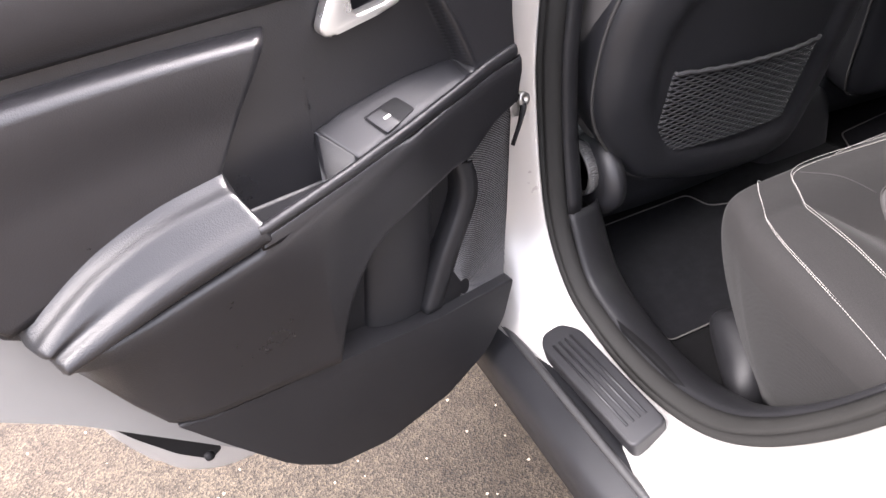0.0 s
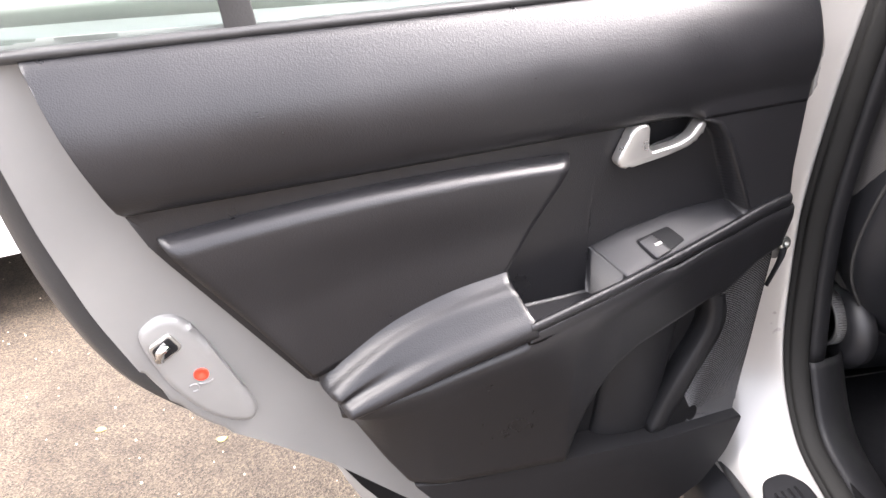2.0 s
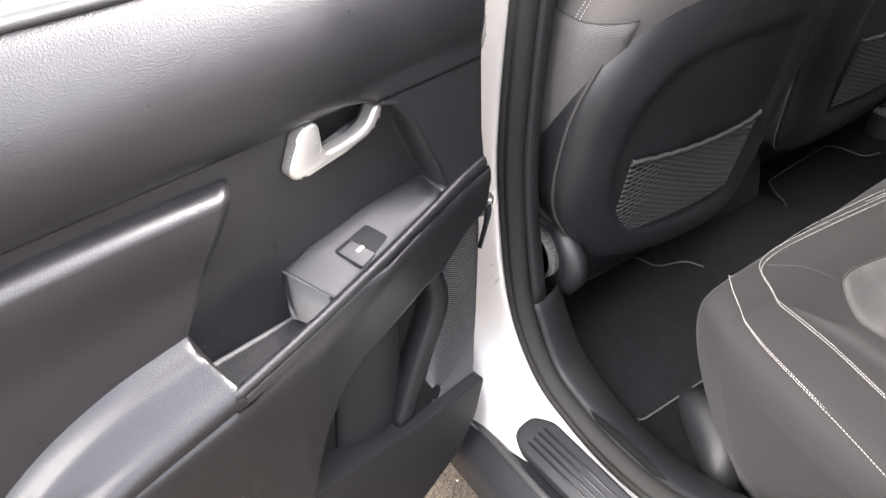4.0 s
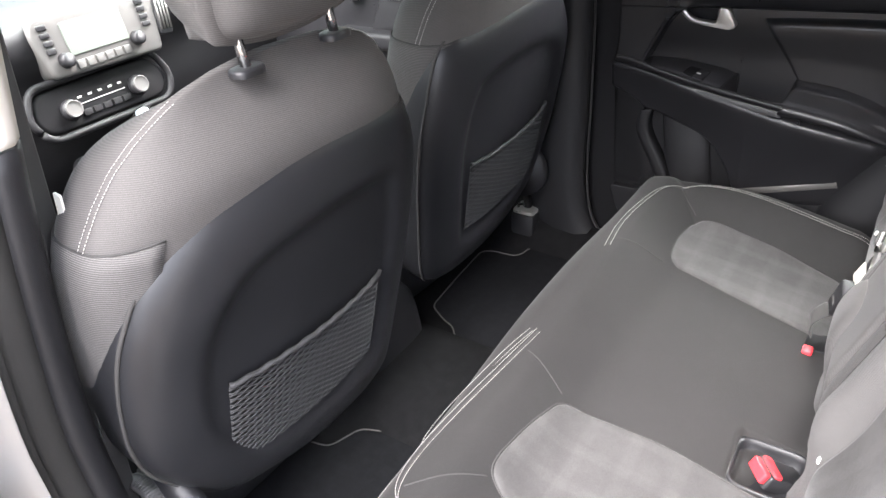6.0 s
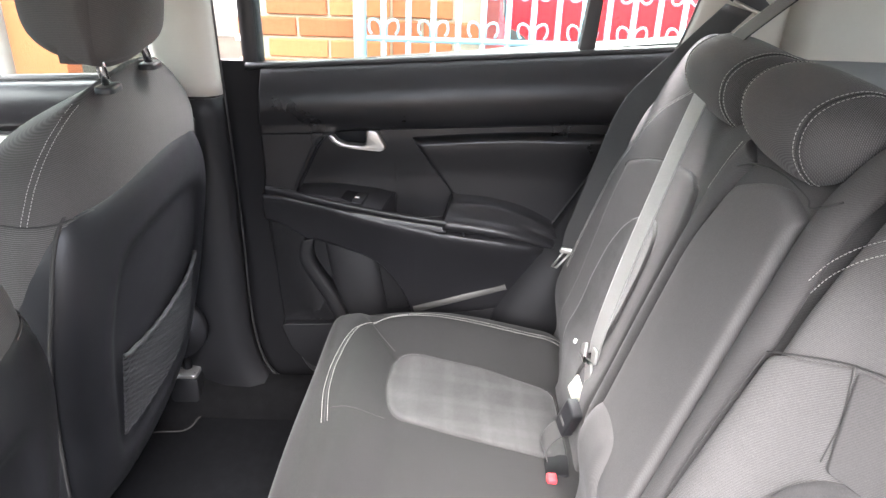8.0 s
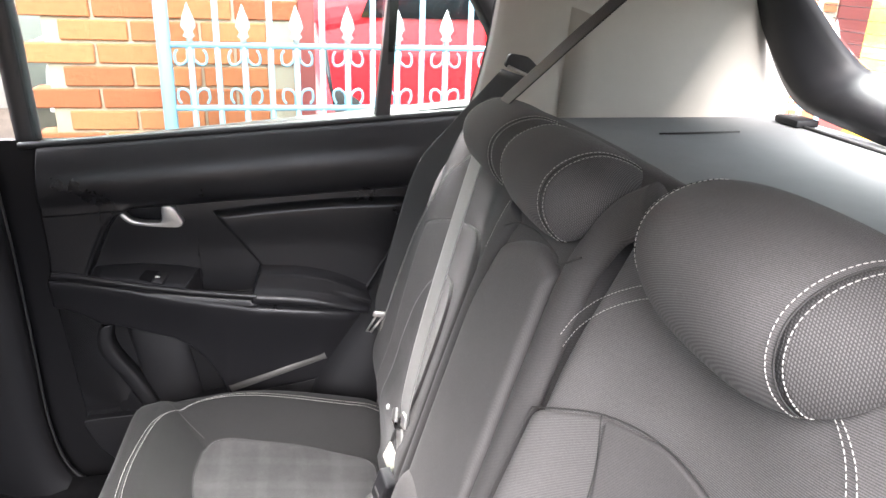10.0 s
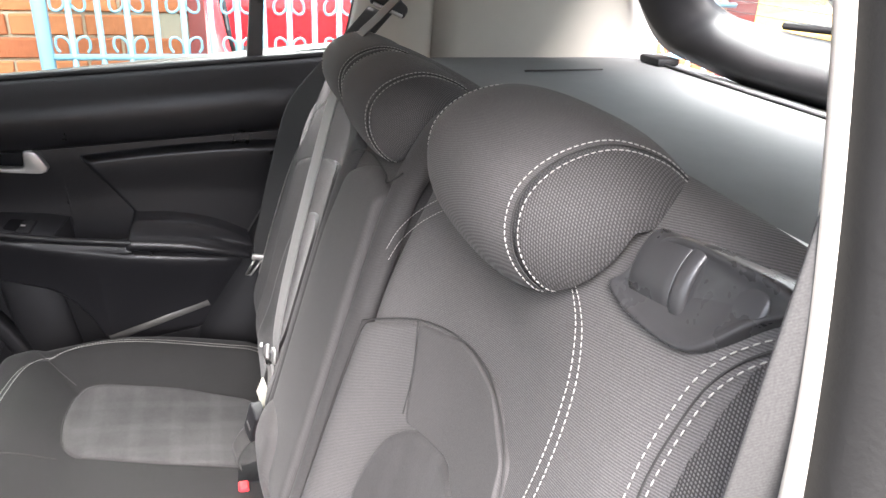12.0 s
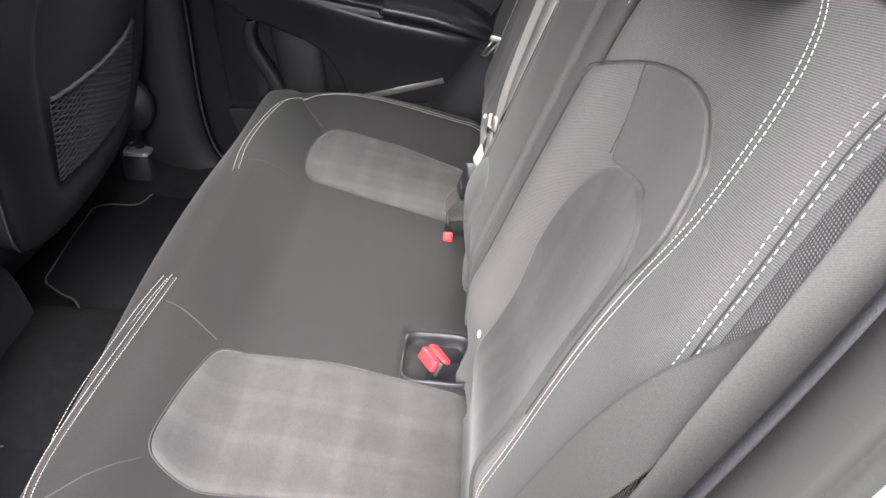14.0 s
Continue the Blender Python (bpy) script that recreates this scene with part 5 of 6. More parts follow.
# near pad's cloth, darkened for the weaker light on the far seat
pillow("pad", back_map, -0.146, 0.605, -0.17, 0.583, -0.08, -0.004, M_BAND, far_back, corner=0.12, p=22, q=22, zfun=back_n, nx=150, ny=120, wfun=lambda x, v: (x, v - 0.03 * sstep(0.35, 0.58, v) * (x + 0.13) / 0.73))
far_panels(far_back)
pillow("armrest", back_map, -0.100, 0.086, -0.13, 0.458, -0.03, 0.012, M_FRONTCLOTH, far_back, "fold-down centre armrest pad", corner=0.2, p=24, q=38, nx=44, ny=70, root=0.32, zfun=lambda x, v: -foot_in(v), wfun=lambda x, v: (x - 0.032 * sstep(0.30, 0.46, v) * (0.5 + x / 0.19), v - 0.16 * max(0.0, x + 0.03) * sstep(0.34, 0.45, v)))
for xs, r in ((((-0.124, -0.10), (-0.124, 0.1), (-0.124, 0.25), (-0.124, 0.37), (-0.124, 0.435), (-0.130, 0.480), (-0.150, 0.525), (-0.19, 0.555)), 0.0235), (((0.110, -0.10), (0.113, 0.1), (0.112, 0.25), (0.104, 0.37), (0.090, 0.425), (0.072, 0.462)), 0.019)):
    line = spline(xs, 10)
    tube("armrest_welt", [back_map(x, v, -0.004 + 0.5 * back_n(x, v) - 0.5 * foot_in(v)) for x, v in line], r, M_BAND, far_back, "fine cloth roll beside the armrest", sides=16, flat=0.6, up=tuple(BN))
tube("seam", [back_map(x, v, 0.0075) for x, v in spline([(0.066, 0.440), (0.03, 0.456), (-0.03, 0.466), (-0.09, 0.464), (-0.105, 0.459), (-0.142, 0.481)], 8)], 0.0011, M_SEAM, far_back, "dark seam", sides=6)
pillow("fold_flap", back_map, -0.03, 0.103, -0.14, 0.088, -0.04, 0.024, M_FRONTCLOTH, far_back, "loose cloth fold at the armrest foot", corner=0.5, p=6, q=8, nx=24, ny=24, zfun=lambda x, v: -foot_in(v))

# release latch on the near shoulder
latch = thing("backrest_latch", "black plastic backrest release latch on the seat shoulder", "seat latch")
lm = lambda x, v, n: back_map(*shoulder(x, v), n - roll_back(v))
plate = spline([(-0.488, 0.535), (-0.510, 0.529), (-0.545, 0.530), (-0.564, 0.535), (-0.576, 0.546), (-0.590, 0.565), (-0.604, 0.580), (-0.590, 0.586), (-0.560, 0.585), (-0.524, 0.580), (-0.507, 0.566), (-0.496, 0.545)], 5, closed=True)
PC = plate.mean(0)
rings = []
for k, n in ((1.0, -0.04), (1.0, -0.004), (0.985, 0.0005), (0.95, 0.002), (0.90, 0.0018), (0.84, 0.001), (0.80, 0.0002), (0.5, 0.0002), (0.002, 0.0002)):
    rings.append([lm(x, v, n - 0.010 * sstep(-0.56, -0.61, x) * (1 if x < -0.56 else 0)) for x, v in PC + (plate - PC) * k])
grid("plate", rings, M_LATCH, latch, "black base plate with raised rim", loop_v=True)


def barrel(name, label, mat, stations):
    """A half round lying along the seat's width: stations are (x, radius, height)."""
    rows = []
    for x, r, h in stations:
        rows.append([lm(x, 0.5585 + (-0.511 - x) * 0.16 - r * math.cos(w), -0.006 + 0.52 * h * math.sin(w) ** 0.8) for w in np.linspace(0, math.pi, 26)])
    return grid(name, rows, mat, latch, label, caps=True)


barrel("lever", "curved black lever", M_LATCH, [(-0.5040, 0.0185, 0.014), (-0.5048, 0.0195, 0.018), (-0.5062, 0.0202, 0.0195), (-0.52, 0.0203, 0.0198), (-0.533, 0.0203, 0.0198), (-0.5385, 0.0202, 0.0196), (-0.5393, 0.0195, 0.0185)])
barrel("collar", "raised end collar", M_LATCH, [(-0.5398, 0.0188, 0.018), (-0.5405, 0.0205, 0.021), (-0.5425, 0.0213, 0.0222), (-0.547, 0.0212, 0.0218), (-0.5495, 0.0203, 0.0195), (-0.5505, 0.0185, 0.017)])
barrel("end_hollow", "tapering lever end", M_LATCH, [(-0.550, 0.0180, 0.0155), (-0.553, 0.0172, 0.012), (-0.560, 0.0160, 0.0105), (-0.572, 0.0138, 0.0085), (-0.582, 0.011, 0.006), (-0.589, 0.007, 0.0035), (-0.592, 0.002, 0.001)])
slab("finger_slot", rounded([(-0.5165, 0.5705), (-0.5350, 0.5735), (-0.5360, 0.5795), (-0.5175, 0.5765)], 0.0028), lm, -0.008, -0.0003, M_DARK, latch, "dark finger slot", bevel=0.001)

# ---------------------------------------------------------------- rear headrests
HP = spline([(-0.048, 1.308), (-0.026, 1.325), (-0.014, 1.352), (-0.018, 1.382), (-0.042, 1.404), (-0.080, 1.413), (-0.120, 1.402), (-0.148, 1.382), (-0.152, 1.374), (-0.135, 1.372), (-0.105, 1.372), (-0.082, 1.355), (-0.066, 1.328)], 5, closed=True)


def rear_headrest(xc, hw, dy, dz, sc, ex, cut, label):
    h = thing("headrest", label, "headrest", group="rear headrests")
    c = HP.mean(0)

    def loop(s, grow=0.0, out=0.0):
        k = max(0.03, (1 - abs(s) ** ex) ** 0.5) * sc + grow
        return [(xc + hw * s + out, c[0] + (y - c[0]) * k + dy, c[1] + (z - c[1]) * k + dz) for y, z in HP]

    grid("pad", [loop(s) for s in np.sin(np.linspace(-math.pi / 2, math.pi / 2, 30))], M_HEAD, h, "rounded cloth pad", loop_v=True, caps=True)
    for s in (-1, 1):
        ring = loop(s * cut, 0.012)[:46]
        for off in (-0.035, 0.035):
            stitch("stitching", loop(s * (cut + off), 0.012)[:46], M_THREAD, h, "row of white stitching")
        tube("seam", ring, 0.0005, M_SEAM, h, "dark seam", sides=6)
        a0 = math.asin(cut)
        grid("side_panel", [loop(s * t, 0.0004 + 0.003 * sstep(cut, cut + 0.2, t), s * 0.0006) for t in np.sin(np.linspace(a0, math.pi / 2, 12))], M_HEADSIDE, h, "fine mesh side panel", loop_v=True, caps=True)
    return h


rear_headrest(-0.346, 0.122, -0.019, -0.006, 1.10, 2.8, 0.70, "low dark grey headrest beside the backrest latch")
rear_headrest(-0.004, 0.117, -0.007, -0.031, 0.963, 3.4, 0.62, "low dark grey middle headrest")
rear_headrest(0.249, 0.125, -0.024, -0.044, 0.969, 4.0, 0.62, "low dark grey headrest under the seat belt")

# ---------------------------------------------------------------- front seats
SD = np.array((0, -0.1789, 0.9839))
SN = np.array((0, -0.9839, -0.1789))


def front_seat():
    """The front passenger seat seen from behind."""
    seat = thing("bucket_seat", "front car seat with black back shell and net pocket", "car seat", group="front seats")
    m = frame_map((-0.358, 0.76, 0.80), (1, 0, 0), SD, SN)

    vs = np.array((-0.15, -0.14, -0.10, 0.0, 0.12, 0.2, 0.27, 0.313, 0.351, 0.385, 0.41, 0.43, 0.445, 0.455, 0.459))
    ws = np.array((0.12, 0.17, 0.235, 0.288, 0.298, 0.298, 0.294, 0.286, 0.268, 0.246, 0.222, 0.192, 0.152, 0.095, 0.02))
    wo = np.array((0.12, 0.17, 0.235, 0.275, 0.282, 0.283, 0.276, 0.262, 0.238, 0.212, 0.184, 0.152, 0.120, 0.080, 0.02))

    def skin(v, w, grow=0.0):
        """A point of the backrest's skin at height v, at angle w round it: 0 is the outer side, a quarter turn the rear."""
        W = np.interp(v, vs, ws if math.cos(w) > 0 else wo) + grow
        top = sstep(0.33, 0.459, v)
        rear, front = -0.006 - 0.058 * top ** 1.5, -0.185 + 0.11 * top ** 1.5
        mid, half = (rear + front) / 2, (rear - front) / 2 + grow
        c, q = math.cos(w), math.sin(w)
        return m(W * math.copysign(abs(c) ** 0.62, c), v, mid + half * math.copysign(abs(q) ** 0.75, q))

    vv = np.concatenate([np.linspace(-0.15, 0.33, 30), 0.459 - 0.129 * (1 - np.linspace(0, 1, 22)[1:]) ** 2])
    grid("backrest", [[skin(v, w) for w in 2 * math.pi * np.arange(64) / 64] for v in vv], M_SEATCLOTH, seat, "dark cloth backrest", loop_v=True, caps=True)
    # ribbed lower sides, below a sewn seam
    for s in (0.0, math.pi):
        flip = 1 if s == 0.0 else -1
        rows = []
        for t in np.linspace(0, 1, 22):
            rows.append([skin(-0.14 + (0.296 + 0.022 * j / 17 + 0.14) * t, s + flip * (-0.9 + 1.75 * j / 17), 0.0015) for j in range(18)])
        grid("side_bolster", rows, M_RIBSIDE, seat, "ribbed dark cloth side bolster", thick=0.002)
        tube("seam", rows[-1], 0.0015, M_SEAM, seat, "dark seam", sides=6)
        line = [skin(v, s + flip * 0.10, 0.001) for v in np.linspace(0.305, 0.44, 22)]
        stitch("stitching", line, M_THREAD, seat, "double row of white stitching", lines=(-0.004, 0.004), side=SN)
        if s == 0.0:
            continue
        box_at = skin(0.335, s - flip * 0.25, 0.002)
        slab("side_tag", rounded([(-0.018, -0.006), (0.018, -0.006), (0.018, 0.006), (-0.018, 0.006)], 0.002), frame_map(box_at, SD, SN, (flip, 0, 0)), -0.001, 0.0015, M_WHITE, seat, "small pale side tag", bevel=0)
    # moulded rear shell
    sh = [(-0.10, 0.342), (0.0, 0.350), (0.11, 0.347), (0.20, 0.336), (0.258, 0.316), (0.286, 0.27), (0.299, 0.20), (0.303, 0.12), (0.296, 0.03), (0.286, -0.04), (0.272, -0.13), (0.258, -0.20), (0.232, -0.236), (0.15, -0.242), (0.0, -0.222), (-0.09, -0.198), (-0.165, -0.172), (-0.205, -0.135), (-0.240, -0.085), (-0.270, -0.03), (-0.284, 0.03), (-0.285, 0.10), (-0.278, 0.167), (-0.260, 0.222), (-0.221, 0.282), (-0.165, 0.325)]
    ol = spline(sh, 4, closed=True)
    c = np.array((0.0, 0.04))
    rings = []
    for k, n in ((0.99, -0.09), (1.003, -0.045), (1.004, -0.022), (0.996, -0.009), (0.98, 0.0), (0.955, 0.007), (0.92, 0.0125), (0.87, 0.0165), (0.80, 0.019), (0.74, 0.0195), (0.70, 0.0175), (0.67, 0.0125), (0.64, 0.0085), (0.61, 0.0075), (0.5, 0.0075), (0.35, 0.008), (0.2, 0.008), (0.01, 0.008)):
        rings.append([m(u, v, n - 0.03 * (u / 0.3) ** 2 - 0.012 * sstep(0.2, 0.36, v)) for u, v in c + (ol - c) * k])
    grid("back_shell", rings, M_SHELL, seat, "black moulded back shell", loop_v=True)
    tube("shell_edge", [m(u, v, -0.012 - 0.03 * (u / 0.3) ** 2 - 0.012 * sstep(0.2, 0.36, v)) for u, v in np.vstack([ol, ol[:1]]) * 1.004], 0.003, M_SEAM, seat, "dark gap round the shell", sides=6)
    # net pocket
    n0 = 0.012
    corners = np.array([(-0.160, 0.066), (0.172, 0.047), (0.158, -0.122), (-0.165, -0.104)])

    def net_p(s, t):
        a = corners[0] * (1 - s) + corners[1] * s
        b = corners[3] * (1 - s) + corners[2] * s
        u, v = a * (1 - t) + b * t
        return m(u, v, n0 + 0.010 * (math.sin(math.pi * s) ** 0.5) * (1 - 0.6 * t) - 0.03 * (u / 0.3) ** 2)

    strands = []
    for k in range(30):
        t = (k + 0.5) / 30
        strands.append(tube_data([net_p(s, np.clip(t + 0.011 * math.sin(26 * math.pi * s + (k % 2) * math.pi), 0, 1)) for s in np.linspace(0, 1, 80)], 0.0017, 4))
    pocket = many("net_pocket", strands, M_NET, seat, "black elastic net pocket")
    tube("net_hem", [net_p(s, -0.02 + 0.008 * math.sin(60 * s)) + SN * 0.002 for s in np.linspace(0, 1, 60)], 0.0042, M_NET, seat, "gathered net hem", sides=6)
    # black sheet over the shell, put in for the pocket's shade
    grid("net_shade", [[net_p(s, t) - SN * 0.006 for t in np.linspace(0, 1, 8)] for s in np.linspace(0, 1, 10)], M_DARK, seat, "black sheet for the shade behind the net")
    # cushion of the seat, seen under and beside the backrest
    sq = pillow("seat_cushion", XYZ, -0.635, -0.085, 0.87, 1.32, 0.50, 0.70, M_SHELL, seat, "dark seat cushion", corner=0.3, p=10, q=10, nx=30, ny=30)
    box("rail", (-0.56, 0.95, 0.415), (-0.52, 1.3, 0.445), M_DARK, seat, "dark seat rail")
    box("rail", (-0.20, 0.95, 0.415), (-0.16, 1.3, 0.445), M_DARK, seat, "dark seat rail")
    box("base", (-0.58, 0.96, 0.46), (-0.14, 1.28, 0.53), M_DARK, seat, "dark seat frame", bevel=0.02)
    # recline wheel on the outer side
    lathe("recliner_cover", [(0.0, 0.0), (0.075, 0.0), (0.078, -0.02), (0.06, -0.035), (0.052, -0.036), (0.0, -0.03)], (-0.575, 0.84, 0.645), (1, 0, 0), M_GLOSSY, seat, "black recliner cover", sides=32)
    wheel = lathe("recline_wheel", [(0.046, -0.030), (0.052, -0.032), (0.053, -0.036), (0.053, -0.054), (0.0515, -0.058), (0.0475, -0.058), (0.046, -0.054), (0.046, -0.040)], (-0.572, 0.858, 0.660), (1, 0, 0), M_RADIO, seat, "grey knurled recline wheel", sides=32)
    lathe("wheel_face", [(0.0, -0.04), (0.030, -0.04), (0.0462, -0.046), (0.0462, -0.03)], (-0.572, 0.858, 0.660), (1, 0, 0), M_DARK, wheel, "black sunk wheel face", sides=32)
    kn = []
    for w in np.linspace(0, 2 * math.pi, 70)[:-1]:
        y, z = 0.858 + 0.0528 * math.cos(w), 0.660 + 0.0528 * math.sin(w)
        kn.append(tube_data([(-0.608, y, z), (-0.626, y, z)], 0.0017, 4))
    many("knurl", kn, M_RADIO, wheel, "fine knurling")
    lathe("bolt", [(0.0, 0.0), (0.007, 0.0), (0.006, -0.004), (0.0, -0.005)], (-0.622, 0.81, 0.585), (1, 0, 0), M_CHROME, seat, "bright bolt head", sides=12)
    # headrest on two chrome posts
    hm = frame_map((-0.325, 0.700, 1.378), (1, 0, 0), (0, -0.10, 0.995), (0, -0.995, -0.10))
    pillow("headrest_front", hm, -0.130, 0.130, -0.105, 0.13, -0.02, -0.135, M_SEATCLOTH, seat, "cloth headrest front", corner=0.5, p=5, q=5, nx=32, ny=28)
    pillow("headrest_rear", hm, -0.120, 0.120, -0.105, 0.12, -0.065, 0.012, M_SEATCLOTH, seat, "dark cloth headrest rear", corner=0.4, p=6, q=7, nx=32, ny=28)
    stitch("stitching", [hm(0.131 * math.cos(w), 0.01 + 0.115 * math.sin(w), -0.035) for w in np.linspace(math.pi * 0.9, math.pi * 1.55, 24)], M_THREAD, seat, "white stitching", lines=(-0.003, 0.003), side=SN)
    for x in (-0.400, -0.246):
        tube("headrest_post", [(x, 0.728, 1.252), (x, 0.735, 1.29), (x, 0.748, 1.34)], 0.0065, M_CHROME, seat, "chrome headrest post", sides=12)
        slab("post_sleeve", rounded([(x - 0.022, 0.714), (x + 0.022, 0.714), (x + 0.022, 0.742), (x - 0.022, 0.742)], 0.013), XYZ, 1.250, 1.2590, M_GLOSSY, seat, "black post sleeve", bevel=0.004)
    return seat


near_seat = front_seat()
far_seat = copy_thing(near_seat, Matrix.Translation((0.006, 0.045, 0.02)) @ Matrix.Diagonal((-1, 1, 1, 1)))

# ---------------------------------------------------------------- dashboard and console
dash = thing("dashboard", "dark dashboard with silver-grey radio panel and heater controls", "dashboard")
sec = spline([(2.02, 0.55), (1.86, 0.60), (1.80, 0.72), (1.79, 0.86), (1.80, 0.97), (1.78, 1.05), (1.80, 1.10), (1.88, 1.14), (2.1, 1.15)], 5)
grid("panel", [[(x, y, z) for y, z in sec] for x in np.linspace(-0.72, 0.72, 13)], M_TRIM2, dash, "dark moulded panel", thick=0.01)
dm = frame_map((0.081, 1.765, 1.035), (0.76, 0, 0), (0, 0.25, 0.97), (0, -0.97, 0.25))
radio = slab("radio", rounded([(-0.20, -0.055), (0.20, -0.065), (0.23, 0.06), (0.20, 0.085), (-0.20, 0.085), (-0.22, 0.05)], 0.02), dm, -0.05, 0.012, M_RADIO, dash, "silver-grey radio panel", bevel=0.008)
slab("display", rounded([(-0.12, -0.015), (0.09, -0.015), (0.09, 0.06), (-0.12, 0.06)], 0.004), dm, 0.01, 0.0145, M_SCREEN, radio, "pale display", bevel=0.001)
for x in (-0.145, 0.115):
    lathe("knob", [(0.0, 0.0), (0.018, 0.0), (0.016, 0.018), (0.013, 0.021), (0.0, 0.021)], dm(x, -0.02, 0.012), (0, -0.97, 0.25), M_GLOSSY, radio, "round radio knob", sides=20)
for k in range(6):
    slab("button", rounded([(-0.115 + 0.034 * k, -0.048), (-0.088 + 0.034 * k, -0.048), (-0.088 + 0.034 * k, -0.028), (-0.115 + 0.034 * k, -0.028)], 0.003), dm, 0.01, 0.016, M_RADIO, radio, bevel=0.002, label="radio button")
for k in range(4):
    for x in (-0.19, 0.155):
        slab("button", rounded([(x, 0.0 + 0.018 * k), (x + 0.03, 0.0 + 0.018 * k), (x + 0.03, 0.012 + 0.018 * k), (x, 0.012 + 0.018 * k)], 0.003), dm, 0.01, 0.016, M_GLOSSY, radio, bevel=0.002, label="radio button")
vent = slab("vent", rounded([(0.21, -0.03), (0.26, -0.035), (0.275, 0.06), (0.225, 0.07)], 0.01), dm, -0.01, 0.014, M_GLOSSY, dash, "black air vent", bevel=0.003)
for k in range(4):
    tube("slat", [dm(0.218 + 0.013 * k, -0.02, 0.016), dm(0.231 + 0.013 * k, 0.055, 0.016)], 0.003, M_RADIO, vent, "vent slat", sides=6)
hm2 = frame_map((0.037, 1.745, 0.908), (1, 0, 0), (0, 0.35, 0.94), (0, -0.94, 0.35))
heat = slab("heater_panel", rounded([(-0.16, -0.045), (0.16, -0.045), (0.19, 0.0), (0.16, 0.06), (-0.16, 0.06), (-0.19, 0.0)], 0.03), hm2, -0.05, 0.0, M_DARK, dash, "dark heater panel", bevel=0.01)
tube("rim", [hm2(x, y, 0.002) for x, y in rounded([(-0.17, -0.055), (0.17, -0.055), (0.20, 0.0), (0.17, 0.07), (-0.17, 0.07), (-0.20, 0.0)], 0.03)], 0.009, M_TRIM2, heat, "moulded rim")
for x in (-0.096, 0.094):
    lathe("knob", [(0.0, 0.0), (0.024, 0.0), (0.025, 0.005), (0.021, 0.02), (0.0, 0.021)], hm2(x, 0.0, 0.0), (0, -0.94, 0.35), M_GLOSSY, heat, "round black heater knob", sides=24)
    lathe("ring", [(0.017, 0.019), (0.021, 0.019), (0.0205, 0.024), (0.018, 0.025), (0.0165, 0.022)], hm2(x, 0.0, 0.0), (0, -0.94, 0.35), M_RADIO, heat, "bright knob ring", sides=24)
for k in range(5):
    slab("key", rounded([(-0.07 + 0.028 * k, -0.025), (-0.048 + 0.028 * k, -0.025), (-0.048 + 0.028 * k, -0.01), (-0.07 + 0.028 * k, -0.01)], 0.003), hm2, -0.002, 0.005, M_TRIM2, heat, bevel=0.001, label="heater key")
    slab("mark", [(-0.065 + 0.028 * k, 0.018), (-0.055 + 0.028 * k, 0.018), (-0.055 + 0.028 * k, 0.023), (-0.065 + 0.028 * k, 0.023)], hm2, -0.002, 0.001, M_WHITE, heat, bevel=0, label="white mark")
tube("scale", [hm2(-0.07, 0.005, 0.001), hm2(0.06, 0.005, 0.001)], 0.001, M_WHITE, heat, "white scale line", sides=4)
console = thing("centre_console", "dark centre console between the front seats", "console")
pillow("body", XYZ, -0.115, 0.125, 0.93, 1.80, 0.42, 0.68, M_TRIM2, console, "dark moulded console", corner=0.1, p=14, q=30, nx=24, ny=24, zfun=lambda x, y: 0.12 * sstep(1.35, 1.75, y))
pillow("bin_lid", XYZ, -0.09, 0.10, 0.95, 1.22, 0.66, 0.735, M_TRIM, console, "black padded bin lid", corner=0.3, p=8, q=10, nx=20, ny=20)
pillow("rear_end", XYZ, -0.105, 0.115, 0.865, 1.0, 0.42, 0.62, M_TRIM2, console, "rounded rear end", corner=0.5, p=6, q=5, nx=20, ny=20)
gear = thing("gear_lever", "gear lever with chrome-topped knob and pale gaiter ring", "gear lever")
lathe("knob", [(0.0, 0.0), (0.010, 0.0), (0.016, 0.02), (0.024, 0.045), (0.024, 0.065), (0.018, 0.08), (0.0, 0.085)], (-0.035, 1.5, 0.865), (0, -0.05, 1), M_CHROME, gear, "chrome and black knob", sides=20)
tube("stick", [(-0.036, 1.505, 0.74), (-0.035, 1.50, 0.87)], 0.009, M_CHROME, gear, "chrome stick")
lathe("gaiter", [(0.0, 0.0), (0.06, 0.0), (0.055, 0.02), (0.035, 0.045), (0.018, 0.08), (0.012, 0.10)], (-0.036, 1.505, 0.69), (0, 0, 1), M_DARK, gear, "black gaiter", sides=20)
lathe("ring", [(0.055, 0.0), (0.078, 0.0), (0.078, 0.012), (0.070, 0.018), (0.056, 0.012)], (-0.085, 1.47, 0.79), (0, -0.2, 1), M_SILVER, gear, "pale gaiter ring", sides=28)

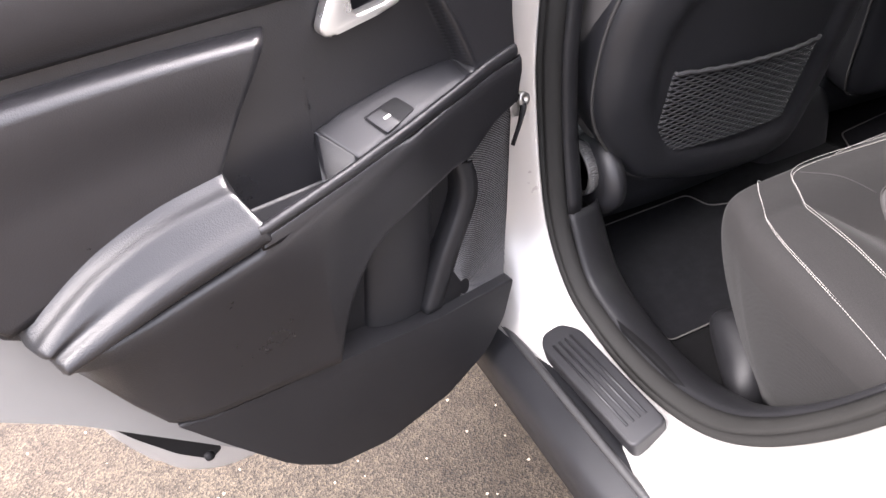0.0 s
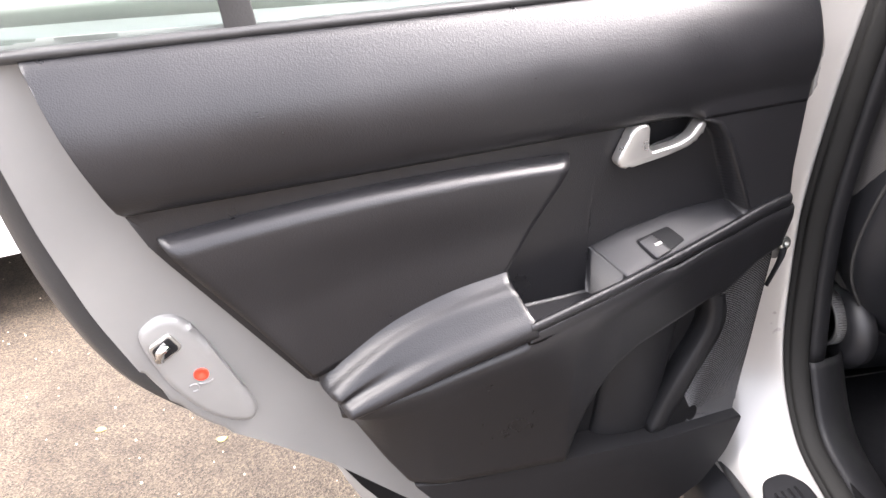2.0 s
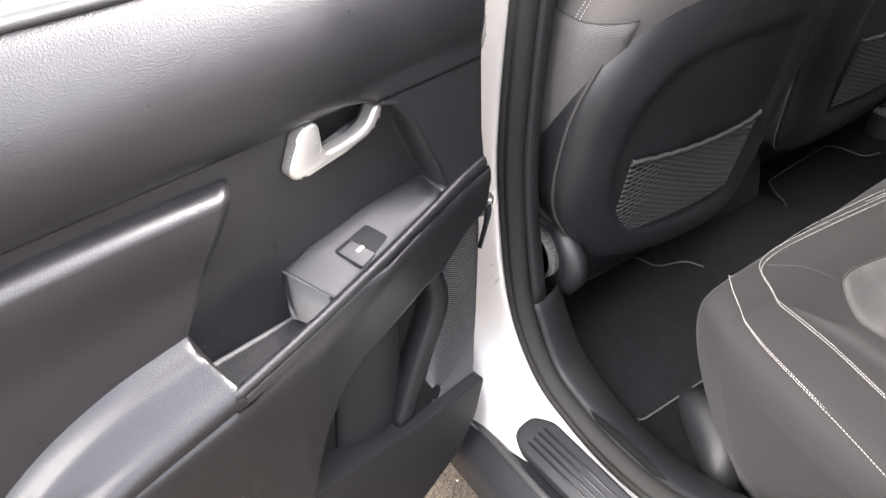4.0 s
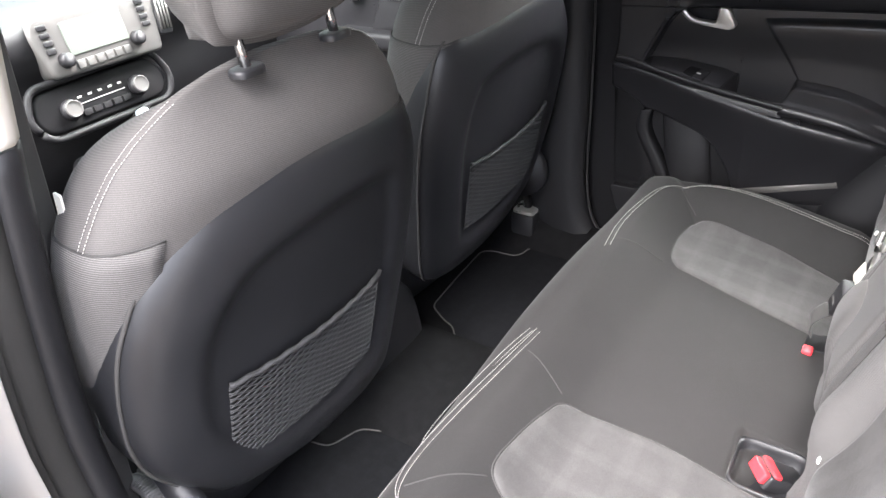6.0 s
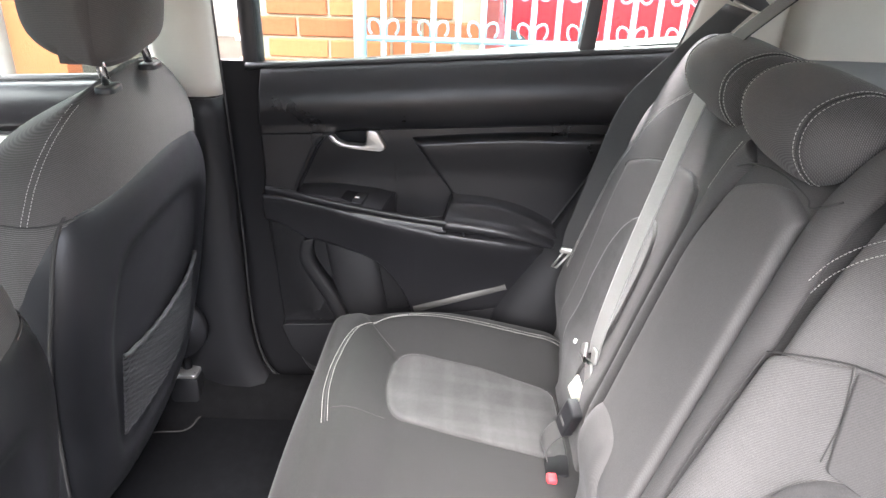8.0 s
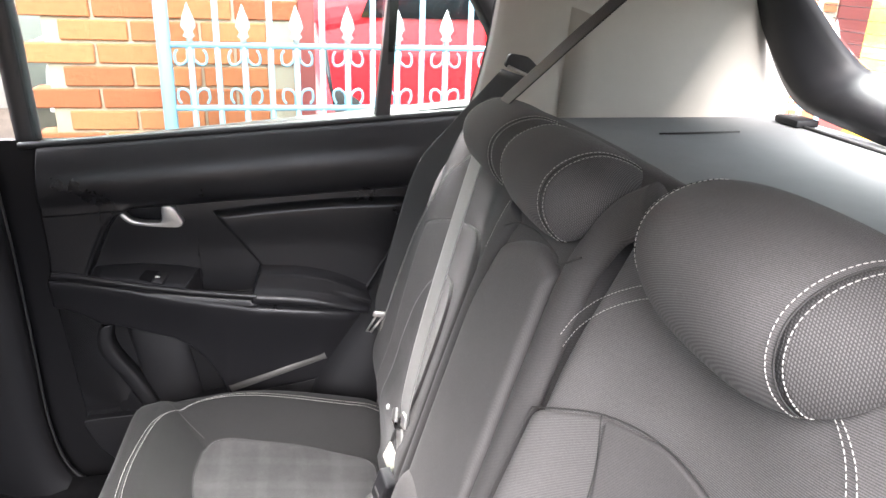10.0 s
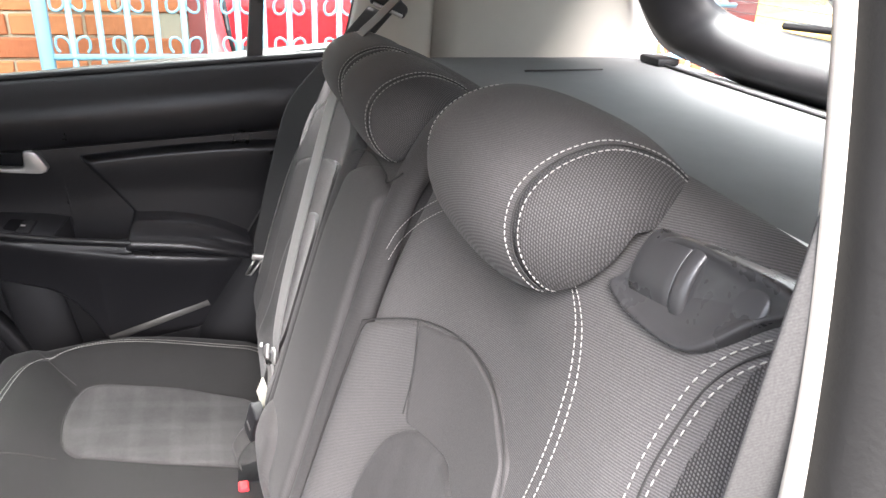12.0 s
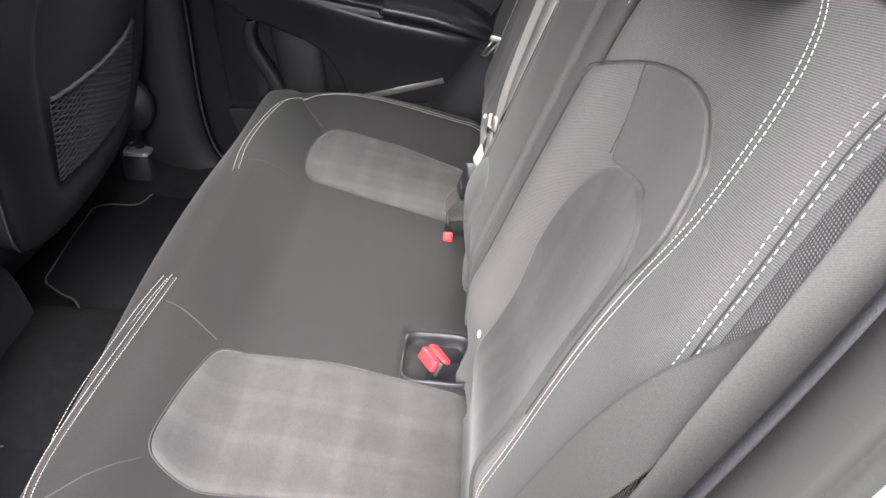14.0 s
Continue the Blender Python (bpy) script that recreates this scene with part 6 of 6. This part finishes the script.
# ---------------------------------------------------------------- floor mats and footwell
for name, pts, z in (("floor_mat", [(0.20, 0.885), (0.235, 0.94), (0.38, 0.952), (0.51, 0.958), (0.528, 0.93), (0.532, 0.868), (0.552, 0.853), (0.585, 0.850), (0.597, 0.82), (0.59, 0.60), (0.14, 0.60), (0.13, 0.80), (0.165, 0.834), (0.19, 0.855)], 0.424), ("floor_mat", [(-0.60, 0.93), (-0.262, 0.93), (-0.25, 0.87), (-0.18, 0.845), (-0.15, 0.76), (-0.15, 0.58), (-0.60, 0.58)], 0.422)):
    fmat = thing(name, "black carpet mat with a thin pale bound edge", "floor mat", group="rear floor mats")
    ol = rounded(pts, 0.018, 6)
    slab("mat_top", ol, XYZ, z - 0.004, z + 0.006, M_MAT, fmat, "black pile", bevel=0.002)
    tube("binding", [(x, y, z + 0.006) for x, y in np.vstack([ol, ol[:1]])], 0.0018, M_THREAD_D, fmat, "pale bound edge", sides=6)
# glossy lobe where the sill trim meets the bench
lobe = pillow("seat_base_trim", frame_map((-0.556, 0.465, 0.490), (-0.43, -0.86, -0.26), (0.78, -0.46, 0.42), (-0.45, 0.0, 0.89)), -0.10, 0.10, -0.045, 0.05, -0.05, 0.022, M_TRIM2, corner=0.95, p=3, q=2.5, nx=26, ny=26, wfun=lambda u, v: (u, v - 2.2 * u * u))
tagged(lobe, "black moulded trim at the foot of the bench", "car trim", kind="structure")
box_ob = thing("belt_anchor", "dark belt stalk with pale cap beside the far pillar", "seat belt")
tube("stalk", spline([(0.640, 0.880, 0.515), (0.640, 0.888, 0.58), (0.640, 0.90, 0.66)], 8), 0.011, M_DARK, box_ob, "dark ribbed stalk")
box("foot", (0.603, 0.848, 0.42), (0.672, 0.918, 0.520), M_TRIM2, box_ob, "black foot", bevel=0.01)
slab("cap", rounded([(0.607, 0.852), (0.668, 0.852), (0.668, 0.914), (0.607, 0.914)], 0.012), XYZ, 0.519, 0.528, M_SILVER, box_ob, "pale metal cap", bevel=0.003)

# ---------------------------------------------------------------- seat belts
belt = thing("seat_belt", "grey seat belt from the roof to the bench", "seat belt", group="rear seat belts")
# one webbing: the roof run's shade is put in as a darker colour
ribbon("roof_strap", spline([(0.135, -0.294, 1.612), (0.2415, -0.1786, 1.463), (0.2655, -0.148, 1.424), (0.284, -0.118, 1.388), (0.278, -0.092, 1.366), (0.268, -0.076, 1.345)], 8), 0.046, (0.85, -0.10, 0.10), M_BELT_D, belt, "webbing from the roof, darkened for its shade")
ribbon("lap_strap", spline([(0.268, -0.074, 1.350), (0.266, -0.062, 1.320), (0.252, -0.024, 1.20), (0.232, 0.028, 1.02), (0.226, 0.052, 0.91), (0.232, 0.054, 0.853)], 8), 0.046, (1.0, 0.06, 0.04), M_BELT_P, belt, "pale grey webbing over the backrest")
tn = frame_map((0.218, 0.064, 0.864), (0.92, 0.22, -0.30), (0.33, -0.12, 0.94), (-0.17, 0.97, 0.18))
slab("tongue", rounded([(-0.028, 0.005), (0.028, 0.005), (0.028, 0.026), (0.012, 0.032), (0.012, 0.0), (-0.012, 0.0), (-0.012, 0.032), (-0.028, 0.026)], 0.004), tn, 0.0, 0.004, M_SILVER, belt, "bright metal tongue", bevel=0.001)
slab("tongue_blade", rounded([(-0.030, -0.030), (-0.006, -0.034), (0.006, 0.004), (-0.014, 0.006)], 0.004), tn, 0.0, 0.004, M_SILVER, belt, "bright metal blade", bevel=0.001)
slab("label", rounded([(-0.020, -0.020), (0.016, -0.020), (0.016, 0.020), (-0.020, 0.020)], 0.003), frame_map((0.216, 0.078, 0.815), (0.85, 0.2, 0.45), (-0.35, -0.25, 0.9), (-0.35, 0.9, 0.2)), 0.0, 0.002, M_LABEL, belt, "cream belt label", bevel=0)
bkm = frame_map((0.166, 0.094, 0.800), (0.9, 0.2, 0.35), (-0.3, -0.2, 0.93), (-0.3, 0.93, 0.15))
slab("buckle", rounded([(-0.018, -0.034), (0.016, -0.034), (0.018, 0.026), (-0.018, 0.026)], 0.006), bkm, -0.008, 0.010, M_GLOSSY, belt, "black buckle", bevel=0.004)
slab("buckle_mark", rounded([(-0.010, -0.014), (0.009, -0.014), (0.009, -0.008), (-0.010, -0.008)], 0.002), bkm, 0.009, 0.0108, M_RADIO, belt, "pale moulded mark", bevel=0)
ribbon("buckle_strap", spline([(0.176, 0.098, 0.772), (0.176, 0.116, 0.757), (0.174, 0.128, 0.735), (0.176, 0.122, 0.71), (0.182, 0.10, 0.69)], 6), 0.034, (0.95, 0.15, 0.2), M_BELT, belt, "pale grey buckle strap")
fb = thing("seat_belt", "dark seat belt hanging beside the far backrest with its tongue", "seat belt", group="rear seat belts")
ribbon("strap", spline([(0.502, -0.172, 1.378), (0.508, -0.092, 1.287), (0.515, -0.027, 1.204), (0.520, 0.010, 1.08), (0.528, 0.032, 0.99), (0.536, 0.046, 0.915), (0.55, 0.03, 0.80), (0.56, 0.01, 0.70)], 8), 0.046, (0.55, 0.75, 0.2), M_BELT_D, fb, "dark webbing")
gm = frame_map((0.503, -0.187, 1.388), (0.0, -0.92, -0.38), (0.0, -0.38, 0.92), (-1, 0, 0))
slab("guide", rounded([(-0.034, -0.012), (0.034, -0.014), (0.036, 0.008), (0.0, 0.020), (-0.034, 0.012)], 0.008), gm, 0.0, 0.008, M_GLOSSY, fb, "black belt guide", bevel=0.003)
tube("guide_ring", [gm(x, -0.010, 0.010) for x in np.linspace(-0.028, 0.028, 5)], 0.0035, M_STEEL, fb, "bright guide edge", sides=8)
fmb = frame_map((0.536, 0.052, 0.905), (0.15, 0.95, 0.1), (0.05, -0.35, 0.93), (-0.95, 0.15, 0.1))
slab("slider", rounded([(-0.020, -0.002), (0.020, -0.002), (0.020, 0.010), (-0.020, 0.010)], 0.004), fmb, 0.0, 0.006, M_STEEL, fb, "metal tongue bar", bevel=0.002)
tube("tongue", [fmb(x, v, 0.003) for x, v in ((-0.002, 0.0), (0.010, -0.036), (0.019, -0.036), (0.012, 0.0))], 0.0022, M_STEEL, fb, "bright metal tongue", sides=6)
nb = thing("seat_belt", "pale grey seat belt lying along the near seat side", "seat belt", group="rear seat belts")
ribbon("strap", spline([(-0.612, -0.095, 1.52), (-0.628, -0.075, 1.45), (-0.635, -0.062, 1.38), (-0.636, -0.053, 1.30), (-0.636, -0.036, 1.225), (-0.638, -0.018, 1.16), (-0.64, 0.0, 1.09), (-0.642, 0.04, 0.96), (-0.645, 0.08, 0.84)], 8), 0.030, (-0.35, -0.9, 0.2), M_BELT, nb, "pale grey webbing")
lap = [np.array((-0.650, -0.066, 1.262))] + [back_map(x, v, n) for x, v, n in ((-0.630, 0.385, -0.010), (-0.612, 0.32, 0.008), (-0.600, 0.25, 0.016), (-0.588, 0.17, 0.016), (-0.578, 0.08, 0.016), (-0.575, -0.02, 0.02), (-0.58, -0.10, 0.01))]
ribbon("lower_strap", spline(lap, 8), 0.046, (0.93, 0.28, 0.1), M_BELT, nb, "pale grey webbing")
fbelt = thing("front_seat_belt", "dark seat belt hanging on the middle pillar with its tongue", "seat belt")
ribbon("strap", spline([(-0.585, 0.865, 1.40), (-0.60, 0.862, 1.20), (-0.615, 0.86, 1.0), (-0.63, 0.86, 0.80), (-0.64, 0.865, 0.60)], 8), 0.046, (0.75, 0.6, 0), M_BELT_D, fbelt, "dark webbing")
tube("tongue", [(-0.60, 0.845, 1.105), (-0.58, 0.85, 1.085), (-0.555, 0.86, 1.06)], 0.008, M_DARK, fbelt, "black tongue grip")
box("tongue_blade", (-0.56, 0.853, 1.035), (-0.54, 0.862, 1.06), M_CHROME, fbelt, "bright metal tongue", bevel=0.002)
lathe("white_stud", [(0.0, 0.0), (0.006, 0.0), (0.0055, 0.003), (0.003, 0.0045), (0.0, 0.005)], back_map(-0.230, -0.003, -0.011), BN, M_WHITE, near_back, "small white stud", sides=14)
lathe("white_stud", [(0.0, 0.0), (0.0045, 0.0), (0.004, 0.003), (0.002, 0.004), (0.0, 0.0042)], back_map(0.29, 0.03, 0.0), BN, M_WHITE, far_back, "small white stud", sides=14)

# ---------------------------------------------------------------- street outside
WX = 1.95
wall = thing("brick_wall", "red brick house wall with pale mortar", "brick wall", kind="structure")
wall_slab = box("mortar_bed", (WX, 0.16, 0.0), (WX + 0.25, 1.0, 3.2), M_MORTAR, wall, "pale mortar", bevel=0)
post = box("gate_pier", (1.93, 0.12, 0.0), (2.06, 0.175, 2.2), M_MAROON, None, "", bevel=0.004)
tagged(post, "maroon painted wooden door post at the wall", "post")

gate = thing("garden_gate", "pale blue wrought-iron gate with scrolls and white finials", "gate")
GX = 1.75
tube("post", [(GX, 0.595, 0.0), (GX, 0.595, 2.3)], 0.022, M_GATE, gate, "pale blue gate post", sides=8)
for z in (1.092, 1.292):
    tube("rail", [(GX, 0.60, z), (GX, -1.9, z)], 0.011, M_GATE, gate, "pale blue rail", sides=6)
tube("rail", [(GX, 0.60, 0.25), (GX, -1.9, 0.25)], 0.011, M_GATE, gate, "pale blue rail", sides=6)
pitch = 0.083
for k in range(1, 30):
    y = 0.60 - pitch * k
    tall = k % 2 == 0
    tube("bar", [(GX, y, 0.2), (GX, y, 1.30 if not tall else 1.56)], 0.0095, M_GATE, gate, "pale blue bar", sides=6)
    if not tall:
        f = lathe("finial", [(0.0, 0.0), (0.010, 0.0), (0.010, 0.012), (0.020, 0.02), (0.012, 0.032), (0.024, 0.05), (0.018, 0.075), (0.006, 0.105), (0.0, 0.12)], (GX, y, 1.30), (0, 0, 1), M_FINIAL, gate, "white spear finial", sides=10)
    for s in (-1, 1):
        for zc, flip in ((1.092, 1), (1.292, -1)):
            if k % 2 == 0:
                continue
            sp = [(GX, y + s * 0.009, zc)] + [(GX, y + s * (0.034 + 0.025 * math.cos(w) * (0.6 + 0.4 * max(0, w) / math.pi)), zc + flip * (0.038 + 0.024 * math.sin(w))) for w in np.linspace(math.pi, -0.4 * math.pi, 16)]
            tube("scroll", sp, 0.0045, M_GATE, gate, "curled scroll", sides=5)



def parked_car(name, label, mat, at, yaw, length=4.2, height=1.5, width=1.75, van=False):
    """A parked vehicle with glazing, wheels and lamps."""
    c = thing(name, label, "van" if van else "car")
    m0 = Matrix.Translation(at) @ Matrix.Rotation(radians(yaw), 4, 'Z')
    f = lambda x, y, z: np.array(m0 @ Vector((x, y, z)))
    h = height
    if van:
        prof = [(-0.5, 0.30), (-0.5, 0.55 * h), (-0.49, 0.95 * h), (-0.44, h), (0.25, h), (0.34, 0.92 * h), (0.42, 0.58 * h), (0.49, 0.50 * h), (0.5, 0.3)]
    else:
        prof = [(-0.5, 0.30), (-0.5, 0.5 * h), (-0.46, 0.62 * h), (-0.38, 0.93 * h), (-0.25, h), (0.05, 0.99 * h), (0.17, 0.90 * h), (0.28, 0.66 * h), (0.42, 0.58 * h), (0.49, 0.48 * h), (0.5, 0.3)]
    pr = spline(prof, 5)
    rows = []
    for s in (-1.0, -0.97, -0.9, -0.6, 0.0, 0.6, 0.9, 0.97, 1.0):
        k = 1 - 0.06 * abs(s) ** 6
        rows.append([f(x * length * (1 - 0.02 * abs(s) ** 4), s * width / 2 * (1 - 0.13 * sstep(0.55 * h, h, z)), 0.3 + (z - 0.3) * k) for x, z in pr])
    grid("body", rows, mat, c, "painted body", caps=True)
    g0, g1 = (0.60 * h, 0.88 * h)
    for s in (-1, 1):
        spans = ((0.05, 0.27),) if van else ((-0.34, -0.12), (-0.10, 0.16))
        for a, b in spans:
            y0, y1 = s * width / 2 * 0.985, s * width / 2 * 0.915
            slabpts = [f(a * length, y0, g0), f(b * length, y0, g0), f((b - 0.05) * length, y1, g1), f((a + 0.02) * length, y1, g1)]
            grid("side_window", [[slabpts[0], slabpts[3]], [slabpts[1], slabpts[2]]], M_TINT, c, "dark side window", thick=0.03)
    for x in (-0.31, 0.32):
        for s in (-1, 1):
            ctr, ax = f(x * length, s * (width / 2 - 0.10), 0.31), f(0, s, 0) - f(0, 0, 0)
            tyre = lathe("wheel", [(0.19, -0.08), (0.29, -0.09), (0.315, -0.05), (0.315, 0.07), (0.29, 0.11), (0.20, 0.11)], ctr, ax, M_TYRE, c, "black tyre", sides=24)
            lathe("rim", [(0.0, 0.06), (0.06, 0.07), (0.17, 0.085), (0.20, 0.11), (0.205, 0.08)], ctr, ax, M_SILVER, tyre, "silver wheel rim", sides=20)
    for e, lamp in ((-1, M_REDCAR), (1, M_WHITE)):
        for s in (-1, 1):
            p = f(e * 0.492 * length, s * width * 0.40, 0.52 * h)
            lathe("lamp", [(0.0, 0.0), (0.10, 0.0), (0.09, 0.05), (0.0, 0.06)], p, f(e, 0, 0) - f(0, 0, 0), lamp, c, "lamp", sides=14)
        q0 = [f(e * 0.505 * length, y, z) for y, z in ((-0.26, 0.42), (0.26, 0.42), (0.26, 0.53), (-0.26, 0.53))]
        grid("number_plate", [[q0[0], q0[3]], [q0[1], q0[2]]], M_PLATE, c, "yellow plate", thick=0.02)
        b0 = [f(e * 0.509 * length, y, z) for y, z in ((-0.2, 0.45), (0.2, 0.45), (0.2, 0.50), (-0.2, 0.50))]
        grid("plate_bar", [[b0[0], b0[3]], [b0[1], b0[2]]], M_DARK, c, "dark bar on the plate", thick=0.02)
    return c


parked_car("parked_car", "red parked car seen through the far window", M_REDCAR, (3.92, 0.58, 0), 0, 2.45, 1.3, 1.2)
parked_car("parked_van", "white parked van beyond the red car", M_WHITECAR, (4.6, 5.5, 0), 90, 4.8, 2.0, 1.9, True)
pier = box("brick_pier", (3.9, 2.72, 0.0), (4.1, 3.06, 2.2), M_BRICK, None, "", bevel=0.01)
tagged(pier, "orange brick pier between two parked vehicles", "brick pier")
parked_car("parked_van", "red parked van with white sign beyond the gate", M_REDCAR, (6.2, -1.6, 0), 90, 4.6, 1.95, 1.9, True)
parked_car("parked_car", "white parked car beyond the gate", M_WHITECAR, (6.75, 0.3, 0), 90, 3.9, 1.55, 1.6)
parked_car("parked_car", "yellow parked car seen through the rear window", M_YELLOW, (5.95, -4.85, 0), 180, 3.2, 1.55, 1.7)
parked_car("parked_car", "white parked car beside the open door", M_WHITECAR, (-3.55, 4.2, 0), -75, 4.2, 1.45, 1.75)
sign = box("sign", (5.2, -2.6, 0.95), (5.23, -1.4, 1.35), M_WHITECAR, None, "", bevel=0.005)
tagged(sign, "white sign board with red shapes on the van", "sign")
tagged(box("house_wall", (7.8, -9.0, 0.0), (8.1, 6.0, 6.0), M_RENDERWALL, None, "", bevel=0), "pale rendered house wall across the yard", "house wall", kind="structure")
rw = thing("brick_wall", "red brick garden wall behind the car", "brick wall", kind="structure")
box("mortar_bed", (3.95, -3.58, 0.0), (4.2, -2.45, 2.6), M_MORTAR, rw, "pale mortar", bevel=0)
for yy in (-3.86, -5.25):
    tagged(box("gate_pier", (3.96, yy, 0.0), (4.1, yy + 0.26, 2.4), M_MAROON, None, "", bevel=0.004), "maroon painted post beside the garden wall", "post")

# leaves and grit on the ground
for k, (x, y) in enumerate(((-1.93, 1.5), (-1.50, 1.20), (-2.3, 1.62), (-1.75, 2.2))):
    a = 0.7 * k
    pts = [(x + 0.015 * math.cos(w + a) * (1 + 0.25 * math.sin(3 * w)), y + 0.011 * math.sin(w + a)) for w in np.linspace(0, 2 * math.pi, 12)[:-1]]
    tagged(slab("fallen_leaf", np.array(pts), XYZ, 0.002, 0.005, M_LEAF, None, "", bevel=0.001, seg=1), "small yellow fallen leaf on the tarmac", "leaf", group="fallen leaves")
rnd = random.Random(5)
stones = []
for k in range(450):
    x, y, r = rnd.uniform(-3.2, -0.7), rnd.uniform(0.2, 3.2), rnd.uniform(0.0015, 0.005)
    vs = [(x + r * rnd.uniform(0.6, 1.1) * math.cos(w), y + r * rnd.uniform(0.6, 1.1) * math.sin(w), 0.0) for w in (0, 1.26, 2.5, 3.8, 5.0)]
    vs += [(x + r * 0.5 * math.cos(w), y + r * 0.5 * math.sin(w), r * 0.7) for w in (0, 1.26, 2.5, 3.8, 5.0)]
    stones.append((vs, [(i, (i + 1) % 5, 5 + (i + 1) % 5, 5 + i) for i in range(5)] + [(5, 6, 7, 8, 9)]))
tagged(many("grit", stones, M_MORTAR, smooth=False), "loose pale grit on the tarmac", "grit", kind="stuff")

# bricks of the two walls, each one its own piece
bl, bh, bd, joint = 0.215, 0.065, 0.1, 0.01


def brick_mesh(seed):
    r = random.Random(seed)
    bm = bmesh.new()
    bmesh.ops.create_cube(bm, size=1.0)
    for v in bm.verts:
        v.co = (v.co.x * bd, v.co.y * bl * (1 + r.uniform(-0.01, 0.01)), v.co.z * bh * (1 + r.uniform(-0.03, 0.03)))
    bmesh.ops.bevel(bm, geom=bm.edges[:], offset=0.004, segments=1, affect='EDGES')
    me = bpy.data.meshes.new("brick")
    bm.to_mesh(me)
    bm.free()
    me.materials.append(M_BRICK)
    return me


bricks = [brick_mesh(i) for i in range(5)]
for row in range(9, 24):
    for col in range(0, 4):
        y = 0.28 + (col + 0.5 * (row % 2)) * (bl + joint)
        if y - bl / 2 < 0.17 or y + bl / 2 > 1.08:
            continue
        b = new("brick", bricks[(row * 3 + col) % 5])
        b.parent = wall
        b.location = (WX + bd / 2 - 0.012 + rnd.uniform(-0.002, 0.002), y, 0.04 + row * (bh + joint))
for row in range(8, 24):
    for col in range(0, 5):
        b = new("brick", bricks[(row * 3 + col) % 5])
        b.parent = rw
        b.location = (3.95 + bd / 2 - 0.012, -3.46 + (col + 0.5 * (row % 2)) * (bl + joint), 0.04 + row * (bh + joint))
